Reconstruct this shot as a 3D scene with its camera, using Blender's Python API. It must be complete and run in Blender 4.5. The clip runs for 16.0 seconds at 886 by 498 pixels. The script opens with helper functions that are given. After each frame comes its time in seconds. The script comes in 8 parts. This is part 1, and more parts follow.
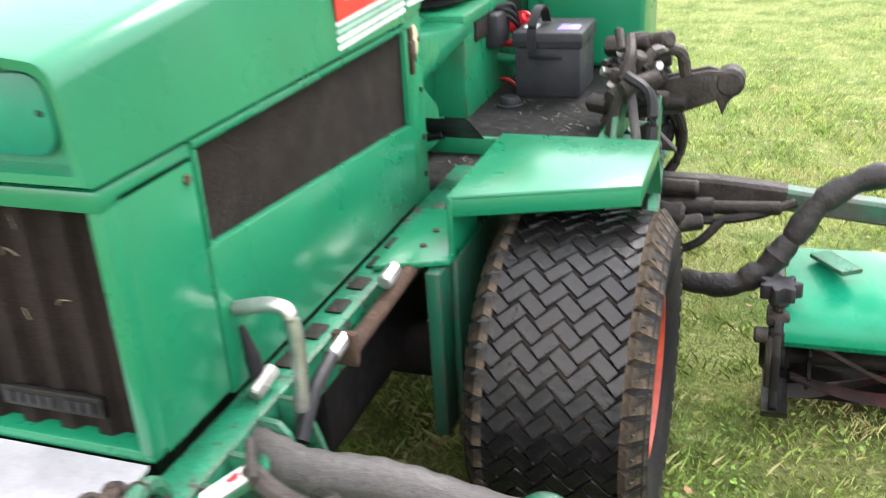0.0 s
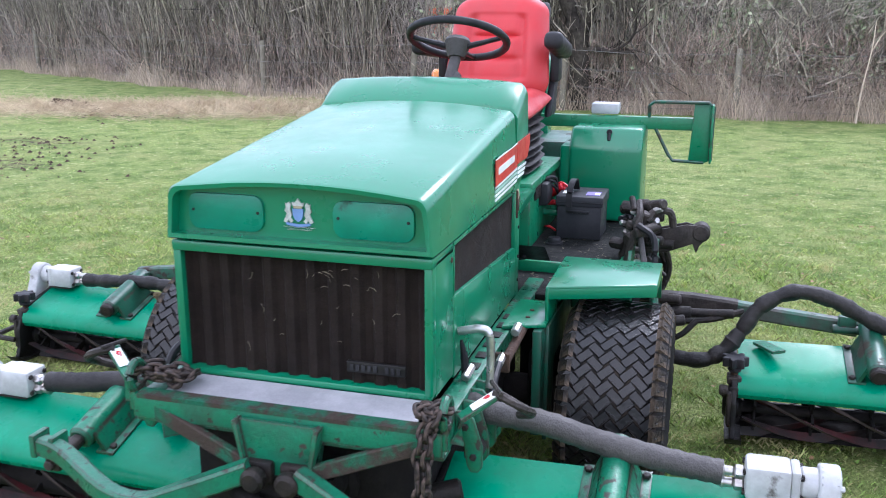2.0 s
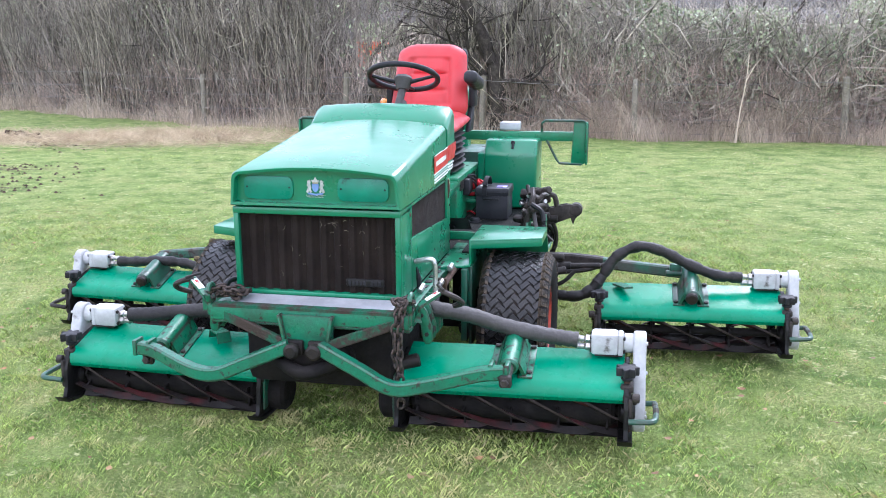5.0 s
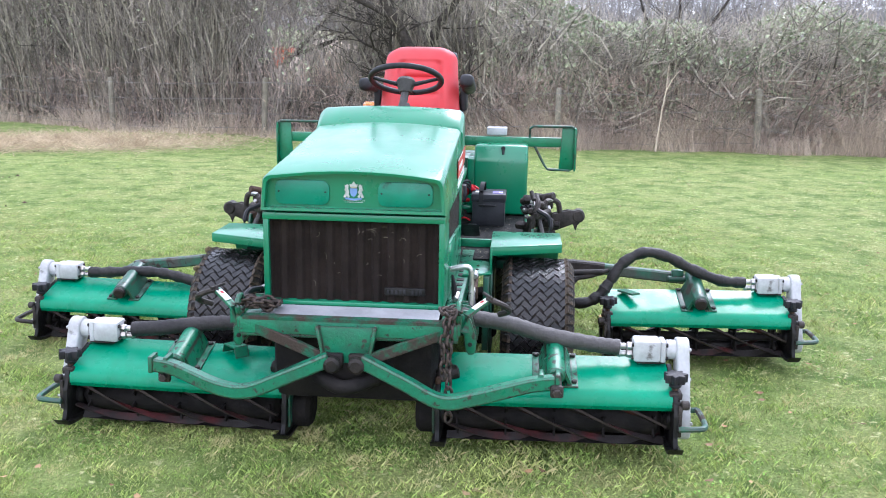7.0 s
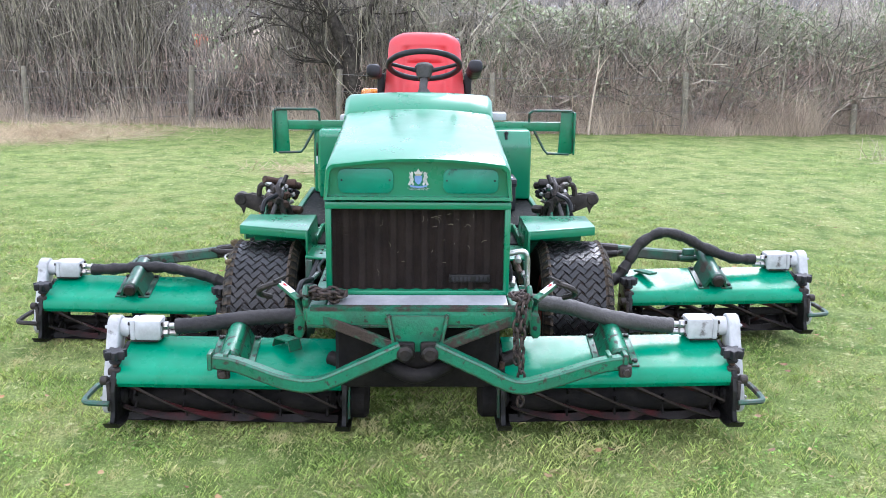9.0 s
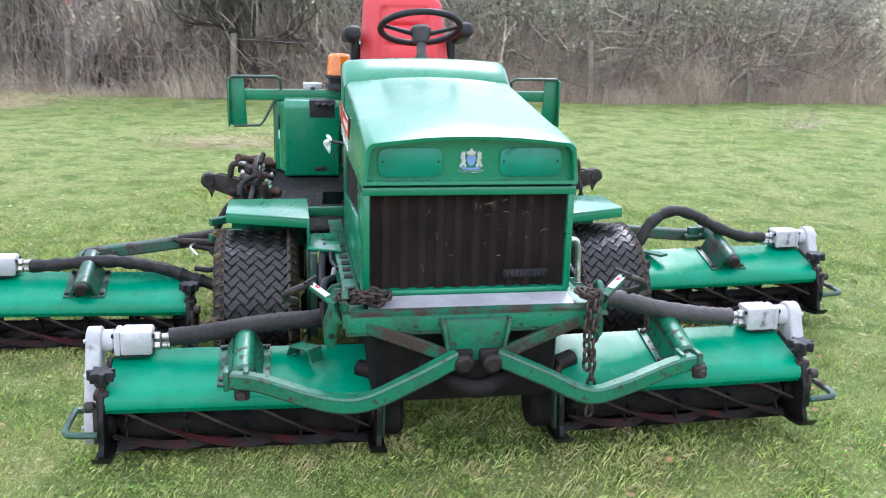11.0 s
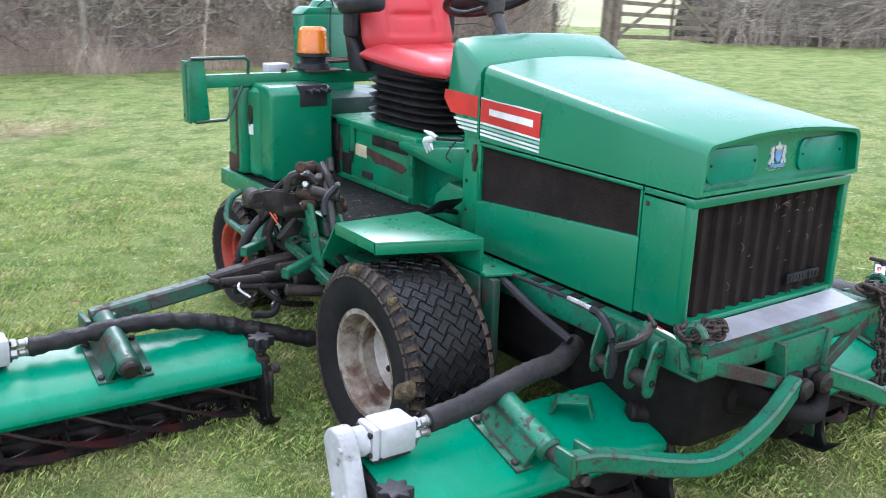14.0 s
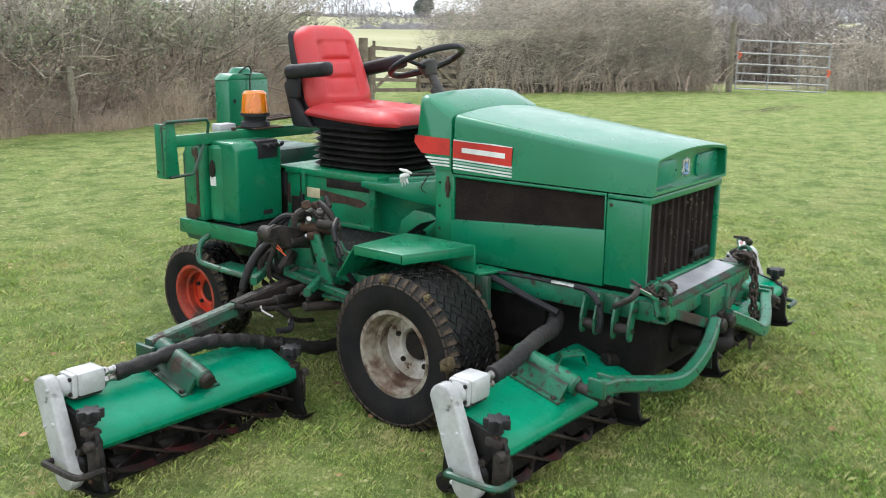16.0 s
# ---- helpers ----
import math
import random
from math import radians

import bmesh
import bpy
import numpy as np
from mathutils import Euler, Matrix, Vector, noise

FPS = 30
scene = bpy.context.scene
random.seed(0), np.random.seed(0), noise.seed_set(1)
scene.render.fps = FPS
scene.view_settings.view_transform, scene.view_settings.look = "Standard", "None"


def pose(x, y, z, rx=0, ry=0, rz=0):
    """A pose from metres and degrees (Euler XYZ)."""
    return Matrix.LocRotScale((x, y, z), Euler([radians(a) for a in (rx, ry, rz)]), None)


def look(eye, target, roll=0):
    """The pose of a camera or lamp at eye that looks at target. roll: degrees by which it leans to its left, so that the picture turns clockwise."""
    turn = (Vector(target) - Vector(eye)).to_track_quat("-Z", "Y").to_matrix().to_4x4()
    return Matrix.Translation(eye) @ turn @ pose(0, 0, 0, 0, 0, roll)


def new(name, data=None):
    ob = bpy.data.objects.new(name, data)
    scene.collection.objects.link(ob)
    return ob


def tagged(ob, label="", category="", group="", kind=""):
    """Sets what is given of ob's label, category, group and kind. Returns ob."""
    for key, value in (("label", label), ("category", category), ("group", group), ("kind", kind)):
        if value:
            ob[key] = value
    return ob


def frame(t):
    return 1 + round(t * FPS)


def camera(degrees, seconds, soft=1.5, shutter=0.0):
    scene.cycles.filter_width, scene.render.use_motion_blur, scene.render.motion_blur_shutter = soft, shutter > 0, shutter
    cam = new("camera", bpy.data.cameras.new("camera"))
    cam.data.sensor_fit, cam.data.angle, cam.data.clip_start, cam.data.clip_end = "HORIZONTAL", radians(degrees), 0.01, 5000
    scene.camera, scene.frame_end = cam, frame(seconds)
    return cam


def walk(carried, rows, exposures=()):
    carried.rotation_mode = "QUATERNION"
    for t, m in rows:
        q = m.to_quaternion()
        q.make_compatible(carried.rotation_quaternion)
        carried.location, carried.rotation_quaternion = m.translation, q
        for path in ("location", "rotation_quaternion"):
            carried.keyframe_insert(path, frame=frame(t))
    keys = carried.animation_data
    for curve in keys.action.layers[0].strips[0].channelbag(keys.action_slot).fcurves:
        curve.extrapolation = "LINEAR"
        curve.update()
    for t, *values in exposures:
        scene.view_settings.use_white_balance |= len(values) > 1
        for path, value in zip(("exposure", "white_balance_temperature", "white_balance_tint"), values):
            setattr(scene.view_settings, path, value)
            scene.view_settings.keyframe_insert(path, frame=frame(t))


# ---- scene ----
cam = camera(51.4, 16.0, soft=0.9, shutter=0.4)
PATH = [
    (0, (0.985, -0.732, 1.259), (0.357, 0.982, 0.442), -3.4),
    (0.5, (0.853, -1.014, 1.363), (0.286, 0.771, 0.662), -0.4),
    (1, (0.9, -1.297, 1.421), (0.29, 0.525, 0.866), -0.4),
    (1.5, (0.94, -1.572, 1.456), (0.337, 0.259, 0.924), -0.3),
    (2, (0.936, -1.939, 1.493), (0.387, -0.083, 0.99), 0.0),
    (2.5, (1.013, -2.239, 1.526), (0.468, -0.374, 1.052), 0.7),
    (3, (1.156, -2.534, 1.546), (0.611, -0.665, 1.087), 0.9),
    (3.5, (1.169, -2.851, 1.553), (0.64, -0.972, 1.117), 0.7),
    (4, (1.216, -3.096, 1.572), (0.74, -1.203, 1.136), 0.3),
    (6.5, (0.846, -3.384, 1.557), (0.593, -1.449, 1.122), 0.3),
    (7, (0.604, -3.285, 1.535), (0.443, -1.337, 1.113), 0.9),
    (7.5, (0.367, -3.275, 1.542), (0.306, -1.319, 1.128), 1.1),
    (8, (0.157, -3.365, 1.534), (0.165, -1.412, 1.105), 0.8),
    (10.5, (-0.276, -2.954, 1.52), (-0.128, -1.016, 1.048), 1.1),
    (11, (-0.572, -2.778, 1.487), (-0.238, -0.874, 0.976), 1.4),
    (11.5, (-0.857, -2.597, 1.469), (-0.438, -0.732, 0.879), 1.3),
    (12, (-1.094, -2.331, 1.458), (-0.551, -0.518, 0.812), 1.3),
    (12.5, (-1.402, -2.154, 1.442), (-0.716, -0.391, 0.794), 1.9),
    (13, (-1.707, -1.97, 1.478), (-0.931, -0.241, 0.839), 2.0),
    (13.5, (-1.901, -1.691, 1.46), (-1.001, -0.013, 0.849), 2.1),
    (14, (-2.15, -1.481, 1.467), (-1.045, 0.085, 0.893), 1.8),
    (14.5, (-2.487, -1.38, 1.497), (-1.21, 0.058, 0.951), 1.5),
    (15, (-2.816, -1.424, 1.504), (-1.45, -0.05, 1.01), 1.4),
    (15.5, (-3.121, -1.417, 1.492), (-1.656, -0.128, 1.053), 1.7),
    (16, (-3.387, -1.43, 1.506), (-1.849, -0.233, 1.055), 0.6),
]
walk(cam, [(t, look(eye, target, roll)) for t, eye, target, roll in PATH], [(0.0, 1.15, 6650, 15), (0.3, 0.65, 6550, 15), (0.6, 0.16, 6250, 17), (1.0, 0.12, 6000, 17), (1.5, 0.24, 5700, 20), (2.5, 0.4, 5550, 21), (3.5, 0.55, 5550, 21), (8.0, 0.56, 5700, 18), (11.5, 0.4, 5700, 16), (12.5, 0.36, 5750, 17), (14.0, 0.4, 5650, 18), (14.5, 0.38, 5600, 19), (15.0, 0.32, 5900, 16), (15.3, 0.27, 5950, 15), (16.0, 0.06, 6350, 10)])

# ---- light ----
SUN_ELEV, SUN_AZ = 48.0, 200.0
world = bpy.data.worlds.new("overcast_sky")
scene.world = world
world.use_nodes = True
wn, wl = world.node_tree.nodes, world.node_tree.links
sky = wn.new("ShaderNodeTexSky")
sky.sky_type, sky.sun_disc = "NISHITA", False
sky.sun_elevation, sky.sun_rotation = radians(SUN_ELEV), radians(SUN_AZ)
sky.dust_density, sky.air_density, sky.ozone_density = 6.0, 1.6, 1.0
cloud = wn.new("ShaderNodeMix")
cloud.data_type = "RGBA"
cloud.inputs[0].default_value = 0.8
cloud.inputs[7].default_value = (15.0, 15.6, 16.6, 1)
wl.new(sky.outputs[0], cloud.inputs[6])
wl.new(cloud.outputs[2], wn["Background"].inputs[0])
wn["Background"].inputs[1].default_value = 0.13
sun = new("sun", bpy.data.lights.new("sun", "SUN"))
sun.data.energy, sun.data.angle, sun.data.color = 2.2, radians(22), (1.0, 0.97, 0.92)
sun.matrix_world = Matrix.Rotation(radians(180 - SUN_AZ), 4, "Z") @ pose(0, 0, 20, -(90 - SUN_ELEV), 0, 0)


# ---- materials ----
def material(name, base, rough=0.5, metal=0.0, second=None, scale=8.0, sharp=(0.4, 0.6), fine=0.25, bump=0.0, bump_scale=60.0,
             rough_var=0.12, coat=0.0, random_tint=0.0, island=False, third=None, third_scale=2.0, third_sharp=(0.6, 0.72),
             third_rough=None, detail=6.0, spec=0.5, trans=0.0, edge=None, edge_amount=0.5):
    """A surface with two scales of variation, a second tint (dirt, fading) and an optional third one (rust, mud, chips)."""
    m = bpy.data.materials.new(name)
    m.use_nodes = True
    n, l = m.node_tree.nodes, m.node_tree.links
    b = n["Principled BSDF"]
    co = n.new("ShaderNodeTexCoord")

    def noise_at(s, det, lo, hi):
        t = n.new("ShaderNodeTexNoise")
        t.inputs["Scale"].default_value, t.inputs["Detail"].default_value = s, det
        t.inputs["Roughness"].default_value = 0.62
        l.new(co.outputs["Object"], t.inputs["Vector"])
        r = n.new("ShaderNodeMapRange")
        r.inputs[1].default_value, r.inputs[2].default_value = lo, hi
        l.new(t.outputs[0], r.inputs[0])
        return r.outputs[0]

    def mix(kind, fac, a, c):
        x = n.new("ShaderNodeMix")
        x.data_type, x.blend_type = "RGBA", kind
        for sock, v in ((x.inputs[0], fac), (x.inputs[6], a), (x.inputs[7], c)):
            if isinstance(v, (int, float)):
                sock.default_value = v
            elif isinstance(v, tuple):
                sock.default_value = (*v, 1)
            else:
                l.new(v, sock)
        return x.outputs[2]

    col = mix("MIX", noise_at(scale, detail, *sharp), base, second or tuple(c * 0.75 for c in base))
    grain = noise_at(bump_scale, 4, 0.25, 0.75)
    g = n.new("ShaderNodeMapRange")
    g.inputs[3].default_value, g.inputs[4].default_value = 1 - fine, 1 + fine
    l.new(grain, g.inputs[0])
    gc = n.new("ShaderNodeCombineColor")
    for k in range(3):
        l.new(g.outputs[0], gc.inputs[k])
    col = mix("MULTIPLY", 1.0, col, gc.outputs[0])
    if random_tint:
        src = n.new("ShaderNodeNewGeometry").outputs["Random Per Island"] if island else n.new("ShaderNodeObjectInfo").outputs["Random"]
        r = n.new("ShaderNodeMapRange")
        r.inputs[3].default_value, r.inputs[4].default_value = 1 - random_tint, 1 + random_tint
        l.new(src, r.inputs[0])
        rc = n.new("ShaderNodeCombineColor")
        for k in range(3):
            l.new(r.outputs[0], rc.inputs[k])
        col = mix("MULTIPLY", 1.0, col, rc.outputs[0])
    rr = n.new("ShaderNodeMapRange")
    rr.inputs[3].default_value, rr.inputs[4].default_value = max(0.02, rough - rough_var), min(1, rough + rough_var)
    l.new(noise_at(scale * 2.3, 4, 0.3, 0.7), rr.inputs[0])
    rough_out = rr.outputs[0]
    if third:
        fac = noise_at(third_scale, 9, *third_sharp)
        col = mix("MIX", fac, col, third)
        tr = n.new("ShaderNodeMix")
        l.new(fac, tr.inputs[0])
        l.new(rough_out, tr.inputs[2])
        tr.inputs[3].default_value = third_rough if third_rough is not None else 0.9
        rough_out = tr.outputs[0]
    if edge:
        bev, geo, dot = n.new("ShaderNodeBevel"), n.new("ShaderNodeNewGeometry"), n.new("ShaderNodeVectorMath")
        bev.samples, bev.inputs["Radius"].default_value = 4, 0.012
        dot.operation = "DOT_PRODUCT"
        l.new(bev.outputs[0], dot.inputs[0])
        l.new(geo.outputs["Normal"], dot.inputs[1])
        er = n.new("ShaderNodeMapRange")
        er.inputs[1].default_value, er.inputs[2].default_value = 0.998, 0.9
        l.new(dot.outputs["Value"], er.inputs[0])
        em = n.new("ShaderNodeMath")
        em.operation = "MULTIPLY"
        l.new(er.outputs[0], em.inputs[0])
        l.new(noise_at(26, 6, 0.62 - 0.3 * edge_amount, 0.7 - 0.3 * edge_amount), em.inputs[1])
        col = mix("MIX", em.outputs[0], col, edge)
    l.new(col, b.inputs["Base Color"])
    l.new(rough_out, b.inputs["Roughness"])
    b.inputs["Metallic"].default_value = metal
    b.inputs["Specular IOR Level"].default_value = 0.22 if max(base) < 0.05 and spec == 0.5 else spec
    b.inputs["Coat Weight"].default_value = coat
    b.inputs["Coat Roughness"].default_value = 0.15
    b.inputs["Transmission Weight"].default_value = trans
    if bump:
        bp = n.new("ShaderNodeBump")
        bp.inputs["Strength"].default_value = bump
        bp.inputs["Distance"].default_value = 0.01
        l.new(grain, bp.inputs["Height"])
        l.new(bp.outputs[0], b.inputs["Normal"])
    return m


GREEN = (0.003, 0.17, 0.08)
paint = material("green_bodywork_paint", GREEN, 0.3, second=(0.004, 0.15, 0.07), scale=2.5, fine=0.04, bump=0.02, bump_scale=300, coat=0.3, rough_var=0.06,
                 third=(0.04, 0.05, 0.03), third_scale=14, third_sharp=(0.72, 0.78))
deck_paint = material("green_deck_paint", (0.002, 0.22, 0.118), 0.28, second=(0.002, 0.17, 0.085), scale=4, fine=0.05, bump=0.03, bump_scale=120, coat=0.04,
                      third=(0.05, 0.07, 0.04), third_scale=9, third_sharp=(0.66, 0.8), third_rough=0.5, spec=0.2)
worn_paint = material("chipped_green_chassis_paint", (0.006, 0.145, 0.075), 0.36, second=(0.016, 0.075, 0.045), scale=7, sharp=(0.46, 0.72), fine=0.22, bump=0.15, bump_scale=90,
                      third=(0.032, 0.024, 0.018), third_scale=30, third_sharp=(0.58, 0.63), third_rough=0.7, edge=(0.04, 0.03, 0.024), edge_amount=0.8)
scuffed_paint = material("scuffed_green_paint", (0.005, 0.19, 0.085), 0.36, second=(0.008, 0.14, 0.06), scale=7, fine=0.1, bump=0.06, bump_scale=90,
                         third=(0.05, 0.028, 0.02), third_scale=10, third_sharp=(0.66, 0.68), third_rough=0.8, edge=(0.06, 0.045, 0.035), edge_amount=0.45)
arm_green = material("grimy_grey_green_paint", (0.02, 0.1, 0.06), 0.45, second=(0.05, 0.055, 0.045), scale=9, fine=0.2, bump=0.15, third=(0.04, 0.028, 0.022), third_scale=12, third_sharp=(0.56, 0.62),
                     edge=(0.07, 0.06, 0.05), edge_amount=0.5)
# darkened copy of the chassis green, holding shade on frame and liners
shadow_green = material("dull_shaded_green_paint", (0.005, 0.085, 0.048), 0.4, second=(0.02, 0.05, 0.034), scale=6, fine=0.15, bump=0.08,
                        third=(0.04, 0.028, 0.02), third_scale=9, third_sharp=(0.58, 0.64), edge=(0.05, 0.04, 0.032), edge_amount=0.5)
cover_green = material("teal_green_cover_paint", (0.0, 0.2, 0.12), 0.36, scale=6, fine=0.06, bump=0.05, third=(0.02, 0.06, 0.04), third_scale=12, third_sharp=(0.66, 0.72))
dark_steel = material("dark_brown_greasy_steel", (0.018, 0.0155, 0.014), 0.45, second=(0.042, 0.035, 0.031), scale=14, fine=0.3, bump=0.3, bump_scale=110)
rust = material("brown_rusted_steel", (0.045, 0.028, 0.021), 0.75, second=(0.075, 0.044, 0.03), scale=20, fine=0.3, bump=0.4, bump_scale=140)
# near-black: shade under the chassis and inside the reels is in it
shade_grime = material("matt_black_shade_grime", (0.0055, 0.005, 0.005), 0.85, second=(0.012, 0.01, 0.009), scale=9, fine=0.3, bump=0.2)
lip_rust = material("flaking_brown_and_green_paint", (0.045, 0.033, 0.026), 0.7, second=(0.012, 0.1, 0.055), scale=13, sharp=(0.46, 0.58), fine=0.3, bump=0.3, bump_scale=120)
greasy = material("greasy_dark_steel", (0.01, 0.009, 0.0085), 0.5, second=(0.024, 0.019, 0.016), scale=14, fine=0.3, bump=0.3, bump_scale=110)
black_paint = material("black_painted_steel", (0.007, 0.007, 0.0075), 0.42, second=(0.014, 0.013, 0.012), scale=9, fine=0.2, bump=0.1)
mesh_dark = material("brown_black_dusty_mesh", (0.017, 0.011, 0.009), 0.8, second=(0.028, 0.019, 0.015), scale=7, fine=0.75, bump=0.8, bump_scale=420)
silver = material("silver_painted_casting", (0.46, 0.47, 0.48), 0.42, second=(0.34, 0.345, 0.345), scale=9, fine=0.08, bump=0.08, third=(0.08, 0.07, 0.06), third_scale=10, third_sharp=(0.66, 0.75))
bare_steel = material("bare_galvanised_steel", (0.5, 0.5, 0.5), 0.35, 0.85, second=(0.32, 0.3, 0.28), scale=14, fine=0.1, bump=0.06)
tray_metal = material("scratched_aluminium_sheet", (0.5, 0.5, 0.52), 0.42, 0.25, second=(0.36, 0.36, 0.38), scale=6, fine=0.08, bump=0.05, bump_scale=200)
rubber = material("worn_black_tyre_rubber", (0.006, 0.006, 0.0065), 0.24, second=(0.015, 0.014, 0.0135), scale=6, fine=0.25, bump=0.2, bump_scale=120,
                  third=(0.085, 0.056, 0.037), third_scale=5, third_sharp=(0.6, 0.74), third_rough=0.9, spec=0.42)
sidewall = material("matt_black_tyre_wall", (0.009, 0.009, 0.0095), 0.82, second=(0.016, 0.015, 0.014), scale=7, fine=0.2, bump=0.1, bump_scale=90, spec=0.2)
groove = material("muddy_tyre_grooves", (0.008, 0.0075, 0.007), 0.7, second=(0.03, 0.022, 0.016), scale=9, fine=0.35, bump=0.4, bump_scale=120)
hose_mat = material("black_taped_hose", (0.011, 0.0105, 0.011), 0.45, second=(0.024, 0.022, 0.021), scale=6, fine=0.2, bump=0.3, bump_scale=60)
sleeve = material("matt_dark_hose_sleeve", (0.02, 0.019, 0.02), 0.6, second=(0.038, 0.035, 0.035), scale=6, fine=0.2, bump=0.25, bump_scale=70)
hose_grey = material("faded_grey_hose_sleeve", (0.06, 0.055, 0.052), 0.6, second=(0.034, 0.031, 0.03), scale=7, fine=0.2, bump=0.3, bump_scale=90)
plastic = material("black_plastic", (0.014, 0.014, 0.016), 0.5, second=(0.024, 0.024, 0.027), scale=9, fine=0.12, bump=0.08)
bellows_mat = material("black_rubber_bellows", (0.012, 0.011, 0.012), 0.48, second=(0.022, 0.02, 0.02), scale=8, fine=0.15, bump=0.15)
battery_mat = material("dark_grey_battery_case", (0.024, 0.025, 0.03), 0.5, second=(0.034, 0.035, 0.04), scale=12, fine=0.1, bump=0.06)
vinyl = material("red_seat_vinyl", (0.5, 0.026, 0.032), 0.5, second=(0.44, 0.034, 0.038), scale=5, fine=0.06, bump=0.08, bump_scale=260)
red_rim = material("orange_red_wheel_paint", (0.6, 0.06, 0.022), 0.5, second=(0.5, 0.045, 0.02), scale=9, fine=0.1, third=(0.12, 0.05, 0.03), third_scale=9, third_sharp=(0.64, 0.72))
cream_rim = material("dirty_cream_wheel_paint", (0.6, 0.58, 0.54), 0.6, second=(0.36, 0.32, 0.26), scale=9, fine=0.2, bump=0.15, third=(0.1, 0.05, 0.03), third_scale=14, third_sharp=(0.62, 0.68))
# barrel colours set darker: shade inside the rim, along with rust
shaded_rusty_cream = material("shaded_rusty_cream_paint", (0.3, 0.27, 0.22), 0.7, second=(0.16, 0.11, 0.075), scale=12, sharp=(0.42, 0.6), fine=0.25, bump=0.2, third=(0.075, 0.04, 0.025), third_scale=9, third_sharp=(0.5, 0.6))
shaded_rusty_red = material("shaded_dirty_red_paint", (0.38, 0.045, 0.02), 0.6, second=(0.2, 0.03, 0.018), scale=9, fine=0.2, third=(0.06, 0.035, 0.025), third_scale=9, third_sharp=(0.56, 0.66))
# reel red and blade steel set dark, holding the shade under the deck
red_reel = material("worn_red_in_shade", (0.055, 0.005, 0.006), 0.6, second=(0.008, 0.005, 0.005), scale=5, sharp=(0.36, 0.52), fine=0.3, bump=0.2)
blade_edge = material("blade_steel_in_shade", (0.02, 0.015, 0.013), 0.7, 0.0, second=(0.036, 0.028, 0.024), scale=8, fine=0.2)
floor_mat = material("worn_black_floor_paint", (0.006, 0.007, 0.007), 0.75, second=(0.015, 0.016, 0.014), scale=18, sharp=(0.45, 0.7), fine=0.5, bump=0.35, bump_scale=110,
                     third=(0.14, 0.14, 0.12), third_scale=45, third_sharp=(0.7, 0.78), spec=0.15)
red_decal = material("red_decal_vinyl", (0.55, 0.03, 0.025), 0.42, scale=8, fine=0.05)
white_decal = material("white_decal_vinyl", (0.75, 0.77, 0.75), 0.45, scale=8, fine=0.05)
grey_decal = material("pale_green_stripe", (0.32, 0.5, 0.42), 0.45, scale=8, fine=0.05)
gold = material("dull_gold_print", (0.42, 0.38, 0.26), 0.5, scale=30, fine=0.2)
blue_print = material("blue_print", (0.16, 0.28, 0.55), 0.5, scale=30, fine=0.2)
purple_print = material("purple_label", (0.28, 0.22, 0.62), 0.5, scale=30, fine=0.2)
red_plastic = material("red_plastic", (0.6, 0.02, 0.03), 0.4, scale=20, fine=0.08)
grey_box = material("pale_grey_painted_metal", (0.42, 0.43, 0.45), 0.5, scale=9, fine=0.08)
cream_label = material("yellowed_paper_label", (0.55, 0.5, 0.32), 0.6, scale=30, fine=0.15)
lamp_glass = material("amber_beacon_plastic", (0.95, 0.32, 0.012), 0.22, second=(0.95, 0.26, 0.01), scale=14, fine=0.05, trans=0.45, coat=0.5)
yellow_bright = material("amber_reflector", (0.95, 0.62, 0.05), 0.3, scale=14, fine=0.05)
orange_cord = material("orange_baler_twine", (0.8, 0.14, 0.04), 0.6, scale=20, fine=0.1)
chain_mat = material("rusty_dark_chain", (0.03, 0.026, 0.024), 0.55, 0.3, second=(0.075, 0.055, 0.045), scale=25, fine=0.3, bump=0.3)
earth = material("dark_damp_soil", (0.045, 0.03, 0.02), 0.9, second=(0.08, 0.055, 0.036), scale=12, fine=0.5, bump=0.8, bump_scale=30)
straw_mat = material("dry_straw", (0.55, 0.45, 0.29), 0.8, second=(0.36, 0.27, 0.16), scale=3, fine=0.1, random_tint=0.35, island=True)
dusty_straw = material("dusty_dead_grass", (0.22, 0.19, 0.13), 0.85, second=(0.12, 0.1, 0.07), scale=9, fine=0.2, random_tint=0.4, island=True)
leaf_dead = material("fallen_brown_leaf", (0.2, 0.1, 0.04), 0.75, second=(0.3, 0.2, 0.09), scale=3, fine=0.2, random_tint=0.4, island=True)
blade_mat = material("grass_blade", (0.215, 0.325, 0.064), 0.55, second=(0.38, 0.45, 0.13), scale=2.6, sharp=(0.4, 0.62), fine=0.1, random_tint=0.6, island=True,
                     third=(0.52, 0.48, 0.22), third_scale=4.5, third_sharp=(0.53, 0.65), third_rough=0.7)

clover_mat = material("clover_leaf", (0.13, 0.25, 0.045), 0.85, spec=0.1, second=(0.22, 0.33, 0.08), scale=3, fine=0.1, random_tint=0.4, island=True)


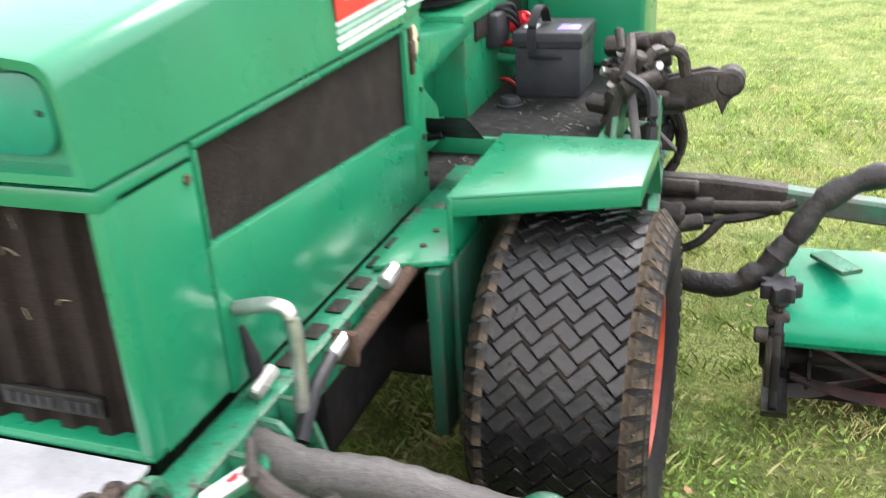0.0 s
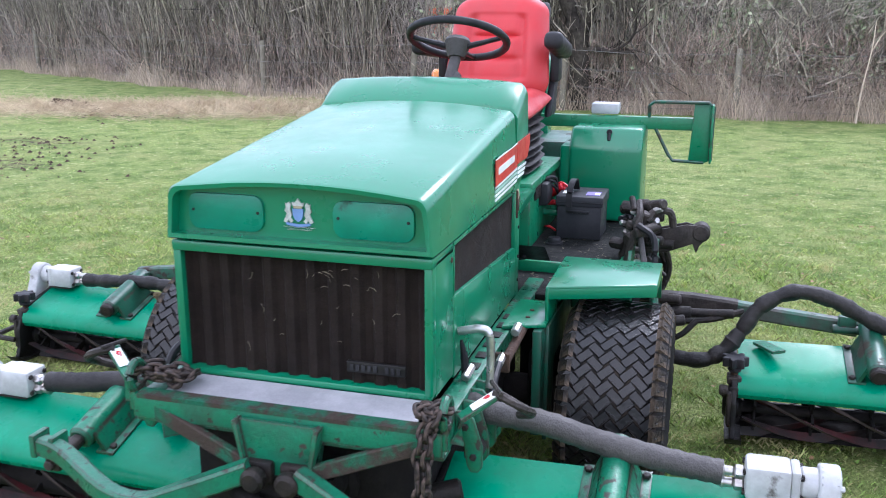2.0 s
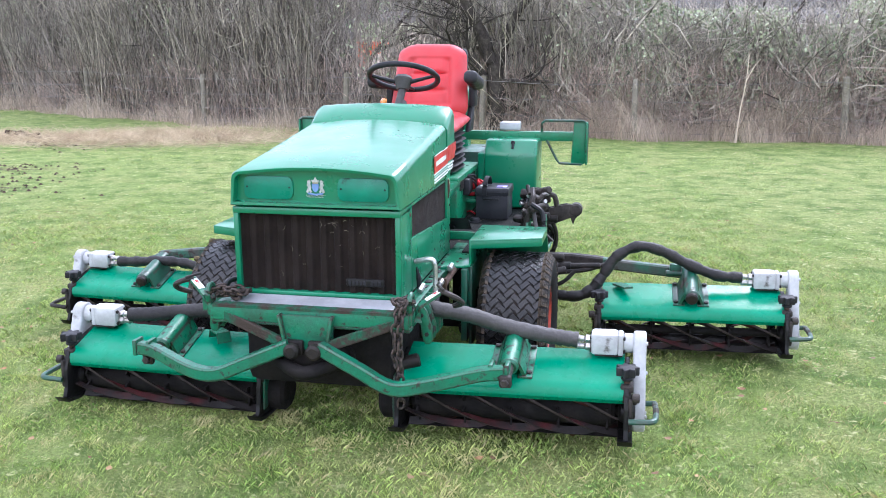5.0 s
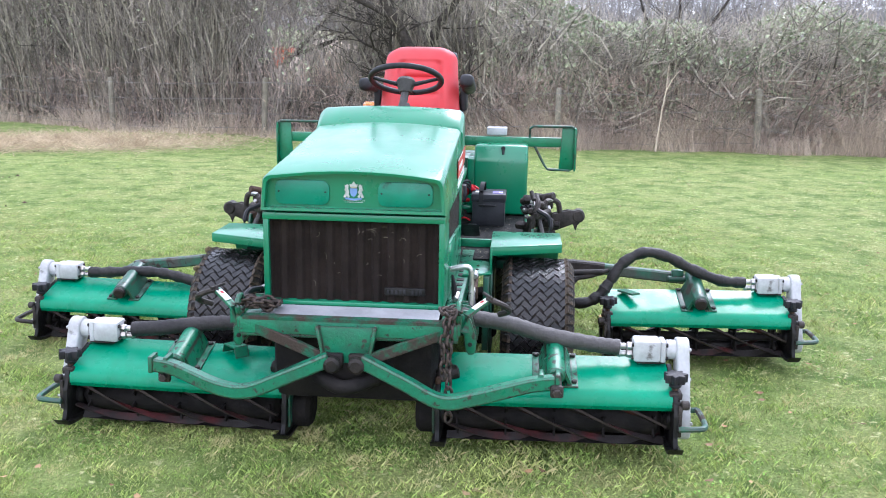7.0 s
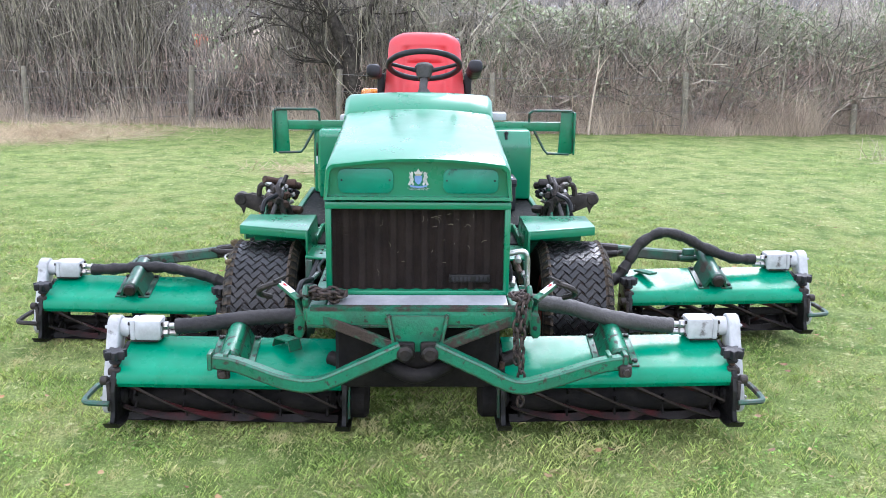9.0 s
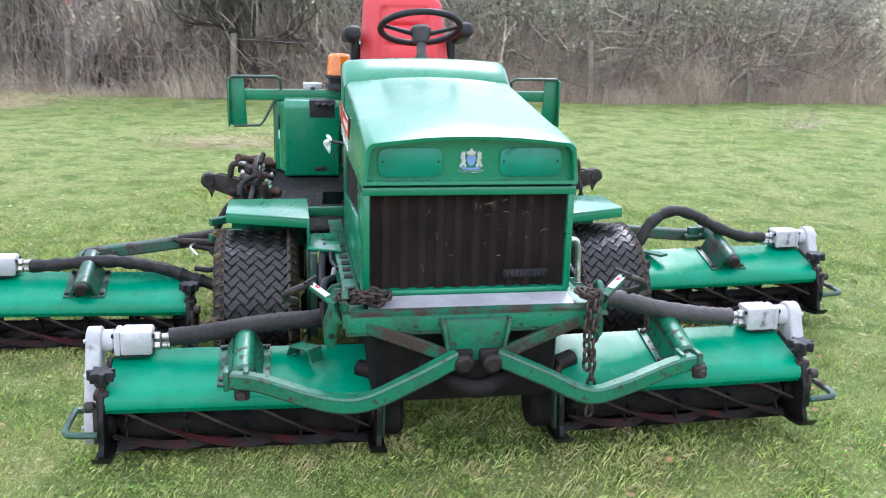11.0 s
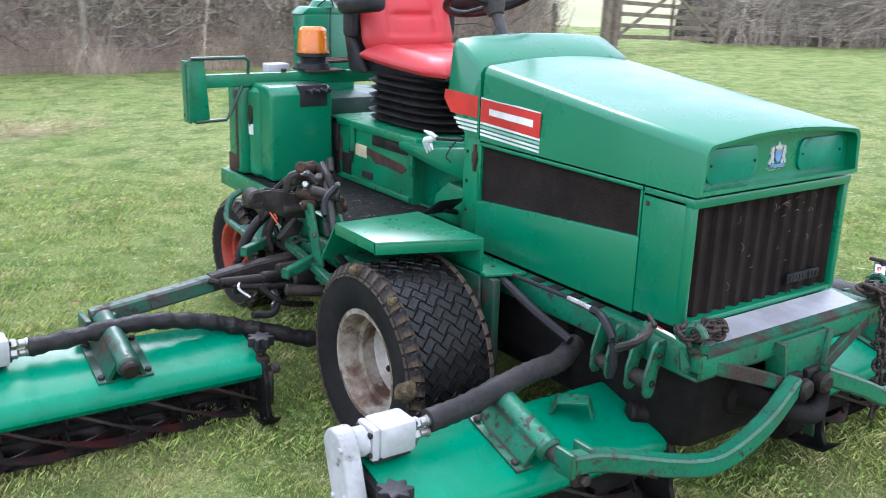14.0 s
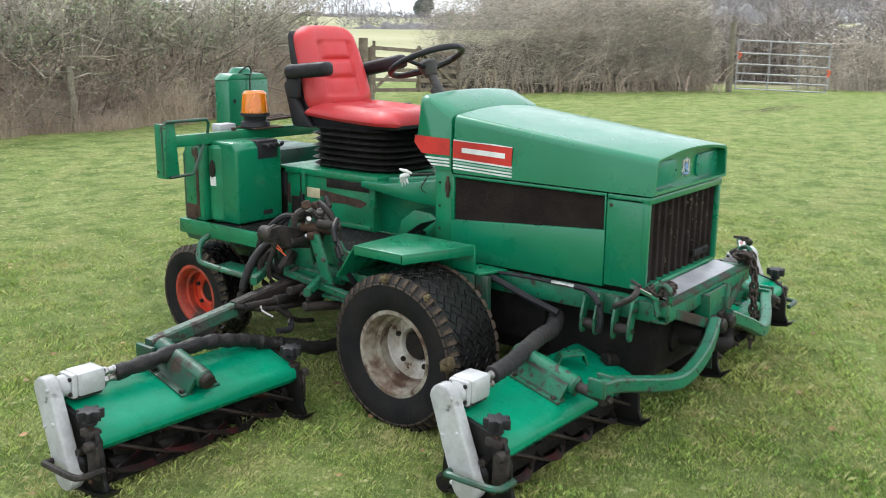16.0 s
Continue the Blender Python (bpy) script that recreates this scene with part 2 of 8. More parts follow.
def turf_material():
    """Short turf: patches, tufts and fine blades as three scales of colour, with a strong fine relief."""
    m = bpy.data.materials.new("short_meadow_grass")
    m.use_nodes = True
    n, l = m.node_tree.nodes, m.node_tree.links
    b = n["Principled BSDF"]
    b.inputs["Roughness"].default_value, b.inputs["Specular IOR Level"].default_value = 0.9, 0.2
    co = n.new("ShaderNodeTexCoord").outputs["Object"]

    def layer(scale, detail, lo, hi, stretch=(1, 1, 1)):
        mp = n.new("ShaderNodeMapping")
        mp.inputs["Scale"].default_value = stretch
        l.new(co, mp.inputs[0])
        t = n.new("ShaderNodeTexNoise")
        t.inputs["Scale"].default_value, t.inputs["Detail"].default_value, t.inputs["Roughness"].default_value = scale, detail, 0.7
        l.new(mp.outputs[0], t.inputs["Vector"])
        r = n.new("ShaderNodeMapRange")
        r.inputs[1].default_value, r.inputs[2].default_value = lo, hi
        l.new(t.outputs[0], r.inputs[0])
        return r.outputs[0]

    def mix(fac, a, c):
        x = n.new("ShaderNodeMix")
        x.data_type = "RGBA"
        l.new(fac, x.inputs[0])
        for sock, v in ((x.inputs[6], a), (x.inputs[7], c)):
            if isinstance(v, tuple):
                sock.default_value = (*v, 1)
            else:
                l.new(v, sock)
        return x.outputs[2]

    def spot(cx, cy, rx, ry, noisy):
        """A ragged patch of given centre and size."""
        mp = n.new("ShaderNodeMapping")
        mp.vector_type = "TEXTURE"
        mp.inputs["Location"].default_value, mp.inputs["Scale"].default_value = (cx, cy, 0), (rx, ry, 50)
        l.new(co, mp.inputs[0])
        ln = n.new("ShaderNodeVectorMath")
        ln.operation = "LENGTH"
        l.new(mp.outputs[0], ln.inputs[0])
        r = n.new("ShaderNodeMapRange")
        r.inputs[1].default_value, r.inputs[2].default_value = 1.0, 0.35
        l.new(ln.outputs["Value"], r.inputs[0])
        x = n.new("ShaderNodeMath")
        x.operation = "MULTIPLY"
        l.new(r.outputs[0], x.inputs[0])
        l.new(noisy, x.inputs[1])
        return x.outputs[0]

    green = mix(layer(0.45, 8, 0.36, 0.66), (0.27, 0.385, 0.095), (0.44, 0.5, 0.19))
    tuft = mix(layer(3.2, 8, 0.4, 0.54), (0.135, 0.225, 0.05), green)
    dry = mix(layer(1.6, 9, 0.49, 0.7), tuft, (0.46, 0.45, 0.19))
    fine = layer(75, 6, 0.34, 0.62)
    # dark low points: shade between the blades is put into the colour
    col = mix(fine, (0.13, 0.175, 0.045), dry)
    col = mix(layer(16, 6, 0.585, 0.64), col, (0.56, 0.57, 0.28))
    col = mix(layer(11, 8, 0.64, 0.7), col, (0.085, 0.1, 0.035))
    rag, rag2 = layer(5, 10, 0.4, 0.56), layer(7, 10, 0.47, 0.58)
    for cx, cy, rx, ry in ((-7.2, 10.2, 3.0, 1.0), (-5.4, 11.0, 2.0, 0.8), (-9.6, 9.9, 2.0, 1.3), (-0.9, 7.2, 1.1, 0.35)):
        col = mix(spot(cx, cy, rx, ry, rag), col, (0.48, 0.42, 0.25))
    for cx, cy, rx, ry in ((-8.6, 10.3, 1.0, 0.5), (-6.0, 5.6, 0.8, 0.4), (-7.3, 9.6, 1.5, 0.3), (-6.6, 7.0, 0.9, 0.35), (-9.6, 9.2, 0.9, 0.3), (17.5, 5.5, 2.6, 0.5)):
        col = mix(spot(cx, cy, rx, ry, rag2), col, (0.085, 0.06, 0.042))
    l.new(col, b.inputs["Base Color"])
    bp = n.new("ShaderNodeBump")
    bp.inputs["Strength"].default_value, bp.inputs["Distance"].default_value = 1.0, 0.012
    l.new(fine, bp.inputs["Height"])
    l.new(bp.outputs[0], b.inputs["Normal"])
    return m


grass_ground = turf_material()
# twig, bramble and leaf colours are lifted paler to hold background haze
dark_twig_mat = material("dark_brown_scrub_twigs", (0.18, 0.155, 0.134), 0.85, second=(0.36, 0.318, 0.28), scale=1.2, fine=0.2, random_tint=0.5, island=True)
twig_mat = material("grey_brown_twigs", (0.38, 0.332, 0.282), 0.85, second=(0.55, 0.488, 0.42), scale=1.2, fine=0.2, random_tint=0.5, island=True)
bramble_mat = material("purple_brown_bramble_stems", (0.39, 0.285, 0.235), 0.8, second=(0.54, 0.42, 0.35), scale=1.2, fine=0.2, random_tint=0.45, island=True)
pale_stem = material("bleached_dead_stems", (0.6, 0.5, 0.385), 0.8, second=(0.45, 0.36, 0.275), scale=1.2, fine=0.2, random_tint=0.4, island=True)
pale_soil = material("pale_sandy_soil", (0.48, 0.4, 0.31), 0.95, second=(0.36, 0.29, 0.22), scale=2.5, fine=0.3, bump=0.6, bump_scale=12)
coppice_mat = material("olive_brown_coppice_stems", (0.18, 0.16, 0.122), 0.75, second=(0.35, 0.315, 0.25), scale=1.6, fine=0.2, random_tint=0.75, island=True)
ivy_mat = material("dull_green_hedge_leaves", (0.18, 0.23, 0.125), 0.5, second=(0.42, 0.45, 0.3), scale=2.2, fine=0.2, random_tint=0.5, island=True)
# shade deep between the twigs, put into a dark brown
hedge_shade_mat = material("hedge_inner_shade", (0.05, 0.043, 0.036), 0.95, second=(0.11, 0.096, 0.078), scale=3, fine=0.7, bump=1.0, bump_scale=14)
bark = material("dark_tree_bark", (0.03, 0.025, 0.022), 0.9, second=(0.06, 0.052, 0.042), scale=6, fine=0.4, bump=0.8, bump_scale=24)
post_wood = material("weathered_fence_wood", (0.21, 0.19, 0.145), 0.85, second=(0.14, 0.125, 0.095), scale=7, fine=0.25, bump=0.4, bump_scale=40)
grey_wood = material("grey_brown_gate_timber", (0.13, 0.1, 0.075), 0.85, second=(0.19, 0.16, 0.12), scale=5, fine=0.25, bump=0.4, bump_scale=40)
wire_mat = material("grey_fence_wire", (0.26, 0.25, 0.24), 0.5, 0.2)
galv = material("galvanised_gate_tube", (0.42, 0.43, 0.45), 0.45, 0.4, second=(0.3, 0.3, 0.31), scale=5, fine=0.1)
# bare wood mass: distance haze is put into its paler grey
far_wood = material("haze_pale_wood", (0.17, 0.165, 0.165), 0.95, second=(0.22, 0.215, 0.215), scale=0.12, fine=0.3, bump=0.6, bump_scale=1.5)
far_green = material("distant_evergreen", (0.11, 0.14, 0.13), 0.9, second=(0.16, 0.185, 0.17), scale=0.6, fine=0.3, random_tint=0.3, island=True)
# far branches: bark paled in colour to hold the haze
far_tree_mat = material("haze_pale_branches", (0.22, 0.21, 0.21), 0.95, second=(0.29, 0.28, 0.28), scale=0.3, fine=0.3, random_tint=0.3, island=True)


pasture = material("pale_winter_pasture", (0.27, 0.28, 0.14), 0.9, second=(0.33, 0.32, 0.18), scale=0.05, fine=0.2, bump=0.3, bump_scale=6)
muddy_rubber = material("mud_caked_tyre_edge", (0.016, 0.014, 0.0125), 0.6, second=(0.105, 0.076, 0.05), scale=6, sharp=(0.44, 0.62), fine=0.4, bump=0.5, bump_scale=90)
clod_mat = material("brown_mud_and_grass", (0.085, 0.058, 0.032), 0.95, second=(0.16, 0.125, 0.06), scale=45, fine=0.4, bump=0.8, bump_scale=150)
dry_blade_mat = material("dry_grass_blade", (0.46, 0.44, 0.2), 0.7, second=(0.36, 0.32, 0.14), scale=1.5, fine=0.1, random_tint=0.4, island=True)
crest_silver = material("silver_grey_print", (0.5, 0.52, 0.5), 0.5, second=(0.3, 0.32, 0.3), scale=60, sharp=(0.45, 0.55), fine=0.3)


# ---- shape helpers ----
def part(name, bm, mat, parent=None, label="", smooth=True, mirror=False, mats=(), split=False):
    """Links a bmesh as one mesh object under a thing or a part; split: each loose piece is an object of its own."""
    if split:
        todo, first = set(bm.verts), None
        while todo:
            isle, edge_of = set(), [next(iter(todo))]
            while edge_of:
                v = edge_of.pop()
                if v not in isle:
                    isle.add(v)
                    edge_of += [e.other_vert(v) for e in v.link_edges]
            todo -= isle
            one, got = bmesh.new(), {}
            for f in bm.faces:
                if f.verts[0] in isle:
                    for v in f.verts:
                        if v not in got:
                            got[v] = one.verts.new(v.co)
                    one.faces.new([got[v] for v in f.verts]).material_index = f.material_index
            ob = part(name, one, mat, parent, label, smooth, mirror, mats)
            first = first or ob
        bm.free()
        return first
    if mirror:
        bmesh.ops.scale(bm, vec=(-1, 1, 1), verts=bm.verts)
        bmesh.ops.reverse_faces(bm, faces=bm.faces)
    me = bpy.data.meshes.new(name)
    bm.to_mesh(me)
    bm.free()
    for m in (mat, *mats):
        me.materials.append(m)
    if smooth:
        me.shade_smooth()
        me.set_sharp_from_angle(angle=radians(38))
    ob = new(name, me)
    if parent is not None:
        ob.parent = parent
    if label:
        ob["label"] = label
    return ob


def bm_new():
    return bmesh.new()


def box(bm, lo, hi, bevel=0.006, m=None, seg=2, slot=0):
    """A bevelled block between two corners."""
    c = [(a + b) / 2 for a, b in zip(lo, hi)]
    s = [abs(b - a) for a, b in zip(lo, hi)]
    tmp = bmesh.new()
    bmesh.ops.create_cube(tmp, size=1.0, matrix=Matrix.LocRotScale(c, None, s))
    if bevel:
        bmesh.ops.bevel(tmp, geom=list(tmp.edges), offset=min(bevel, min(s) * 0.45), segments=seg, profile=0.5, affect="EDGES")
    join(bm, tmp, m, slot)


def join(bm, tmp, m=None, slot=0):
    if m is not None:
        bmesh.ops.transform(tmp, matrix=m, verts=tmp.verts)
    seen = {v: bm.verts.new(v.co) for v in tmp.verts}
    for f in tmp.faces:
        try:
            nf = bm.faces.new([seen[v] for v in f.verts])
            nf.material_index = slot or f.material_index
        except ValueError:
            pass
    tmp.free()


def prism(bm, poly, axis, a, b, bevel=0.0, m=None, slot=0, seg=2):
    """A polygon given in the plane across an axis ('x': y,z; 'y': x,z; 'z': x,y), pushed from a to b along it."""
    tmp = bmesh.new()
    def put(p, w):
        return {"x": (w, p[0], p[1]), "y": (p[0], w, p[1]), "z": (p[0], p[1], w)}[axis]
    v0 = [tmp.verts.new(put(p, a)) for p in poly]
    v1 = [tmp.verts.new(put(p, b)) for p in poly]
    n = len(poly)
    tmp.faces.new(v0)
    tmp.faces.new(v1[::-1])
    for i in range(n):
        tmp.faces.new((v0[i], v1[i], v1[(i + 1) % n], v0[(i + 1) % n]))
    bmesh.ops.recalc_face_normals(tmp, faces=tmp.faces)
    if bevel:
        bmesh.ops.bevel(tmp, geom=list(tmp.edges), offset=bevel, segments=seg, profile=0.5, affect="EDGES")
    join(bm, tmp, m, slot)


def curve_points(pts, per=6):
    """A smooth line through some points."""
    pts = [Vector(p) for p in pts]
    if len(pts) < 3:
        return pts
    ext = [2 * pts[0] - pts[1], *pts, 2 * pts[-1] - pts[-2]]
    out = []
    for i in range(1, len(ext) - 2):
        p0, p1, p2, p3 = ext[i - 1:i + 3]
        for k in range(per):
            t = k / per
            out.append(0.5 * (2 * p1 + (p2 - p0) * t + (2 * p0 - 5 * p1 + 4 * p2 - p3) * t * t + (3 * p1 - p0 - 3 * p2 + p3) * t ** 3))
    return [*out, pts[-1]]


def tube(bm, pts, r, n=10, per=6, smooth=True, section=None, slot=0, wob=0.0, up=(0, 0, 1)):
    """A round (or, with section, a given) profile swept along a line. r: a number or one per given point."""
    line = curve_points(pts, per) if smooth else [Vector(p) for p in pts]
    rs = [r] * len(line) if not isinstance(r, (list, tuple)) else list(np.interp(np.linspace(0, 1, len(line)), np.linspace(0, 1, len(r)), r))
    shape = section or [(math.cos(2 * math.pi * k / n), math.sin(2 * math.pi * k / n)) for k in range(n)]
    rings = []
    rng = random.Random(len(line) * 7 + int(1000 * abs(line[0].x)))
    for i, p in enumerate(line):
        d = (line[min(i + 1, len(line) - 1)] - line[max(i - 1, 0)]).normalized()
        ref = Vector(up) if abs(d.dot(Vector(up))) < 0.95 else Vector((0, 1, 0))
        sx = d.cross(ref).normalized()
        sy = sx.cross(d).normalized()
        k = rs[i] * (1 + wob * rng.uniform(-1, 1))
        if section:
            k = 1.0
        rings.append([bm.verts.new(p + sx * (a * k) + sy * (b * k)) for a, b in shape])
    m = len(shape)
    for i in range(len(rings) - 1):
        for j in range(m):
            f = bm.faces.new((rings[i][j], rings[i][(j + 1) % m], rings[i + 1][(j + 1) % m], rings[i + 1][j]))
            f.material_index = slot
    for ring in (rings[0][::-1], rings[-1]):
        f = bm.faces.new(ring)
        f.material_index = slot


def bar(bm, pts, w, h, smooth=False, per=6, slot=0, c=0.15):
    """A square-section bar with small chamfers along a line."""
    a, b, k = w / 2, h / 2, min(w, h) * c
    sec = [(-a + k, -b), (a - k, -b), (a, -b + k), (a, b - k), (a - k, b), (-a + k, b), (-a, b - k), (-a, -b + k)]
    tube(bm, pts, 1, smooth=smooth, per=per, section=sec, slot=slot)


def rod(bm, p0, p1, r, r1=None, n=14, slot=0):
    p0, p1 = Vector(p0), Vector(p1)
    r1 = r if r1 is None else r1
    d = (p1 - p0)
    k = min(0.25 * min(r, r1), 0.2 * d.length)
    e = d.normalized() * k
    tube(bm, [p0, p0 + e, p1 - e, p1], [r - k, r, r1, r1 - k], n=n, smooth=False, slot=slot)


def bolt(bm, p, d, r=0.01, h=0.008, slot=0):
    p, d = Vector(p), Vector(d).normalized()
    rod(bm, p - d * 0.004, p + d * h, r, n=6, slot=slot)


def spin(bm, profile, centre, axis="x", n=48, slot=0, close=False):
    """A profile of (radius, way along the axis) turned round it."""
    c = Vector(centre)
    rings = []
    for k in range(n):
        a = 2 * math.pi * k / n
        u, v = math.cos(a), math.sin(a)
        ring = []
        for r, h in profile:
            p = {"x": (h, r * u, r * v), "y": (r * u, h, r * v), "z": (r * u, r * v, h)}[axis]
            ring.append(bm.verts.new(c + Vector(p)))
        rings.append(ring)
    m = len(profile)
    for k in range(n):
        a, b = rings[k], rings[(k + 1) % n]
        for j in range(m if close else m - 1):
            f = bm.faces.new((a[j], b[j], b[(j + 1) % m], a[(j + 1) % m]))
            f.material_index = slot
    bmesh.ops.recalc_face_normals(bm, faces=bm.faces)


def empty(name, label, category, place=(0, 0, 0), group=""):
    ob = new(name)
    ob.location = place
    return tagged(ob, label, category, group)


def soup(name, verts, faces, mats, parent=None, kind="stuff", label="", category=""):
    """Very many small pieces as one mesh, from arrays."""
    me = bpy.data.meshes.new(name)
    verts, faces = np.asarray(verts, np.float32), np.asarray(faces, np.int32)
    k = faces.shape[1]
    me.vertices.add(len(verts))
    me.vertices.foreach_set("co", verts.ravel())
    me.loops.add(faces.size)
    me.loops.foreach_set("vertex_index", faces.ravel())
    me.polygons.add(len(faces))
    me.polygons.foreach_set("loop_start", np.arange(0, faces.size, k, dtype=np.int32))
    for m in mats:
        me.materials.append(m)
    me.update(calc_edges=True)
    me.validate()
    ob = new(name, me)
    if parent is not None:
        ob.parent = parent
    return tagged(ob, label, category, "", kind)


def ground_z(x, y):
    """The lie of the land: nearly flat by the mower, rising to a hill far away."""
    x, y = np.asarray(x, float), np.asarray(y, float)
    z = 0.018 * np.clip(np.abs(x) - 0.9, 0, 1.1) * np.sign(x)
    d = np.hypot(x, y)
    z = z * np.clip((9 - d) / 5, 0, 1)
    far = np.clip((d - 45) / 160, 0, 1)
    top = np.interp(np.degrees(np.arctan2(y, x)), [-180, -20, 10, 24, 36, 54, 66, 110, 170, 180], [3, 3, 8, 7.5, 5.2, 5.2, 7, 9, 6, 3])
    z = z + top * far * far * (3 - 2 * far)
    return z + 0.012 * np.sin(1.7 * x + 0.6) * np.sin(1.3 * y) * np.clip((d - 3) / 4, 0, 1)


# ---- the mower ----
mower = empty("ride_on_mower", "green ride-on reel mower with chipped paint and muddy tyres", "mower")


def mpart(name, bm, mat, label="", parent=None, **kw):
    return part(name, bm, mat, parent or mower, label, **kw)


# bonnet: a folded sheet with a recessed front face
def bonnet_top(y):
    return 1.085 + 0.105 * y / 0.895


def bonnet_section(y, inset=0.0, crown=0.021):
    w0, w1, zt, r = 0.343 - inset, 0.334 - inset, bonnet_top(y) - inset, 0.03
    pts = [(w0, 0.948 + inset), (w1, zt - r)]
    for k in range(1, 6):
        a = math.pi / 2 * k / 5
        pts.append((w1 - r + r * math.cos(a), zt - r + r * math.sin(a)))
    for k in range(1, 8):
        u = 1 - k / 4
        pts.append(((w1 - r) * u, zt + crown * (1 - u * u)))
    return pts[:-1] + [(-x, z) for x, z in reversed(pts[:7])]


bm = bm_new()
rings = [[bm.verts.new((x, y, z)) for x, z in bonnet_section(max(y, 0), ins)]
         for y, ins in ((0.016, 0.014), (-0.018, 0.014), (-0.02, 0.004), (-0.012, 0.0), (0.3, 0.0), (0.6, 0.0), (0.89, 0.0), (0.896, 0.006))]
for a, b in zip(rings, rings[1:]):
    for j in range(len(a)):
        bm.faces.new((a[j], a[(j + 1) % len(a)], b[(j + 1) % len(a)], b[j]))
bm.faces.new(rings[0])
bm.faces.new(rings[-1][::-1])
bmesh.ops.recalc_face_normals(bm, faces=bm.faces)
bonnet = mpart("bonnet", bm, paint, "smooth green bonnet reflecting the white sky")

for s in (-1, 1):
    bm = bm_new()
    r, x0, x1, z0, z1 = 0.028, 0.09, 0.292, 0.972, 1.062
    pts = []
    for cx, cz, a0 in ((x1 - r, z1 - r, 0), (x0 + r, z1 - r, 90), (x0 + r, z0 + r, 180), (x1 - r, z0 + r, 270)):
        pts += [(cx + r * math.cos(radians(a0 + 18 * k)), cz + r * math.sin(radians(a0 + 18 * k))) for k in range(6)]
    prism(bm, [(s * x, z) for x, z in pts], "y", 0.008, 0.02, 0.002)
    cover = mpart("headlight_cover", bm, cover_green, "flat teal-green plate over a headlight hole", bonnet)
    bm = bm_new()
    for x in (x0 + 0.014, x1 - 0.014):
        bolt(bm, (s * x, 0.008, 1.02), (0, -1, 0), 0.004, 0.003)
    mpart("screw", bm, greasy, "", bonnet, split=True)

# crest: plain coloured shapes
bm = bm_new()
for s in (-1, 1):
    figure = [(0.014, 1.006), (0.02, 1.014), (0.016, 1.022), (0.021, 1.034), (0.018, 1.046), (0.024, 1.052), (0.029, 1.046), (0.033, 1.049), (0.031, 1.038), (0.035, 1.03), (0.029, 1.024), (0.033, 1.014), (0.038, 1.004), (0.03, 1.0), (0.026, 1.01), (0.02, 1.0)]
    prism(bm, [(s * x, z) for x, z in figure], "y", 0.0115, 0.016)
prism(bm, [(-0.013, 1.042), (-0.016, 1.052), (-0.008, 1.05), (0, 1.062), (0.008, 1.05), (0.016, 1.052), (0.013, 1.042)], "y", 0.0115, 0.016)
crest = mpart("crest", bm, crest_silver, "small silver crest badge with a blue shield", bonnet)
for mat, shape in ((blue_print, [(-0.014, 1.036), (0.014, 1.036), (0.013, 1.02), (0.008, 1.01), (0, 1.004), (-0.008, 1.01), (-0.013, 1.02)]),
                   (gold, [(-0.01, 1.037), (-0.012, 1.043), (0.012, 1.043), (0.01, 1.037)]),
                   (blue_print, [(-0.03, 0.996), (0, 0.991), (0.03, 0.996), (0.032, 1.002), (0, 0.998), (-0.032, 1.002)])):
    bm = bm_new()
    prism(bm, shape, "y", 0.0108, 0.016)
    mpart("crest_detail", bm, mat, "", bonnet)
bm = bm_new()
box(bm, (-0.042, 0.016, 0.989), (0.042, 0.022, 0.992), 0.0)
box(bm, (-0.034, 0.016, 0.983), (0.034, 0.022, 0.986), 0.0)
mpart("printed_line", bm, white_decal, "", bonnet)

# cowl behind the seam
bm = bm_new()
profile = [(0.904, 0.95), (0.904, 1.186), (0.91, 1.196), (1.04, 1.256), (1.06, 1.26), (1.076, 1.254), (1.086, 1.24), (1.108, 1.06), (1.0, 0.955)]
rings = []
for u in (-1, -0.992, -0.97, -0.93, -0.7, -0.4, 0, 0.4, 0.7, 0.93, 0.97, 0.992, 1):
    k = 0.022 * max(0.0, (abs(u) - 0.92) / 0.08) ** 2
    rings.append([bm.verts.new((0.339 * u, y + k * (0.6 if y < 1.0 else -1.0) * (0 if y < 0.905 else 1), z + (0.016 * (1 - u * u) - k if z > 1.15 else 0))) for y, z in profile])
for a, b in zip(rings, rings[1:]):
    for j in range(len(a)):
        bm.faces.new((a[j], a[(j + 1) % len(a)], b[(j + 1) % len(a)], b[j]))
bm.faces.new(rings[0])
bm.faces.new(rings[-1][::-1])
bmesh.ops.recalc_face_normals(bm, faces=bm.faces)
cowl = mpart("dash_cowl", bm, paint, "green dashboard cowl with a red and white side band")
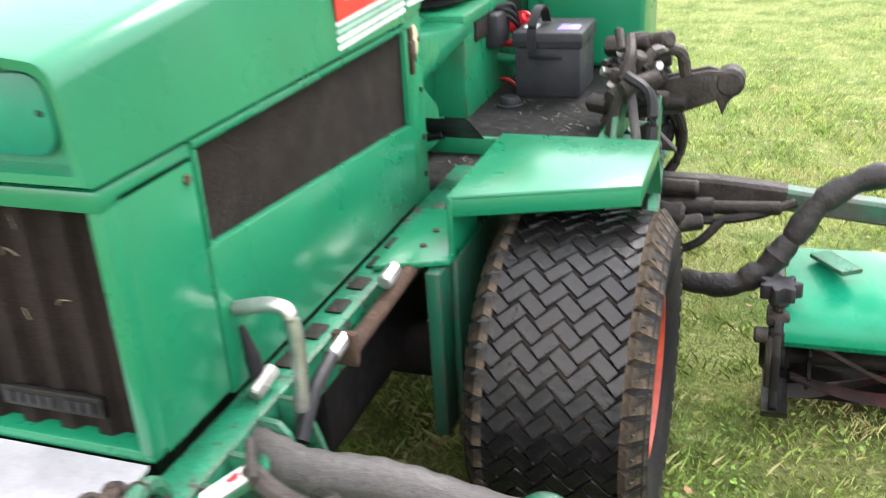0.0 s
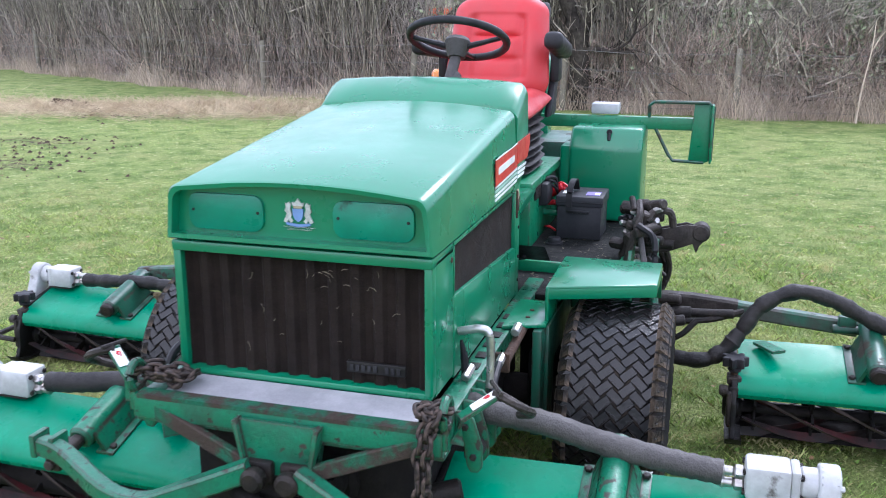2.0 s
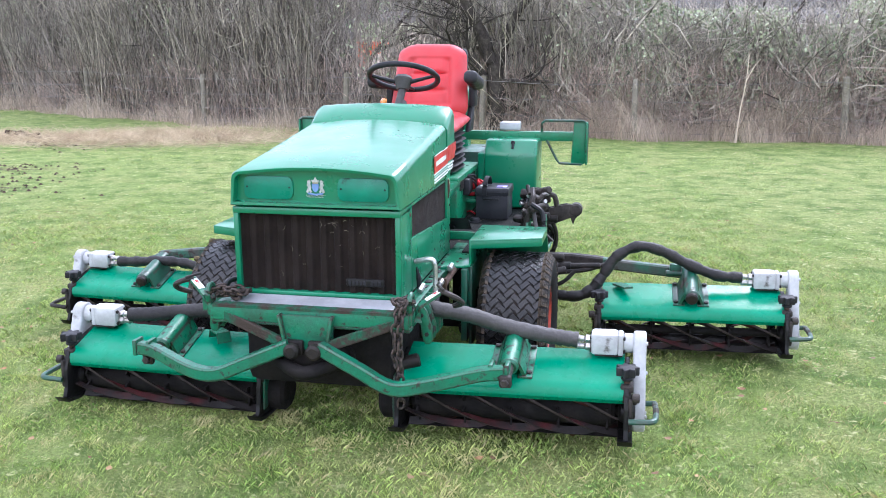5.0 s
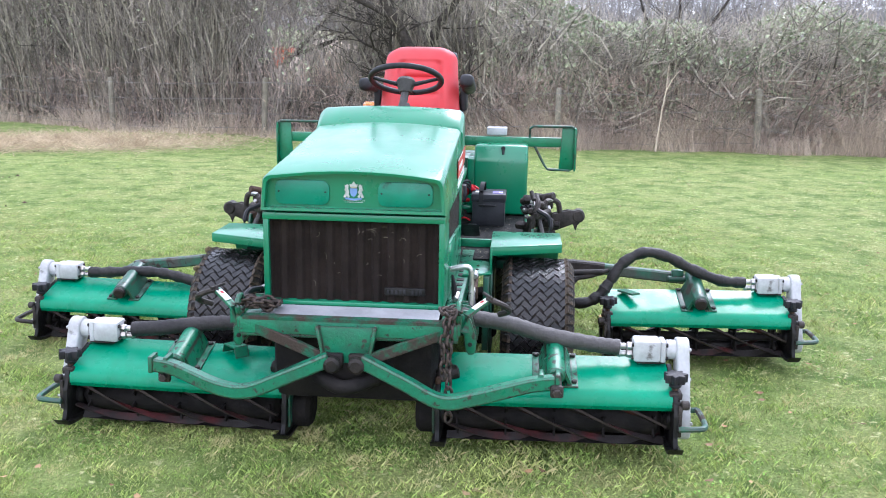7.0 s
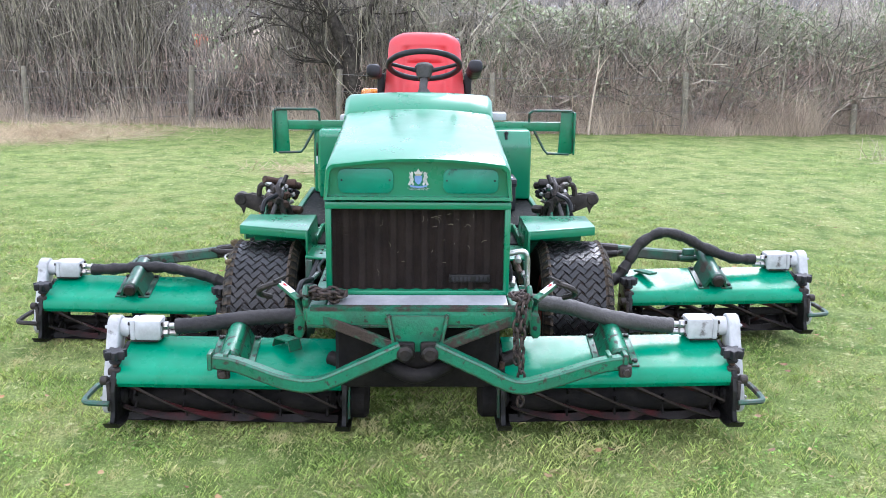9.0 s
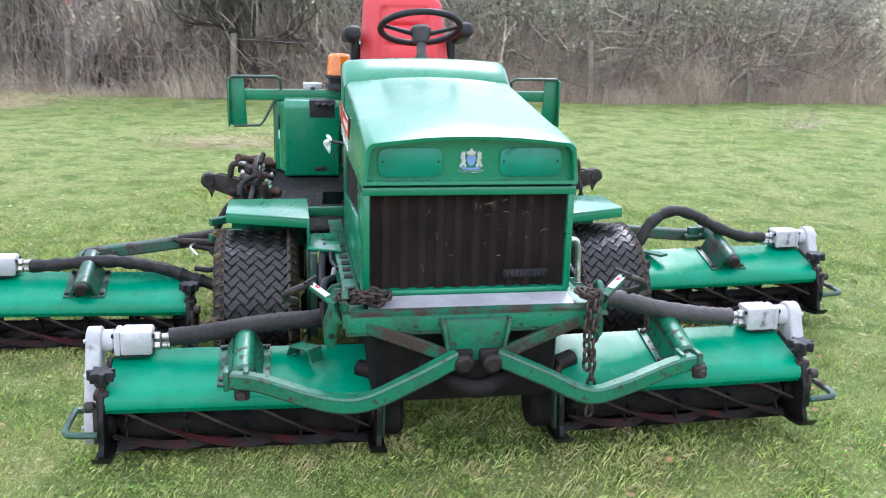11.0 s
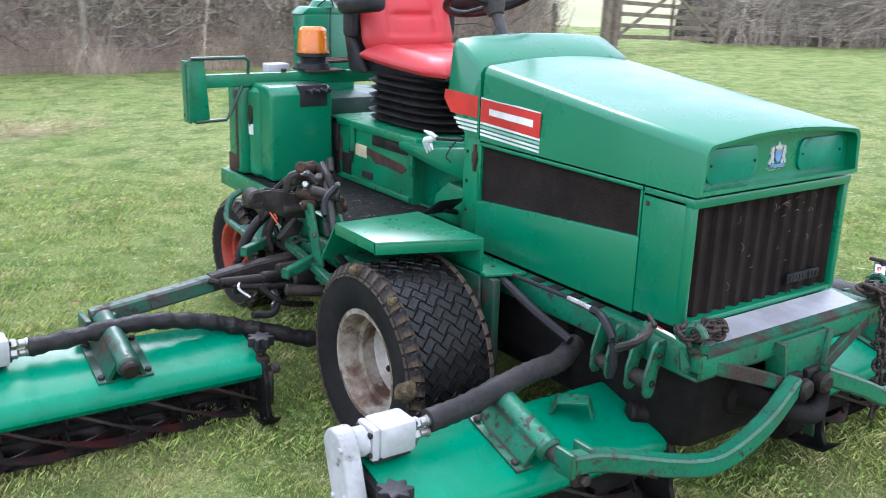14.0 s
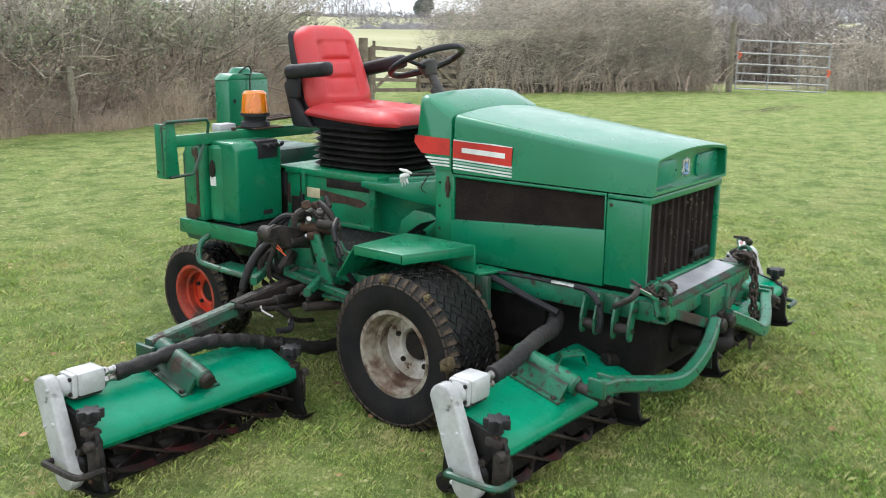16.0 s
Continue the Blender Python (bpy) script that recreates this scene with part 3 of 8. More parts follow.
for s in (-1, 1):
    def band(yzs, lift, mat, name, owner):
        b = bm_new()
        prism(b, yzs, "x", s * (0.3395 + lift), s * (0.3415 + lift))
        mpart(name, b, mat, "", owner)
    band([(0.912, 1.018), (1.062, 1.018), (1.103, 1.062), (1.098, 1.092), (0.912, 1.088)], 0.0, red_decal, "red_band", cowl)
    for k in range(3):
        z = 0.998 - 0.0135 * k
        band([(0.912, z), (1.038 - 0.014 * k, z), (1.046 - 0.014 * k, z + 0.008), (0.912, z + 0.008)], 0.0, white_decal, "white_stripe", cowl)
    band([(0.598, 1.0), (0.892, 1.012), (0.892, 1.086), (0.596, 1.078)], 0.002, red_decal, "red_sticker", bonnet)
    band([(0.63, 1.03), (0.845, 1.037), (0.845, 1.057), (0.63, 1.051)], 0.0035, white_decal, "white_bar", bonnet)
    for k in range(4):
        z = 1.0 - 0.0125 * k
        band([(0.596, z - 0.006), (0.892, z + 0.003), (0.892, z + 0.01), (0.596, z + 0.001)], 0.002, white_decal if k != 1 else grey_decal, "white_stripe", bonnet)
    band([(0.596, 1.079), (0.7, 1.084), (0.8, 1.084), (0.89, 1.089), (0.89, 1.084), (0.596, 1.076)], 0.0026, white_decal, "torn_edge", bonnet)

# radiator housing with the corrugated grille
bm = bm_new()
box(bm, (-0.34, -0.006, 0.915), (0.34, 0.168, 0.942), 0.005)
box(bm, (-0.335, -0.002, 0.59), (0.335, 0.168, 0.608), 0.005)
for s in (-1, 1):
    box(bm, (s * 0.317, -0.003, 0.6), (s * 0.339, 0.03, 0.93), 0.005)
    box(bm, (s * 0.318, 0.02, 0.592), (s * 0.34, 0.168, 0.93), 0.004)
housing = mpart("grille_frame", bm, paint, "green box-section bar of the frame round the grille", split=True)
bm = bm_new()
cols, verts = 132, []
for k in range(cols + 1):
    x = -0.318 + 0.636 * k / cols
    ph = (k / 12.0) % 1.0
    d = 0.016 if ph < 0.12 or ph > 0.72 else 0.028 if 0.2 < ph < 0.64 else 0.022
    verts.append([bm.verts.new((x, d, z)) for z in (0.606, 0.64, 0.78, 0.916)])
for a, b in zip(verts, verts[1:]):
    for j in range(3):
        bm.faces.new((a[j], b[j], b[j + 1], a[j + 1]))
grille = mpart("grille", bm, mesh_dark, "dark brown corrugated perforated grille with bits of dry grass", housing)
bm = bm_new()
box(bm, (0.115, 0.006, 0.638), (0.268, 0.017, 0.668), 0.004)
plaque = mpart("name_plaque", bm, black_paint, "black name plaque with unreadable raised marks", housing)
bm = bm_new()
for k in range(9):
    if k != 5:
        box(bm, (0.125 + 0.015 * k, 0.003, 0.645), (0.135 + 0.015 * k, 0.007, 0.661), 0.001)
mpart("raised_mark", bm, plastic, "", housing, split=True)
rng = random.Random(4)
bm = bm_new()
for k in range(26):
    x = rng.choice((rng.uniform(-0.28, 0.28), rng.gauss(0.1, 0.05)))
    z = rng.choice((rng.uniform(0.64, 0.9), rng.gauss(0.86, 0.025)))
    x, z, a, ln = max(-0.29, min(0.29, x)), max(0.63, min(0.905, z)), rng.uniform(0, 3.1), rng.uniform(0.006, 0.026)
    tube(bm, [(x, 0.011, z), (x + ln * 0.5 * math.cos(a), 0.008, z + ln * 0.5 * math.sin(a)), (x + ln * math.cos(a + 0.5), 0.011, z + ln * math.sin(a + 0.5))], 0.0008, n=4, per=2)
mpart("caught_straw", bm, dusty_straw, "wisp of dry grass caught in the mesh", housing, split=True)
bm = bm_new()
for s in (-1, 1):
    bolt(bm, (s * 0.337, 0.15, 0.9), (s, 0, 0), 0.008, 0.006)
mpart("bolt", bm, rust, "", housing, split=True)

# engine side panels
for s in (-1, 1):
    bm = bm_new()
    prism(bm, [(0.171, 0.582), (0.171, 0.802), (0.90, 0.748), (0.90, 0.582)], "x", s * 0.318, s * 0.341, 0.004)
    prism(bm, [(0.171, 0.93), (0.171, 0.942), (0.90, 0.942), (0.90, 0.93)], "x", s * 0.318, s * 0.341, 0.003)
    prism(bm, [(0.171, 0.802), (0.171, 0.93), (0.178, 0.93), (0.178, 0.801)], "x", s * 0.318, s * 0.341, 0.002)
    prism(bm, [(0.885, 0.745), (0.885, 0.93), (0.90, 0.93), (0.90, 0.744)], "x", s * 0.318, s * 0.341, 0.002)
    side = mpart("engine_side_panel", bm, paint, "green side panel below the bonnet")
    bm = bm_new()
    prism(bm, [(0.175, 0.79), (0.175, 0.935), (0.89, 0.935), (0.89, 0.736)], "x", s * 0.322, s * 0.33)
    mpart("side_mesh", bm, mesh_dark, "dark brown mesh in the side panel", side)
    bm = bm_new()
    box(bm, (s * 0.30, 0.902, 0.56), (s * 0.335, 0.99, 0.955), 0.006)
    pillar = mpart("pillar", bm, scuffed_paint, "green upright behind the engine panel, scuffed to brown")
    bm = bm_new()
    for z in (0.62, 0.7, 0.8, 0.9):
        bolt(bm, (s * 0.335, 0.965, z), (s, 0, 0), 0.006, 0.004)
    mpart("bolt", bm, greasy, "", pillar, split=True)
    bm = bm_new()
    box(bm, (s * 0.335, 0.908, 0.865), (s * 0.346, 0.93, 0.905), 0.003)
    box(bm, (s * 0.335, 0.915, 0.84), (s * 0.343, 0.927, 0.93), 0.002)
    mpart("catch", bm, rust, "rusted bonnet catch", pillar)
bm = bm_new()
spin(bm, [(0.0001, 0), (0.02, 0), (0.02, 0.002), (0.0001, 0.002)], (0.3352, 0.945, 0.9), "x", 18)
bmesh.ops.scale(bm, vec=(1, 1, 1.6), space=Matrix.Translation((0, 0, -0.9)), verts=bm.verts)
mpart("oval_label", bm, cream_label, "yellowed oval label")
# throttle cable end with a white rag
bm = bm_new()
rod(bm, (-0.33, 1.0, 0.93), (-0.38, 1.09, 0.925), 0.006, n=8)
tube(bm, [(-0.34, 1.02, 0.93), (-0.36, 1.03, 0.9), (-0.37, 1.04, 0.87), (-0.355, 1.03, 0.85)], 0.0025, n=6)
mpart("bonnet_strap", bm, greasy)
bm = bm_new()
for k in range(3):
    tube(bm, [(-0.382, 1.1, 0.925), (-0.388 - 0.008 * k, 1.11 + 0.006 * k, 0.915), (-0.385, 1.1 + 0.016 * k, 0.885 - 0.008 * k)], [0.01, 0.009, 0.003], n=7)
tube(bm, [(-0.38, 1.085, 0.93), (-0.39, 1.11, 0.94), (-0.395, 1.14, 0.945)], [0.006, 0.009, 0.004], n=7)
mpart("white_rag", bm, white_decal, "scrap of white rag tied to a rod")

# engine mass that closes the view through the mesh, and a belly enlarged to block light
bm = bm_new()
box(bm, (-0.3, 0.04, 0.52), (0.3, 0.9, 0.94), 0.02)
mpart("engine_block", bm, greasy, "dark greasy engine behind the mesh")
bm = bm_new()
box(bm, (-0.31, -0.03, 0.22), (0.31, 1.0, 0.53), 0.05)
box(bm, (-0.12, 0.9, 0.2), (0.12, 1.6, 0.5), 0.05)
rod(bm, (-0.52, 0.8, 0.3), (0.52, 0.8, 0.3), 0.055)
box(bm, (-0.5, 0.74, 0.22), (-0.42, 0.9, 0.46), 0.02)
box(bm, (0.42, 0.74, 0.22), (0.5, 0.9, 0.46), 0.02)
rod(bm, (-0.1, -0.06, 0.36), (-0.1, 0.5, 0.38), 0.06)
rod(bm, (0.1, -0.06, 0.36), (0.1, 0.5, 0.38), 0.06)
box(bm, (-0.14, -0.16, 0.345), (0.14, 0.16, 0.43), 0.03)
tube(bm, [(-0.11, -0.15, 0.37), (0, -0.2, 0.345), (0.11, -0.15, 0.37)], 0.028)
mpart("underbody", bm, shade_grime, "near-black axle and sump block, extended to keep light out", split=True)
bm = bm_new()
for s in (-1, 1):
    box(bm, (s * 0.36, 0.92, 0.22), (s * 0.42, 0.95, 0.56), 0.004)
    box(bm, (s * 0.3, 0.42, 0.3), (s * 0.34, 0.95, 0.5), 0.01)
mpart("axle_hanger", bm, shade_grime, "axle hanger in near-black shade colour", split=True)

# chassis rails, front beam, tray
bm = bm_new()
for s in (-1, 1):
    box(bm, (s * 0.335, -0.09, 0.497), (s * 0.395, 1.16, 0.574), 0.006)
rails = mpart("chassis_rail", bm, worn_paint, "green chassis rail chipped to brown", split=True)
for s in (-1, 1):
    bm = bm_new()
    for k in range(6):
        y = 0.26 + 0.085 * k
        box(bm, (s * 0.35, y, 0.574), (s * 0.38, y + 0.045, 0.578), 0.002)
    mpart("rail_slot", bm, greasy, "", rails, split=True)
bm = bm_new()
prism(bm, [(-0.006, 0.587), (-0.006, 0.592), (-0.104, 0.577), (-0.104, 0.572)], "x", -0.328, 0.328)
mpart("tray", bm, tray_metal, "scratched silver sheet below the grille")
bm = bm_new()
prism(bm, [(-0.1, 0.57), (-0.1, 0.578), (-0.132, 0.574), (-0.132, 0.515), (-0.12, 0.51), (-0.12, 0.56)], "x", -0.4, 0.4, 0.002)
box(bm, (-0.4, -0.12, 0.5), (0.4, -0.06, 0.512), 0.004)
beam = mpart("front_beam", bm, worn_paint, "chipped green front crossbeam")
bm = bm_new()
prism(bm, [(-0.1, 0.579), (-0.1, 0.582), (-0.134, 0.578), (-0.134, 0.567), (-0.1325, 0.567), (-0.1325, 0.574)], "x", -0.385, 0.385)
mpart("rusted_lip", bm, lip_rust, "brown rusted upper lip of the crossbeam", beam)
bm = bm_new()
prism(bm, [(-0.112, 0.556), (0.112, 0.556), (0.082, 0.425), (0.05, 0.405), (-0.05, 0.405), (-0.082, 0.425)], "y", -0.15, -0.138, 0.002)
prism(bm, [(-0.112, 0.556), (-0.1, 0.56), (-0.075, 0.42), (-0.085, 0.42)], "y", -0.165, -0.1, 0.002)
prism(bm, [(0.112, 0.556), (0.1, 0.56), (0.075, 0.42), (0.085, 0.42)], "y", -0.165, -0.1, 0.002)
mpart("hitch_plate", bm, worn_paint, "tapered green plate with rust spots in the middle of the front beam")
bm = bm_new()
for s in (-1, 1):
    bar(bm, [(s * 0.392, -0.115, 0.552), (s * 0.082, -0.15, 0.438)], 0.022, 0.04)
mpart("brace", bm, lip_rust, "rusty green diagonal brace", split=True)
for s in (-1, 1):
    bm = bm_new()
    spin(bm, [(0.0001, 0), (0.02, 0), (0.03, 0.008), (0.031, 0.024), (0.027, 0.034), (0.016, 0.036), (0.016, 0.06), (0.0001, 0.06)], (s * 0.044, -0.212, 0.427), "y", 18)
    box(bm, (s * 0.044 - 0.034, -0.168, 0.4), (s * 0.044 + 0.034, -0.14, 0.46), 0.008)
    mpart("pivot_hub", bm, greasy, "dark greasy pivot hub")

# tie-down lugs, latch arms and lift brackets at the front corners
for s in (-1, 1):
    bm = bm_new()
    tube(bm, [(s * 0.402, -0.105 + 0.03 * math.sin(a), 0.613 + 0.036 * math.cos(a)) for a in [2 * math.pi * k / 16 for k in range(16)]] + [(s * 0.402, -0.105, 0.649)], 0.0105, n=8, smooth=False)
    box(bm, (s * 0.393, -0.13, 0.53), (s * 0.411, -0.08, 0.59), 0.004)
    mpart("tie_down_lug", bm, worn_paint, "rusty ring lug")
    bm = bm_new()
    bar(bm, [(s * 0.425, -0.1, 0.54), (s * 0.43, -0.09, 0.6), (s * 0.515, -0.04, 0.655)], 0.034, 0.012)
    arm = mpart("latch_arm", bm, worn_paint, "green latch arm with a small white label")
    bm = bm_new()
    bar(bm, [(s * 0.452, -0.079, 0.6225), (s * 0.5, -0.05, 0.6525)], 0.028, 0.002)
    mpart("label_plate", bm, white_decal, "white label with a red hook mark", arm)
    bm = bm_new()
    tube(bm, [(s * 0.48, -0.062, 0.643), (s * 0.488, -0.06, 0.648), (s * 0.484, -0.052, 0.646), (s * 0.475, -0.06, 0.64)], 0.0022, n=5)
    mpart("hook_mark", bm, red_plastic, "", arm)
    bm = bm_new()
    tube(bm, [(s * 0.5, -0.05, 0.655), (s * 0.545, -0.07, 0.645), (s * 0.575, -0.06, 0.625), (s * 0.58, -0.02, 0.6), (s * 0.545, 0.01, 0.58)], 0.011, n=8)
    rod(bm, (s * 0.485, -0.02, 0.668), (s * 0.52, -0.075, 0.662), 0.006, n=8)
    mpart("latch_handle", bm, dark_steel, "dark bent latch handle")
    bm = bm_new()
    outline = [(0.396, 0.578), (0.426, 0.576), (0.44, 0.56), (0.462, 0.49), (0.462, 0.44), (0.452, 0.425), (0.434, 0.424), (0.424, 0.44), (0.416, 0.5), (0.396, 0.52)]
    for y in (-0.01, 0.055, 0.13, 0.185):
        prism(bm, [(s * x, z) for x, z in outline], "y", y, y + 0.011, 0.002)
    brk = mpart("lift_bracket", bm, worn_paint, "worn green lift bracket plate", split=True)
    bm = bm_new()
    rod(bm, (s * 0.436, -0.005, 0.465), (s * 0.436, 0.066, 0.465), 0.022)
    rod(bm, (s * 0.436, 0.135, 0.46), (s * 0.436, 0.196, 0.46), 0.02)
    for y, z in ((-0.01, 0.465), (-0.01, 0.54), (0.13, 0.54), (0.13, 0.46)):
        bolt(bm, (s * (0.44 if z < 0.5 else 0.42), y, z), (0, -1, 0), 0.009, 0.008)
    mpart("pin", bm, dark_steel, "worn steel pin", brk, split=True)

# hydraulic lines along the rails
bm = bm_new()
tube(bm, [(0.345, 0.2, 0.70), (0.4, 0.2, 0.712), (0.425, 0.2, 0.7), (0.43, 0.2, 0.64), (0.43, 0.19, 0.56)], 0.011, n=10)
mpart("grab_loop", bm, bare_steel, "bent bare steel grab loop")
bm = bm_new()
tube(bm, [(0.44, 0.16, 0.53), (0.435, 0.22, 0.57), (0.43, 0.29, 0.585)], 0.011, n=8)
tube(bm, [(0.355, 0.19, 0.68), (0.362, 0.195, 0.63), (0.362, 0.2, 0.58)], [0.004, 0.011, 0.009], n=8)
mpart("hydraulic_hose", bm, plastic, "black hydraulic hose")
bm = bm_new()
rod(bm, (0.43, 0.29, 0.585), (0.43, 0.34, 0.59), 0.012, n=8)
rod(bm, (0.37, 0.17, 0.585), (0.375, 0.22, 0.6), 0.012, n=8)
rod(bm, (0.428, 0.5, 0.6), (0.428, 0.55, 0.605), 0.014, n=8)
mpart("hose_fitting", bm, bare_steel, "bright hose fitting", split=True)
bm = bm_new()
rod(bm, (0.43, 0.33, 0.56), (0.425, 0.7, 0.572), 0.014)
box(bm, (0.41, 0.33, 0.545), (0.45, 0.345, 0.6), 0.003)
mpart("lift_cylinder", bm, rust, "rusty tube along the chassis rail")
bm = bm_new()
tube(bm, [(-0.43, 0.68, 0.56), (-0.44, 0.6, 0.56), (-0.45, 0.45, 0.52), (-0.44, 0.3, 0.475)], 0.014, n=8)
tube(bm, [(-0.42, 0.24, 0.585), (-0.45, 0.17, 0.59), (-0.46, 0.12, 0.55), (-0.455, 0.11, 0.48), (-0.45, 0.12, 0.44)], 0.012, n=8)
tube(bm, [(-0.4, 0.36, 0.58), (-0.415, 0.45, 0.585), (-0.41, 0.6, 0.58)], 0.007, n=8)
mpart("hydraulic_hose", bm, plastic, "black hydraulic hoses beside the chassis")
bm = bm_new()
tube(bm, [(-0.41, 0.35, 0.582), (-0.415, 0.29, 0.584), (-0.425, 0.22, 0.586)], 0.009, n=8)
rod(bm, (-0.43, 0.68, 0.56), (-0.435, 0.63, 0.56), 0.016, n=8)
mpart("hose_fitting", bm, bare_steel, "bare steel pipe end", split=True)

# mudguards
for s in (-1, 1):
    top = [(0.485, 0.66), (0.803, 0.775), (0.803, 1.03), (0.485, 1.03)]
    bm = bm_new()
    prism(bm, [(s * x, y) for x, y in top], "z", 0.684, 0.696, 0.004)
    mg = mpart("mudguard", bm, paint, "green sheet-metal mudguard over the front wheel")
    bm = bm_new()
    prism(bm, [(s * 0.485, 0.66), (s * 0.803, 0.775), (s * 0.803, 0.787), (s * 0.485, 0.672)], "z", 0.655, 0.692, 0.003)
    mpart("front_skirt", bm, paint, "", mg)
    bm = bm_new()
    prism(bm, [(0.775, 0.657), (0.775, 0.692), (1.03, 0.692), (1.03, 0.657)], "x", s * 0.792, s * 0.803, 0.003)
    mpart("side_skirt", bm, paint, "", mg)
    bm = bm_new()
    prism(bm, [(1.023, 0.694), (1.031, 0.694), (1.135, 0.55), (1.127, 0.546)], "x", s * 0.485, s * 0.801, 0.002)
    mpart("rear_flap", bm, paint, "", mg)
    bm = bm_new()
    prism(bm, [(0.66, 0.575), (0.66, 0.69), (0.69, 0.69), (1.01, 0.69), (1.13, 0.55), (1.02, 0.55)], "x", s * 0.485, s * 0.495, 0.002)
    mpart("inner_plate", bm, paint, "", mg)
    bm = bm_new()
    prism(bm, [(s * 0.37, 0.585), (s * 0.495, 0.635), (s * 0.495, 0.86), (s * 0.37, 0.86)], "z", 0.576, 0.588, 0.003)
    mpart("foot", bm, paint, "", mg)
    bm = bm_new()
    # liner in the shaded green; it also stops light leaking past the wheel
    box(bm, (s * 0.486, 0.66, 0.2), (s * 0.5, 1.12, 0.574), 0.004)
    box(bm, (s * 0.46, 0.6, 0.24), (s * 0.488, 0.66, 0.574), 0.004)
    mpart("arch_liner", bm, shadow_green, "dull green plate inside the wheel arch, darkened as shade", mg, split=True)
    bm = bm_new()
    for x, y in ((0.43, 0.68), (0.43, 0.75)):
        bolt(bm, (s * x, y, 0.588), (0, 0, 1), 0.007, 0.004)
    mpart("bolt", bm, rust, "", mg, split=True)


# wheels
def wheel(place, r, w, s, rim_mat, barrel_mat, rows, n, rim_r, label):
    """A wheel with the axle along x; s: the side on which the rim's dish opens."""
    h = w / 2
    bm = bm_new()
    prof = [(rim_r, -h * 0.78), (rim_r + 0.02, -h * 0.92), (r * 0.8, -h * 1.0), (r * 0.92, -h * 0.97), (r * 0.965, -h * 0.86), (r * 0.982, -h * 0.5), (r * 0.986, 0),
            (r * 0.982, h * 0.5), (r * 0.965, h * 0.86), (r * 0.92, h * 0.97), (r * 0.8, h * 1.0), (rim_r + 0.02, h * 0.92), (rim_r, h * 0.78)]
    spin(bm, prof, (0, 0, 0), "x", 72)
    for f in bm.faces:
        c = f.calc_center_median()
        f.material_index = 1 if abs(c.x) < h * 0.9 and math.hypot(c.y, c.z) > r * 0.94 else 0
    tyre = mpart("wheel", bm, sidewall, label, mats=(groove,))
    tyre.location = place
    cw = 1.64 * h / rows
    def block(lx, ly, hz, low, mat=rubber):
        me = bpy.data.meshes.new("tread_block")
        v = [(-lx, -ly, low), (lx, -ly, low), (lx, ly, low), (-lx, ly, low)] + [(i * lx * 0.9, j * ly * 0.78, hz) for i, j in ((-1, -1), (1, -1), (1, 1), (-1, 1))]
        me.from_pydata(v, [], [(4, 5, 6, 7)] + [(j, (j + 1) % 4, 4 + (j + 1) % 4, 4 + j) for j in range(4)])
        me.materials.append(mat)
        return me
    inner = block(cw * 0.76, math.pi * r / n * 0.66, r * 0.015, -0.004)
    outer = block(0.026 * r / 0.3, math.pi * r / n * 0.88, 0.002, -0.012, muddy_rubber)
    for i in range(rows):
        x = -0.82 * h + cw * (i + 0.5)
        for k in range(n):
            a = 2 * math.pi * (k + 0.5 * (i % 2)) / n
            ob = new("tread_block", inner)
            ob.parent = tyre
            ob.matrix_local = Matrix.Rotation(a, 4, "X") @ Matrix.Translation((x, 0, r * (0.985 - 0.012 * (abs(x) / h) ** 2))) @ Matrix.Rotation(radians(42 if i % 2 else -42), 4, "Z")
    for side in (-1, 1):
        for k in range(n):
            ob = new("tread_block", outer)
            ob.parent = tyre
            ob.matrix_local = Matrix.Rotation(2 * math.pi * (k + 0.25) / n, 4, "X") @ Matrix.Translation((side * h * 0.9, 0, r * 0.95)) @ Matrix.Rotation(radians(side * 52), 4, "Y")
    bm = bm_new()
    lip = [(rim_r + 0.012, 0.8 * h), (rim_r + 0.014, 0.86 * h), (rim_r - 0.004, 0.87 * h), (rim_r - 0.01, 0.8 * h), (rim_r - 0.012, 0.7 * h), (rim_r - 0.016, 0.62 * h), (rim_r - 0.018, 0.46 * h), (rim_r - 0.034, 0.42 * h), (rim_r - 0.036, -0.32 * h)]
    spin(bm, [(q, s * x) for q, x in lip], (0, 0, 0), "x", 40)
    spin(bm, [(rim_r + 0.012, -s * 0.8 * h), (rim_r - 0.02, -s * 0.78 * h), (rim_r - 0.032, -s * 0.3 * h)], (0, 0, 0), "x", 40)
    part("rim_barrel", bm, barrel_mat, tyre, "rust-streaked rim barrel, its shade painted darker")
    bm = bm_new()
    disc = [(rim_r - 0.034, 0.16 * h), (rim_r - 0.038, 0.06 * h), (rim_r * 0.74, -0.06 * h), (rim_r * 0.68, -0.02 * h), (rim_r * 0.46, 0.0), (rim_r * 0.42, -0.06 * h), (rim_r * 0.42, -0.6 * h)]
    spin(bm, [(q, s * x) for q, x in disc], (0, 0, 0), "x", 40)
    part("rim", bm, rim_mat, tyre)
    bm = bm_new()
    spin(bm, [(0.0001, s * 0.02 * h), (rim_r * 0.3, s * 0.02 * h), (rim_r * 0.36, -s * 0.06 * h), (rim_r * 0.42, -s * 0.6 * h), (0.0001, -s * 0.6 * h)], (0, 0, 0), "x", 24)
    for k in range(5):
        a = 2 * math.pi * k / 5 + 0.4
        bolt(bm, (-s * 0.02 * h, rim_r * 0.57 * math.cos(a), rim_r * 0.54 * math.sin(a)), (s, 0, 0), 0.011, 0.016)
    part("hub", bm, greasy, tyre, "dark hub with wheel nuts")
    return tyre


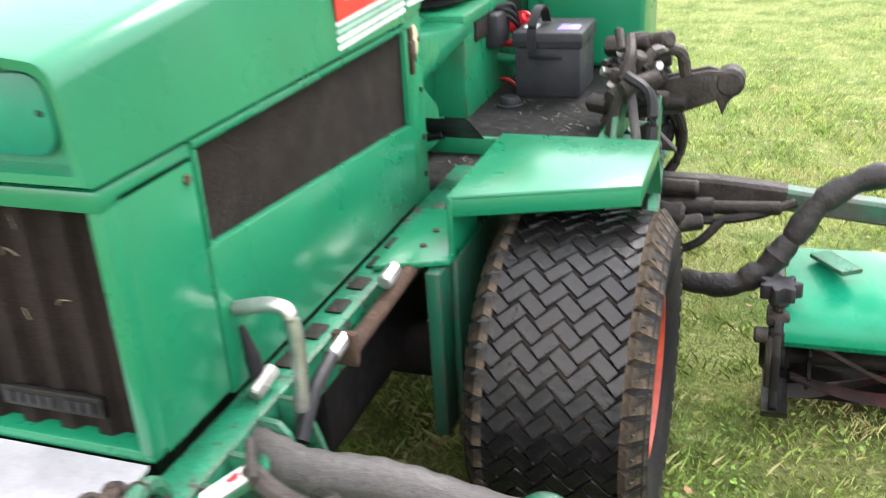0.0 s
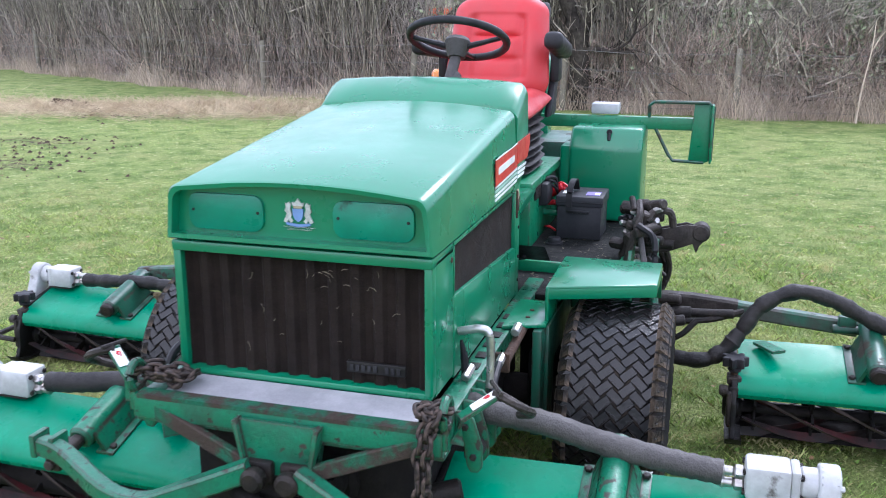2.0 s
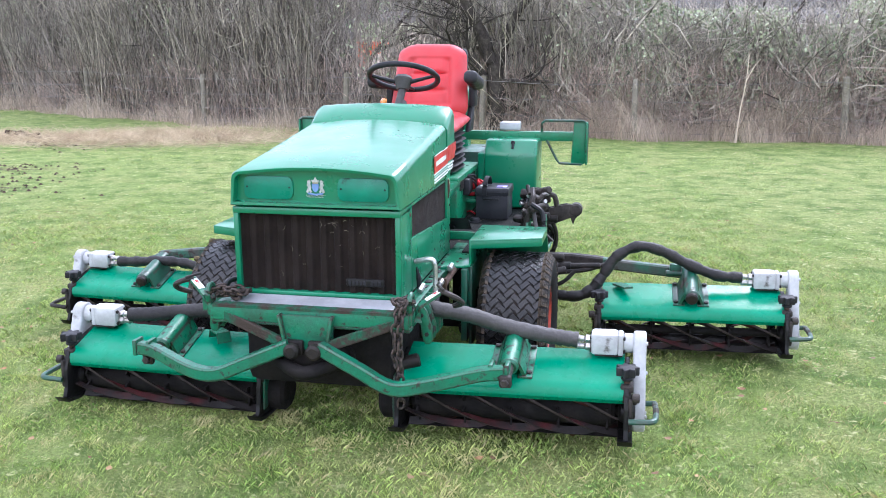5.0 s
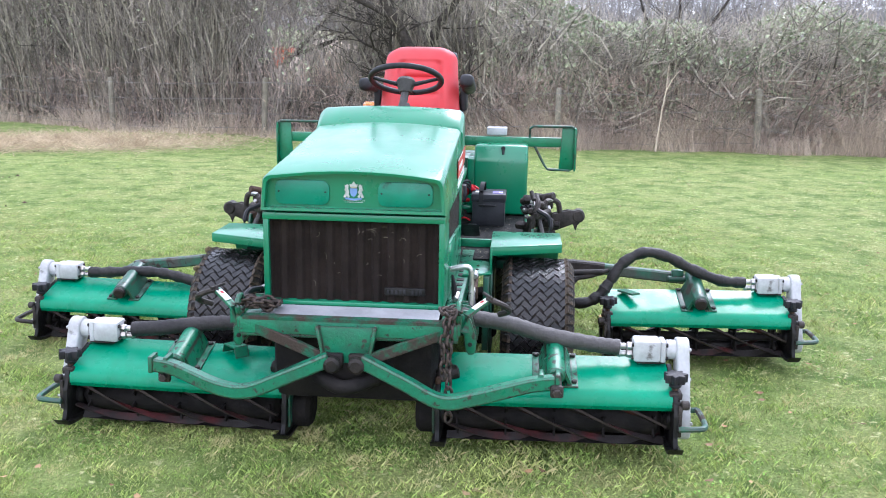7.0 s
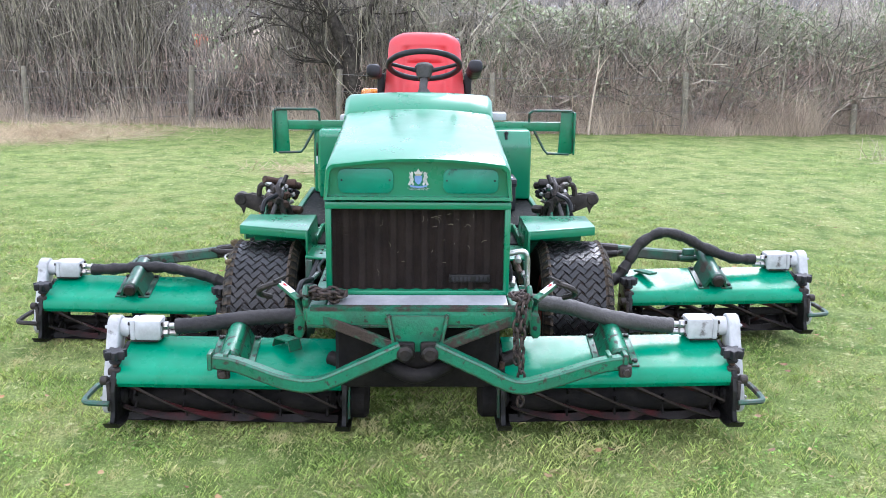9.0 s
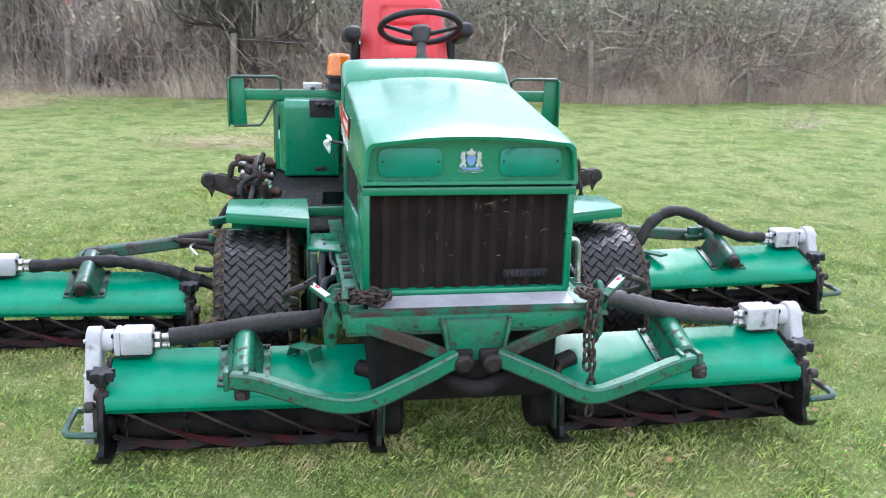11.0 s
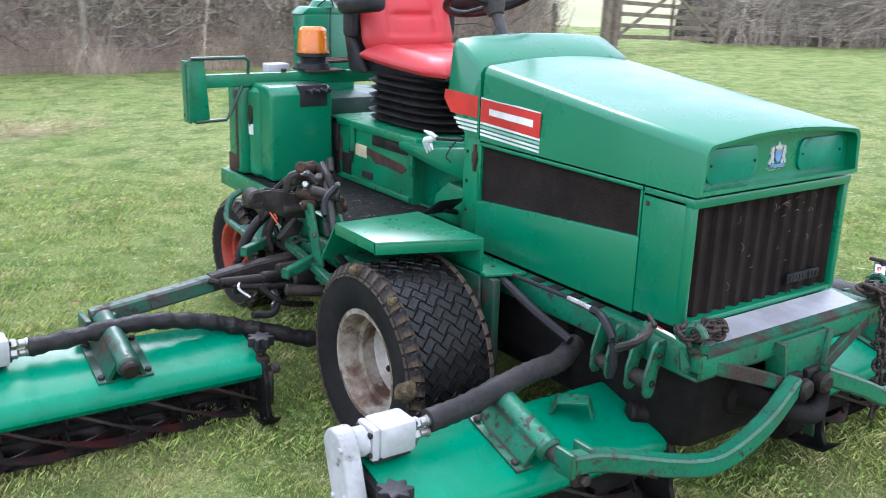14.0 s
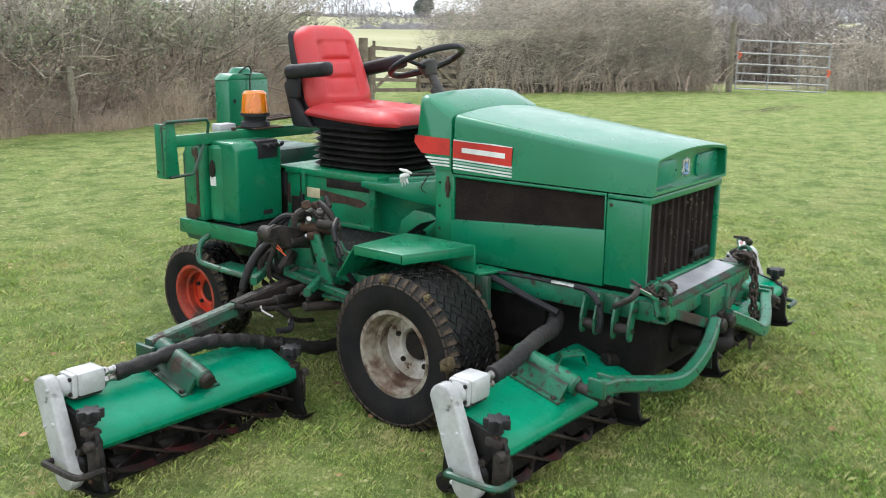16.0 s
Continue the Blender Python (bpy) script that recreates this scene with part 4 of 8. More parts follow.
front_wheel = wheel((-0.688, 0.804, 0.297), 0.314, 0.315, -1, cream_rim, shaded_rusty_cream, 8, 44, 0.165, "wide muddy turf tyre on a dirty cream rim")
wheel((0.7, 0.8, 0.302), 0.314, 0.315, 1, red_rim, shaded_rusty_red, 8, 44, 0.165, "wide muddy turf tyre on a red rim")
wheel((-0.55, 2.29, 0.225), 0.25, 0.2, -1, red_rim, shaded_rusty_red, 6, 32, 0.142, "smaller rear turf tyre on an orange-red rim")
wheel((0.55, 2.29, 0.225), 0.25, 0.2, 1, red_rim, shaded_rusty_red, 6, 32, 0.142, "smaller rear turf tyre on an orange-red rim")
# earth and cut grass stuck to one tyre
for place_, size in (((-0.165, -0.29, 0.035), 0.03), ((-0.15, 0.03, 0.303), 0.017), ((-0.14, -0.17, 0.262), 0.014)):
    bm = bm_new()
    bmesh.ops.create_icosphere(bm, subdivisions=3, radius=size)
    for v in bm.verts:
        v.co *= 1 + 0.28 * noise.noise(v.co * 1.6 / size) + 0.16 * noise.noise(v.co * 4 / size)
        v.co.x *= 1.2
        v.co.y *= 0.75
    bmesh.ops.translate(bm, verts=bm.verts, vec=place_)
    part("mud_clod", bm, clod_mat, front_wheel, "lump of brown mud and cut grass")
bm = bm_new()
bar(bm, [(-0.46, 2.3, 0.235), (-0.3, 2.3, 0.33), (0.3, 2.3, 0.33), (0.46, 2.3, 0.235)], 0.07, 0.07)
mpart("rear_axle", bm, greasy, "dark rear axle beam")

# platform
bm = bm_new()
box(bm, (-0.64, 1.26, 0.585), (0.64, 2.33, 0.604), 0.003)
box(bm, (-0.48, 0.98, 0.55), (0.48, 1.28, 0.57), 0.003)
floor_plate = mpart("platform_floor", bm, floor_mat, "worn black platform floor with grit and grass")
bm = bm_new()
for s in (-1, 1):
    box(bm, (s * 0.638, 1.14, 0.548), (s * 0.664, 2.335, 0.618), 0.005)
    box(bm, (s * 0.475, 0.98, 0.55), (s * 0.49, 1.27, 0.606), 0.004)
    box(bm, (s * 0.21, 1.25, 0.56), (s * 0.48, 1.268, 0.61), 0.004)
    box(bm, (s * 0.21, 1.02, 0.56), (s * 0.225, 1.9, 0.61), 0.004)
    box(bm, (s * 0.48, 1.14, 0.552), (s * 0.65, 1.16, 0.61), 0.004)
box(bm, (-0.664, 2.325, 0.548), (0.664, 2.345, 0.618), 0.005)
mpart("platform_edge", bm, scuffed_paint, "green edge channel round the platform")
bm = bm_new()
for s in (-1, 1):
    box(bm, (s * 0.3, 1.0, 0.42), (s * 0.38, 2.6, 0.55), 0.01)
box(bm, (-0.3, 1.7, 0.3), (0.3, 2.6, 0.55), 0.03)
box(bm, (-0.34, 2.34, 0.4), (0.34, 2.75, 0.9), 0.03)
mpart("rear_frame", bm, shadow_green, "rear frame in shade-darkened green")

# console between the cowl and the seat, seat base
bm = bm_new()
prism(bm, [(0.98, 0.57), (0.98, 0.95), (1.06, 0.95), (1.1, 0.9), (1.42, 0.86), (1.5, 0.8), (1.5, 0.57)], "x", -0.2, 0.2, 0.012)
for s in (-1, 1):
    prism(bm, [(1.0, 0.78), (1.0, 0.9), (1.3, 0.855), (1.46, 0.85), (1.46, 0.82), (1.2, 0.79)], "x", s * 0.19, s * 0.3, 0.01)
console = mpart("console", bm, paint, "green transmission cover below the dashboard")
bm = bm_new()
for s in (-1, 1):
    prism(bm, [(1.0, 0.6), (1.0, 0.7), (1.06, 0.745), (1.16, 0.75), (1.24, 0.69), (1.26, 0.6)], "x", s * 0.2, s * 0.275, 0.012)
mpart("pedal_housing", bm, scuffed_paint, "rounded green pedal housing", split=True)
bm = bm_new()
for s in (-1, 1):
    prism(bm, [(1.1, 0.66), (1.12, 0.65), (1.02, 0.72), (1.0, 0.73)], "x", s * 0.3, s * 0.42, 0.002)
    rod(bm, (s * 0.27, 1.1, 0.65), (s * 0.34, 1.08, 0.67), 0.01)
mpart("foot_pedal", bm, plastic, "black foot pedal", split=True)
bm = bm_new()
box(bm, (-0.255, 1.42, 0.6), (0.285, 2.05, 0.84), 0.008)
box(bm, (-0.27, 1.38, 0.835), (0.3, 2.06, 0.868), 0.006)
base = mpart("seat_base", bm, scuffed_paint, "green seat base box with paint flaked to brown")
bm = bm_new()
prism(bm, [(1.46, 0.735), (1.5, 0.75), (1.78, 0.772), (1.8, 0.742), (1.74, 0.738), (1.7, 0.716), (1.6, 0.72), (1.5, 0.71)], "x", -0.2572, -0.254)
prism(bm, [(1.98, 0.68), (1.98, 0.78), (2.04, 0.78), (2.04, 0.76), (2.0, 0.75), (2.0, 0.68)], "x", -0.2572, -0.254)
mpart("bare_patch", bm, rust, "brown patch where the paint has flaked", base, split=True)
bm = bm_new()
box(bm, (-0.2585, 1.77, 0.725), (-0.254, 1.86, 0.775), 0.001)
mpart("paper_label", bm, cream_label, "", base)
bm = bm_new()
tube(bm, [(-0.26, 1.9, 0.83), (-0.262, 1.9, 0.78), (-0.262, 1.895, 0.74)], 0.003, n=6)
box(bm, (-0.268, 1.88, 0.69), (-0.256, 1.905, 0.75), 0.003)
box(bm, (-0.27, 2.0, 0.72), (-0.256, 2.05, 0.86), 0.003)
box(bm, (-0.262, 1.72, 0.642), (-0.25, 1.8, 0.672), 0.003)
mpart("wiring", bm, plastic, "black plugs and wires", split=True)

# black panels stand in for shaded gaps; nothing is cut into the base
bm = bm_new()
box(bm, (-0.262, 1.44, 0.79), (-0.25, 1.72, 0.83), 0.002)
box(bm, (-0.262, 1.9, 0.615), (-0.25, 1.97, 0.72), 0.002)
box(bm, (-0.262, 2.0, 0.62), (-0.25, 2.045, 0.83), 0.002)
box(bm, (0.28, 1.5, 0.78), (0.292, 1.95, 0.83), 0.002)
mpart("recess", bm, greasy, "black panels for shaded gaps in the seat base", base, split=True)
bm = bm_new()
box(bm, (-0.275, 1.395, 0.72), (-0.258, 1.43, 0.85), 0.003)
box(bm, (-0.275, 1.86, 0.74), (-0.258, 1.88, 0.85), 0.003)
box(bm, (-0.268, 1.43, 0.61), (-0.256, 1.98, 0.632), 0.003)
mpart("edge_strip", bm, scuffed_paint, "", base)

# seat
SX = 0.03
seat = None
bm = bm_new()
levels = 7
prof = []
for k in range(levels):
    z = 0.868 + 0.03 * k
    prof += [(0.205, z), (0.235 + 0.006 * (k % 2), z + 0.016)]
prof.append((0.2, 1.075))
ringsv = []
for w, z in prof:
    d = w + 0.05
    ring = []
    for q in range(24):
        a = 2 * math.pi * q / 24
        c, sn = math.cos(a), math.sin(a)
        k = (abs(c) ** 4 + abs(sn) ** 4) ** -0.25
        ring.append(bm.verts.new((SX + w * c * k, 1.66 + d * sn * k, z)))
    ringsv.append(ring)
for a, b in zip(ringsv, ringsv[1:]):
    for j in range(24):
        bm.faces.new((a[j], a[(j + 1) % 24], b[(j + 1) % 24], b[j]))
bm.faces.new(ringsv[-1])
bm.faces.new(ringsv[0][::-1])
seat = mpart("seat", bm, bellows_mat, "red vinyl driver's seat on black rubber bellows, with two armrests")
bm = bm_new()
prism(bm, [(1.33, 1.085), (1.36, 1.075), (1.92, 1.06), (2.0, 1.09), (2.045, 1.3), (2.076, 1.5), (2.055, 1.53), (2.02, 1.5), (1.97, 1.28), (1.92, 1.12), (1.4, 1.105), (1.33, 1.1)], "x", SX - 0.2, SX + 0.2, 0.015)
for s in (-1, 1):
    prism(bm, [(1.86, 1.06), (2.0, 1.06), (2.06, 1.27), (2.01, 1.3), (1.97, 1.2), (1.92, 1.13)], "x", SX + s * 0.215, SX + s * 0.245, 0.012)
part("seat_shell", bm, plastic, seat, "black plastic seat shell")


def padded(bm, w_at, path, thick, panel, pillows, bolster, dip=0.0):
    """An upholstered pad along a side profile: path of (y, z, normal y, normal z)."""
    n, m = 44, len(path)
    grid = []
    for i, (y, z, ny, nz) in enumerate(path):
        v = i / (m - 1)
        w = w_at(v)
        row = []
        for j in range(n + 1):
            u = -math.cos(math.pi * j / n)
            au = abs(u)
            edge = max(0.0, (1 - au ** 3.4) * (1 - abs(2 * v - 1) ** 7))
            t = thick * (0.12 + 0.88 * edge ** 0.45)
            # sunk middle panel with soft pillows
            inside = min(1, max(0, (0.62 - au) / 0.12)) * min(1, max(0, (v - panel[0]) / 0.05)) * min(1, max(0, (panel[1] - v) / 0.05))
            q = ((v - panel[0]) / (panel[1] - panel[0]) * pillows) % 1.0
            puff = max(0.0, 1 - abs(2 * q - 1) ** 4) * max(0.0, 1 - (au / 0.5) ** 8) if au < 0.5 else 0.0
            t += inside * (-0.02 + 0.016 * puff)
            t += bolster * math.sin(math.pi * min(1, max(0, (au - 0.55) / 0.4))) * math.sin(math.pi * v) - dip * (1 - au * au) * math.sin(math.pi * v)
            row.append(bm.verts.new((SX + u * w, y + ny * t, z + nz * t)))
        grid.append(row)
    back = [[bm.verts.new((SX - math.cos(math.pi * j / n) * w_at(i / (m - 1)) * 0.96, p[0] - p[2] * 0.006, p[1] - p[3] * 0.006)) for j in range(n + 1)] for i, p in enumerate(path)]
    for a, flip in ((grid, False), (back, True)):
        for i in range(m - 1):
            for j in range(n):
                q = (a[i][j], a[i][j + 1], a[i + 1][j + 1], a[i + 1][j])
                bm.faces.new(q[::-1] if flip else q)
    for i in range(m - 1):
        for j in (0, n):
            bm.faces.new((grid[i][j], grid[i + 1][j], back[i + 1][j], back[i][j]))
    for i in (0, m - 1):
        for j in range(n):
            bm.faces.new((grid[i][j], grid[i][j + 1], back[i][j + 1], back[i][j]))
    bmesh.ops.recalc_face_normals(bm, faces=bm.faces)


def back_width(v):
    return (0.232 - 0.036 * v) * (1 - 0.42 * max(0, (v - 0.82) / 0.18) ** 2.6) * (1 - 0.2 * max(0, (0.2 - v) / 0.2) ** 2)


bm = bm_new()
padded(bm, back_width, [(1.91 + 0.12 * v + 0.025 * v * v, 1.125 + 0.42 * v, -0.96, 0.28) for v in np.linspace(0, 1, 80)], 0.085, (0.14, 0.8), 3, 0.012)
part("backrest", bm, vinyl, seat, "red vinyl backrest with stitched ribs")
bm = bm_new()
padded(bm, lambda v: 0.24 * (1 - 0.16 * max(0, (0.2 - v) / 0.2) ** 2), [(1.335 + 0.585 * v, 1.098 + 0.028 * v * v, -0.05, 1.0) for v in np.linspace(0, 1, 60)], 0.07, (0.3, 0.9), 2, 0.014, 0.012)
part("cushion", bm, vinyl, seat, "red vinyl seat cushion")
for s in (-1, 1):
    bm = bm_new()
    box(bm, (SX + s * 0.235, -0.29, -0.034), (SX + s * 0.312, 0.0, 0.036), 0.026, Matrix.Translation((0, 1.99, 1.325)) @ Matrix.Rotation(radians(-5 if s < 0 else -11), 4, "X"), seg=3)
    box(bm, (SX + s * 0.225, 1.94, 1.2), (SX + s * 0.265, 2.02, 1.33), 0.015)
    part("armrest", bm, plastic, seat, "black armrest")

# steering wheel, tilted to the driver
tilt = Matrix.Translation((0.025, 1.335, 1.39)) @ Matrix.Rotation(radians(-24), 4, "X")
bm = bm_new()
R = 0.175
tube(bm, [tilt @ Vector((R * math.cos(2 * math.pi * k / 40), R * math.sin(2 * math.pi * k / 40), 0)) for k in range(41)], 0.0145, n=10, smooth=False)
for a in (-8, 188, 84, 96):
    c, s_ = math.cos(radians(a)), math.sin(radians(a))
    tube(bm, [tilt @ Vector((0.03 * c, 0.03 * s_, -0.03)), tilt @ Vector((0.11 * c, 0.11 * s_, -0.014)), tilt @ Vector((R * c, R * s_, 0))], [0.012, 0.009, 0.009], n=8)
steer = mpart("steering_wheel", bm, plastic, "black three-spoke steering wheel on a grey column")
bm = bm_new()
tmp = bmesh.new()
spin(tmp, [(0.0001, 0.004), (0.04, 0.002), (0.048, -0.012), (0.044, -0.03), (0.03, -0.07), (0.0001, -0.07)], (0, 0, 0), "z", 24)
join(bm, tmp, tilt)
part("hub", bm, hose_grey, steer, "dark grey hub")
bm = bm_new()
rod(bm, tilt @ Vector((0, 0, -0.06)), (0.01, 1.17, 1.16), 0.02)
rod(bm, tilt @ Vector((0, 0, -0.13)), (0.01, 1.14, 1.12), 0.03)
part("column", bm, hose_grey, steer, "grey steering column")

# tanks beside the seat
bm = bm_new()
prism(bm, [(1.975, 0.61), (1.975, 0.925), (2.04, 1.005), (2.28, 1.005), (2.28, 0.61)], "x", 0.34, 0.648, 0.016, seg=3)
box(bm, (0.3, 1.99, 0.61), (0.38, 2.28, 0.93), 0.012)
tank = mpart("fuel_tank", bm, paint, "green moulded tank beside the seat with a black filler lock")
bm = bm_new()
spin(bm, [(0.0001, 0), (0.012, 0), (0.012, -0.012), (0.0001, -0.012)], (0.505, 2.02, 0.99), "y", 14)
rod(bm, (0.505, 2.01, 0.985), (0.505, 2.0, 0.955), 0.007)
part("filler_lock", bm, plastic, tank, "black lock with a hanging key cover")
bm = bm_new()
prism(bm, [(2.0, 0.61), (2.0, 0.975), (2.03, 1.003), (2.19, 1.003), (2.19, 0.61)], "x", -0.575, -0.29, 0.014, seg=3)
tank = mpart("oil_tank", bm, paint, "green moulded hydraulic tank beside the seat")
# black blocks on the tank face: the notch's shade as colour
bm = bm_new()
box(bm, (-0.445, 1.997, 0.915), (-0.315, 2.08, 1.0055), 0.006)
box(bm, (-0.42, 1.997, 0.64), (-0.36, 2.02, 0.662), 0.002)
part("recess", bm, plastic, tank, "black block for the shaded notch in the tank", split=True)
bm = bm_new()
for k in range(3):
    tube(bm, [(-0.42 + 0.03 * k, 2.04, 0.96), (-0.41 + 0.03 * k, 1.985, 0.985), (-0.4 + 0.035 * k, 1.96, 0.975)], 0.007, n=6)
    rod(bm, (-0.4 + 0.035 * k, 1.96, 0.98), (-0.4 + 0.035 * k, 1.945, 0.995), 0.009)
part("lever", bm, plastic, tank, "black control lever")
for s in (-1, 1):
    bm = bm_new()
    box(bm, (s * 0.4, 2.2, 0.61), (s * 0.625, 2.335, 0.985), 0.014)
    panel = mpart("rear_side_panel", bm, scuffed_paint, "green rear side panel rusting along its foot")
    bm = bm_new()
    box(bm, (s * 0.6, 2.225, 0.63), (s * 0.629, 2.245, 0.97), 0.002)
    box(bm, (s * 0.61, 2.25, 0.612), (s * 0.6285, 2.33, 0.69), 0.002)
    part("rusted_seam", bm, rust, panel, "rusted lower edge")
bm = bm_new()
rod(bm, (-0.54, 2.155, 0.61), (-0.54, 2.155, 0.985), 0.06)
mpart("filter_housing", bm, scuffed_paint, "round green filter housing")
# flat dark disc drawn for the hole, the shade inside as colour
bm = bm_new()
spin(bm, [(0.0001, -0.004), (0.03, -0.004), (0.03, 0.004), (0.0001, 0.004)], (-0.6, 2.15, 0.87), "x", 16)
bmesh.ops.scale(bm, vec=(1, 0.6, 1.5), space=Matrix.Translation((0, -2.15, -0.87)), verts=bm.verts)
mpart("filter_hole", bm, greasy)
bm = bm_new()
box(bm, (-0.604, 2.13, 0.79), (-0.596, 2.165, 0.835), 0.001)
mpart("small_label", bm, white_decal, "small white warning label")

# rear rail with lamp brackets
bm = bm_new()
box(bm, (-0.85, 2.19, 0.985), (0.93, 2.225, 1.04), 0.005)
rail = mpart("rear_rail", bm, scuffed_paint, "green crossrail behind the seat")
for s in (-1, 1):
    o = 0.055 if s > 0 else -0.012
    bm = bm_new()
    prism(bm, [(s * (0.87 + o), 1.1), (s * (0.79 + o), 1.1), (s * (0.775 + o), 0.85), (s * (0.84 + o), 0.845), (s * (0.865 + o), 0.86)], "y", 2.182, 2.19, 0.002)
    box(bm, (s * (0.862 + o), 2.15, 0.85), (s * (0.872 + o), 2.225, 1.1), 0.003)
    plate = mpart("lamp_bracket", bm, scuffed_paint, "green plate bracket with a bent rod guard")
    bm = bm_new()
    tube(bm, [(s * (0.868 + o), 2.17, 0.86), (s * (0.87 + o), 2.17, 1.09), (s * (0.85 + o), 2.17, 1.108), (s * (0.62 + o), 2.17, 1.108), (s * (0.6 + o), 2.18, 1.09), (s * (0.6 + o), 2.19, 1.04)], 0.0075, n=8, smooth=False)
    tube(bm, [(s * (0.84 + o), 2.17, 0.852), (s * (0.71 + o), 2.17, 0.856), (s * (0.69 + o), 2.175, 0.88), (s * (0.63 + o), 2.185, 0.99)], 0.0075, n=8, smooth=False)
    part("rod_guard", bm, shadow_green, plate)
bm = bm_new()
box(bm, (0.4, 2.2, 1.045), (0.52, 2.29, 1.092), 0.008)
box(bm, (-0.47, 2.24, 1.03), (-0.37, 2.31, 1.07), 0.006)
mpart("junction_box", bm, grey_box, "pale grey box on the rear rail", split=True)
bm = bm_new()
box(bm, (-0.34, 2.12, 1.042), (-0.16, 2.28, 1.05), 0.002)
for k in range(3):
    bar(bm, [(-0.2, 2.25 + 0.05 * k, 1.07), (0.1, 2.3 + 0.06 * k, 1.075)], 0.03, 0.012)
rod(bm, (-0.42, 2.2, 1.04), (-0.42, 2.2, 1.055), 0.012)
mpart("rack", bm, rust, "rusty brown rack behind the seat")
bm = bm_new()
box(bm, (-0.14, 2.57, 0.7), (0.14, 2.69, 1.265), 0.012)
prism(bm, [(-0.15, 1.26), (0.14, 1.26), (0.1, 1.295), (-0.11, 1.295)], "y", 2.57, 2.69, 0.006)
spin(bm, [(0.0001, 0.035), (0.05, 0.03), (0.07, 0.0)], (-0.005, 2.63, 1.293), "z", 20)
mast = mpart("rear_tower", bm, paint, "tall green housing behind the seat with a domed cap")
bm = bm_new()
box(bm, (-0.12, 2.554, 1.14), (-0.105, 2.562, 1.16), 0.001)
tube(bm, [(-0.06, 2.58, 1.3), (-0.01, 2.56, 1.335), (0.02, 2.57, 1.3), (-0.005, 2.555, 1.265), (-0.005, 2.557, 1.06)], 0.004, n=6)
part("cable", bm, plastic, mast)

# beacon
bm = bm_new()
spin(bm, [(0.0001, 1.05), (0.075, 1.052), (0.07, 1.075), (0.055, 1.085), (0.058, 1.1), (0.074, 1.105), (0.074, 1.12), (0.0001, 1.12)], (-0.28, 2.2, 0), "z", 28)
beacon = mpart("beacon", bm, plastic, "amber flashing beacon on a black base")
bm = bm_new()
prof = [(0.068, 1.12)]
for k in range(1, 12):
    prof += [(0.0695 - 0.0008 * k, 1.12 + 0.0085 * k), (0.0682 - 0.0008 * k, 1.1235 + 0.0085 * k)]
spin(bm, [*prof, (0.054, 1.222), (0.046, 1.229), (0.0001, 1.231)], (-0.28, 2.2, 0), "z", 32)
part("lens", bm, lamp_glass, beacon, "ribbed amber plastic lens")
bm = bm_new()
spin(bm, [(0.0001, 1.125), (0.035, 1.125), (0.04, 1.16), (0.03, 1.19), (0.0001, 1.195)], (-0.27, 2.19, 0), "z", 16)
part("reflector", bm, yellow_bright, beacon)

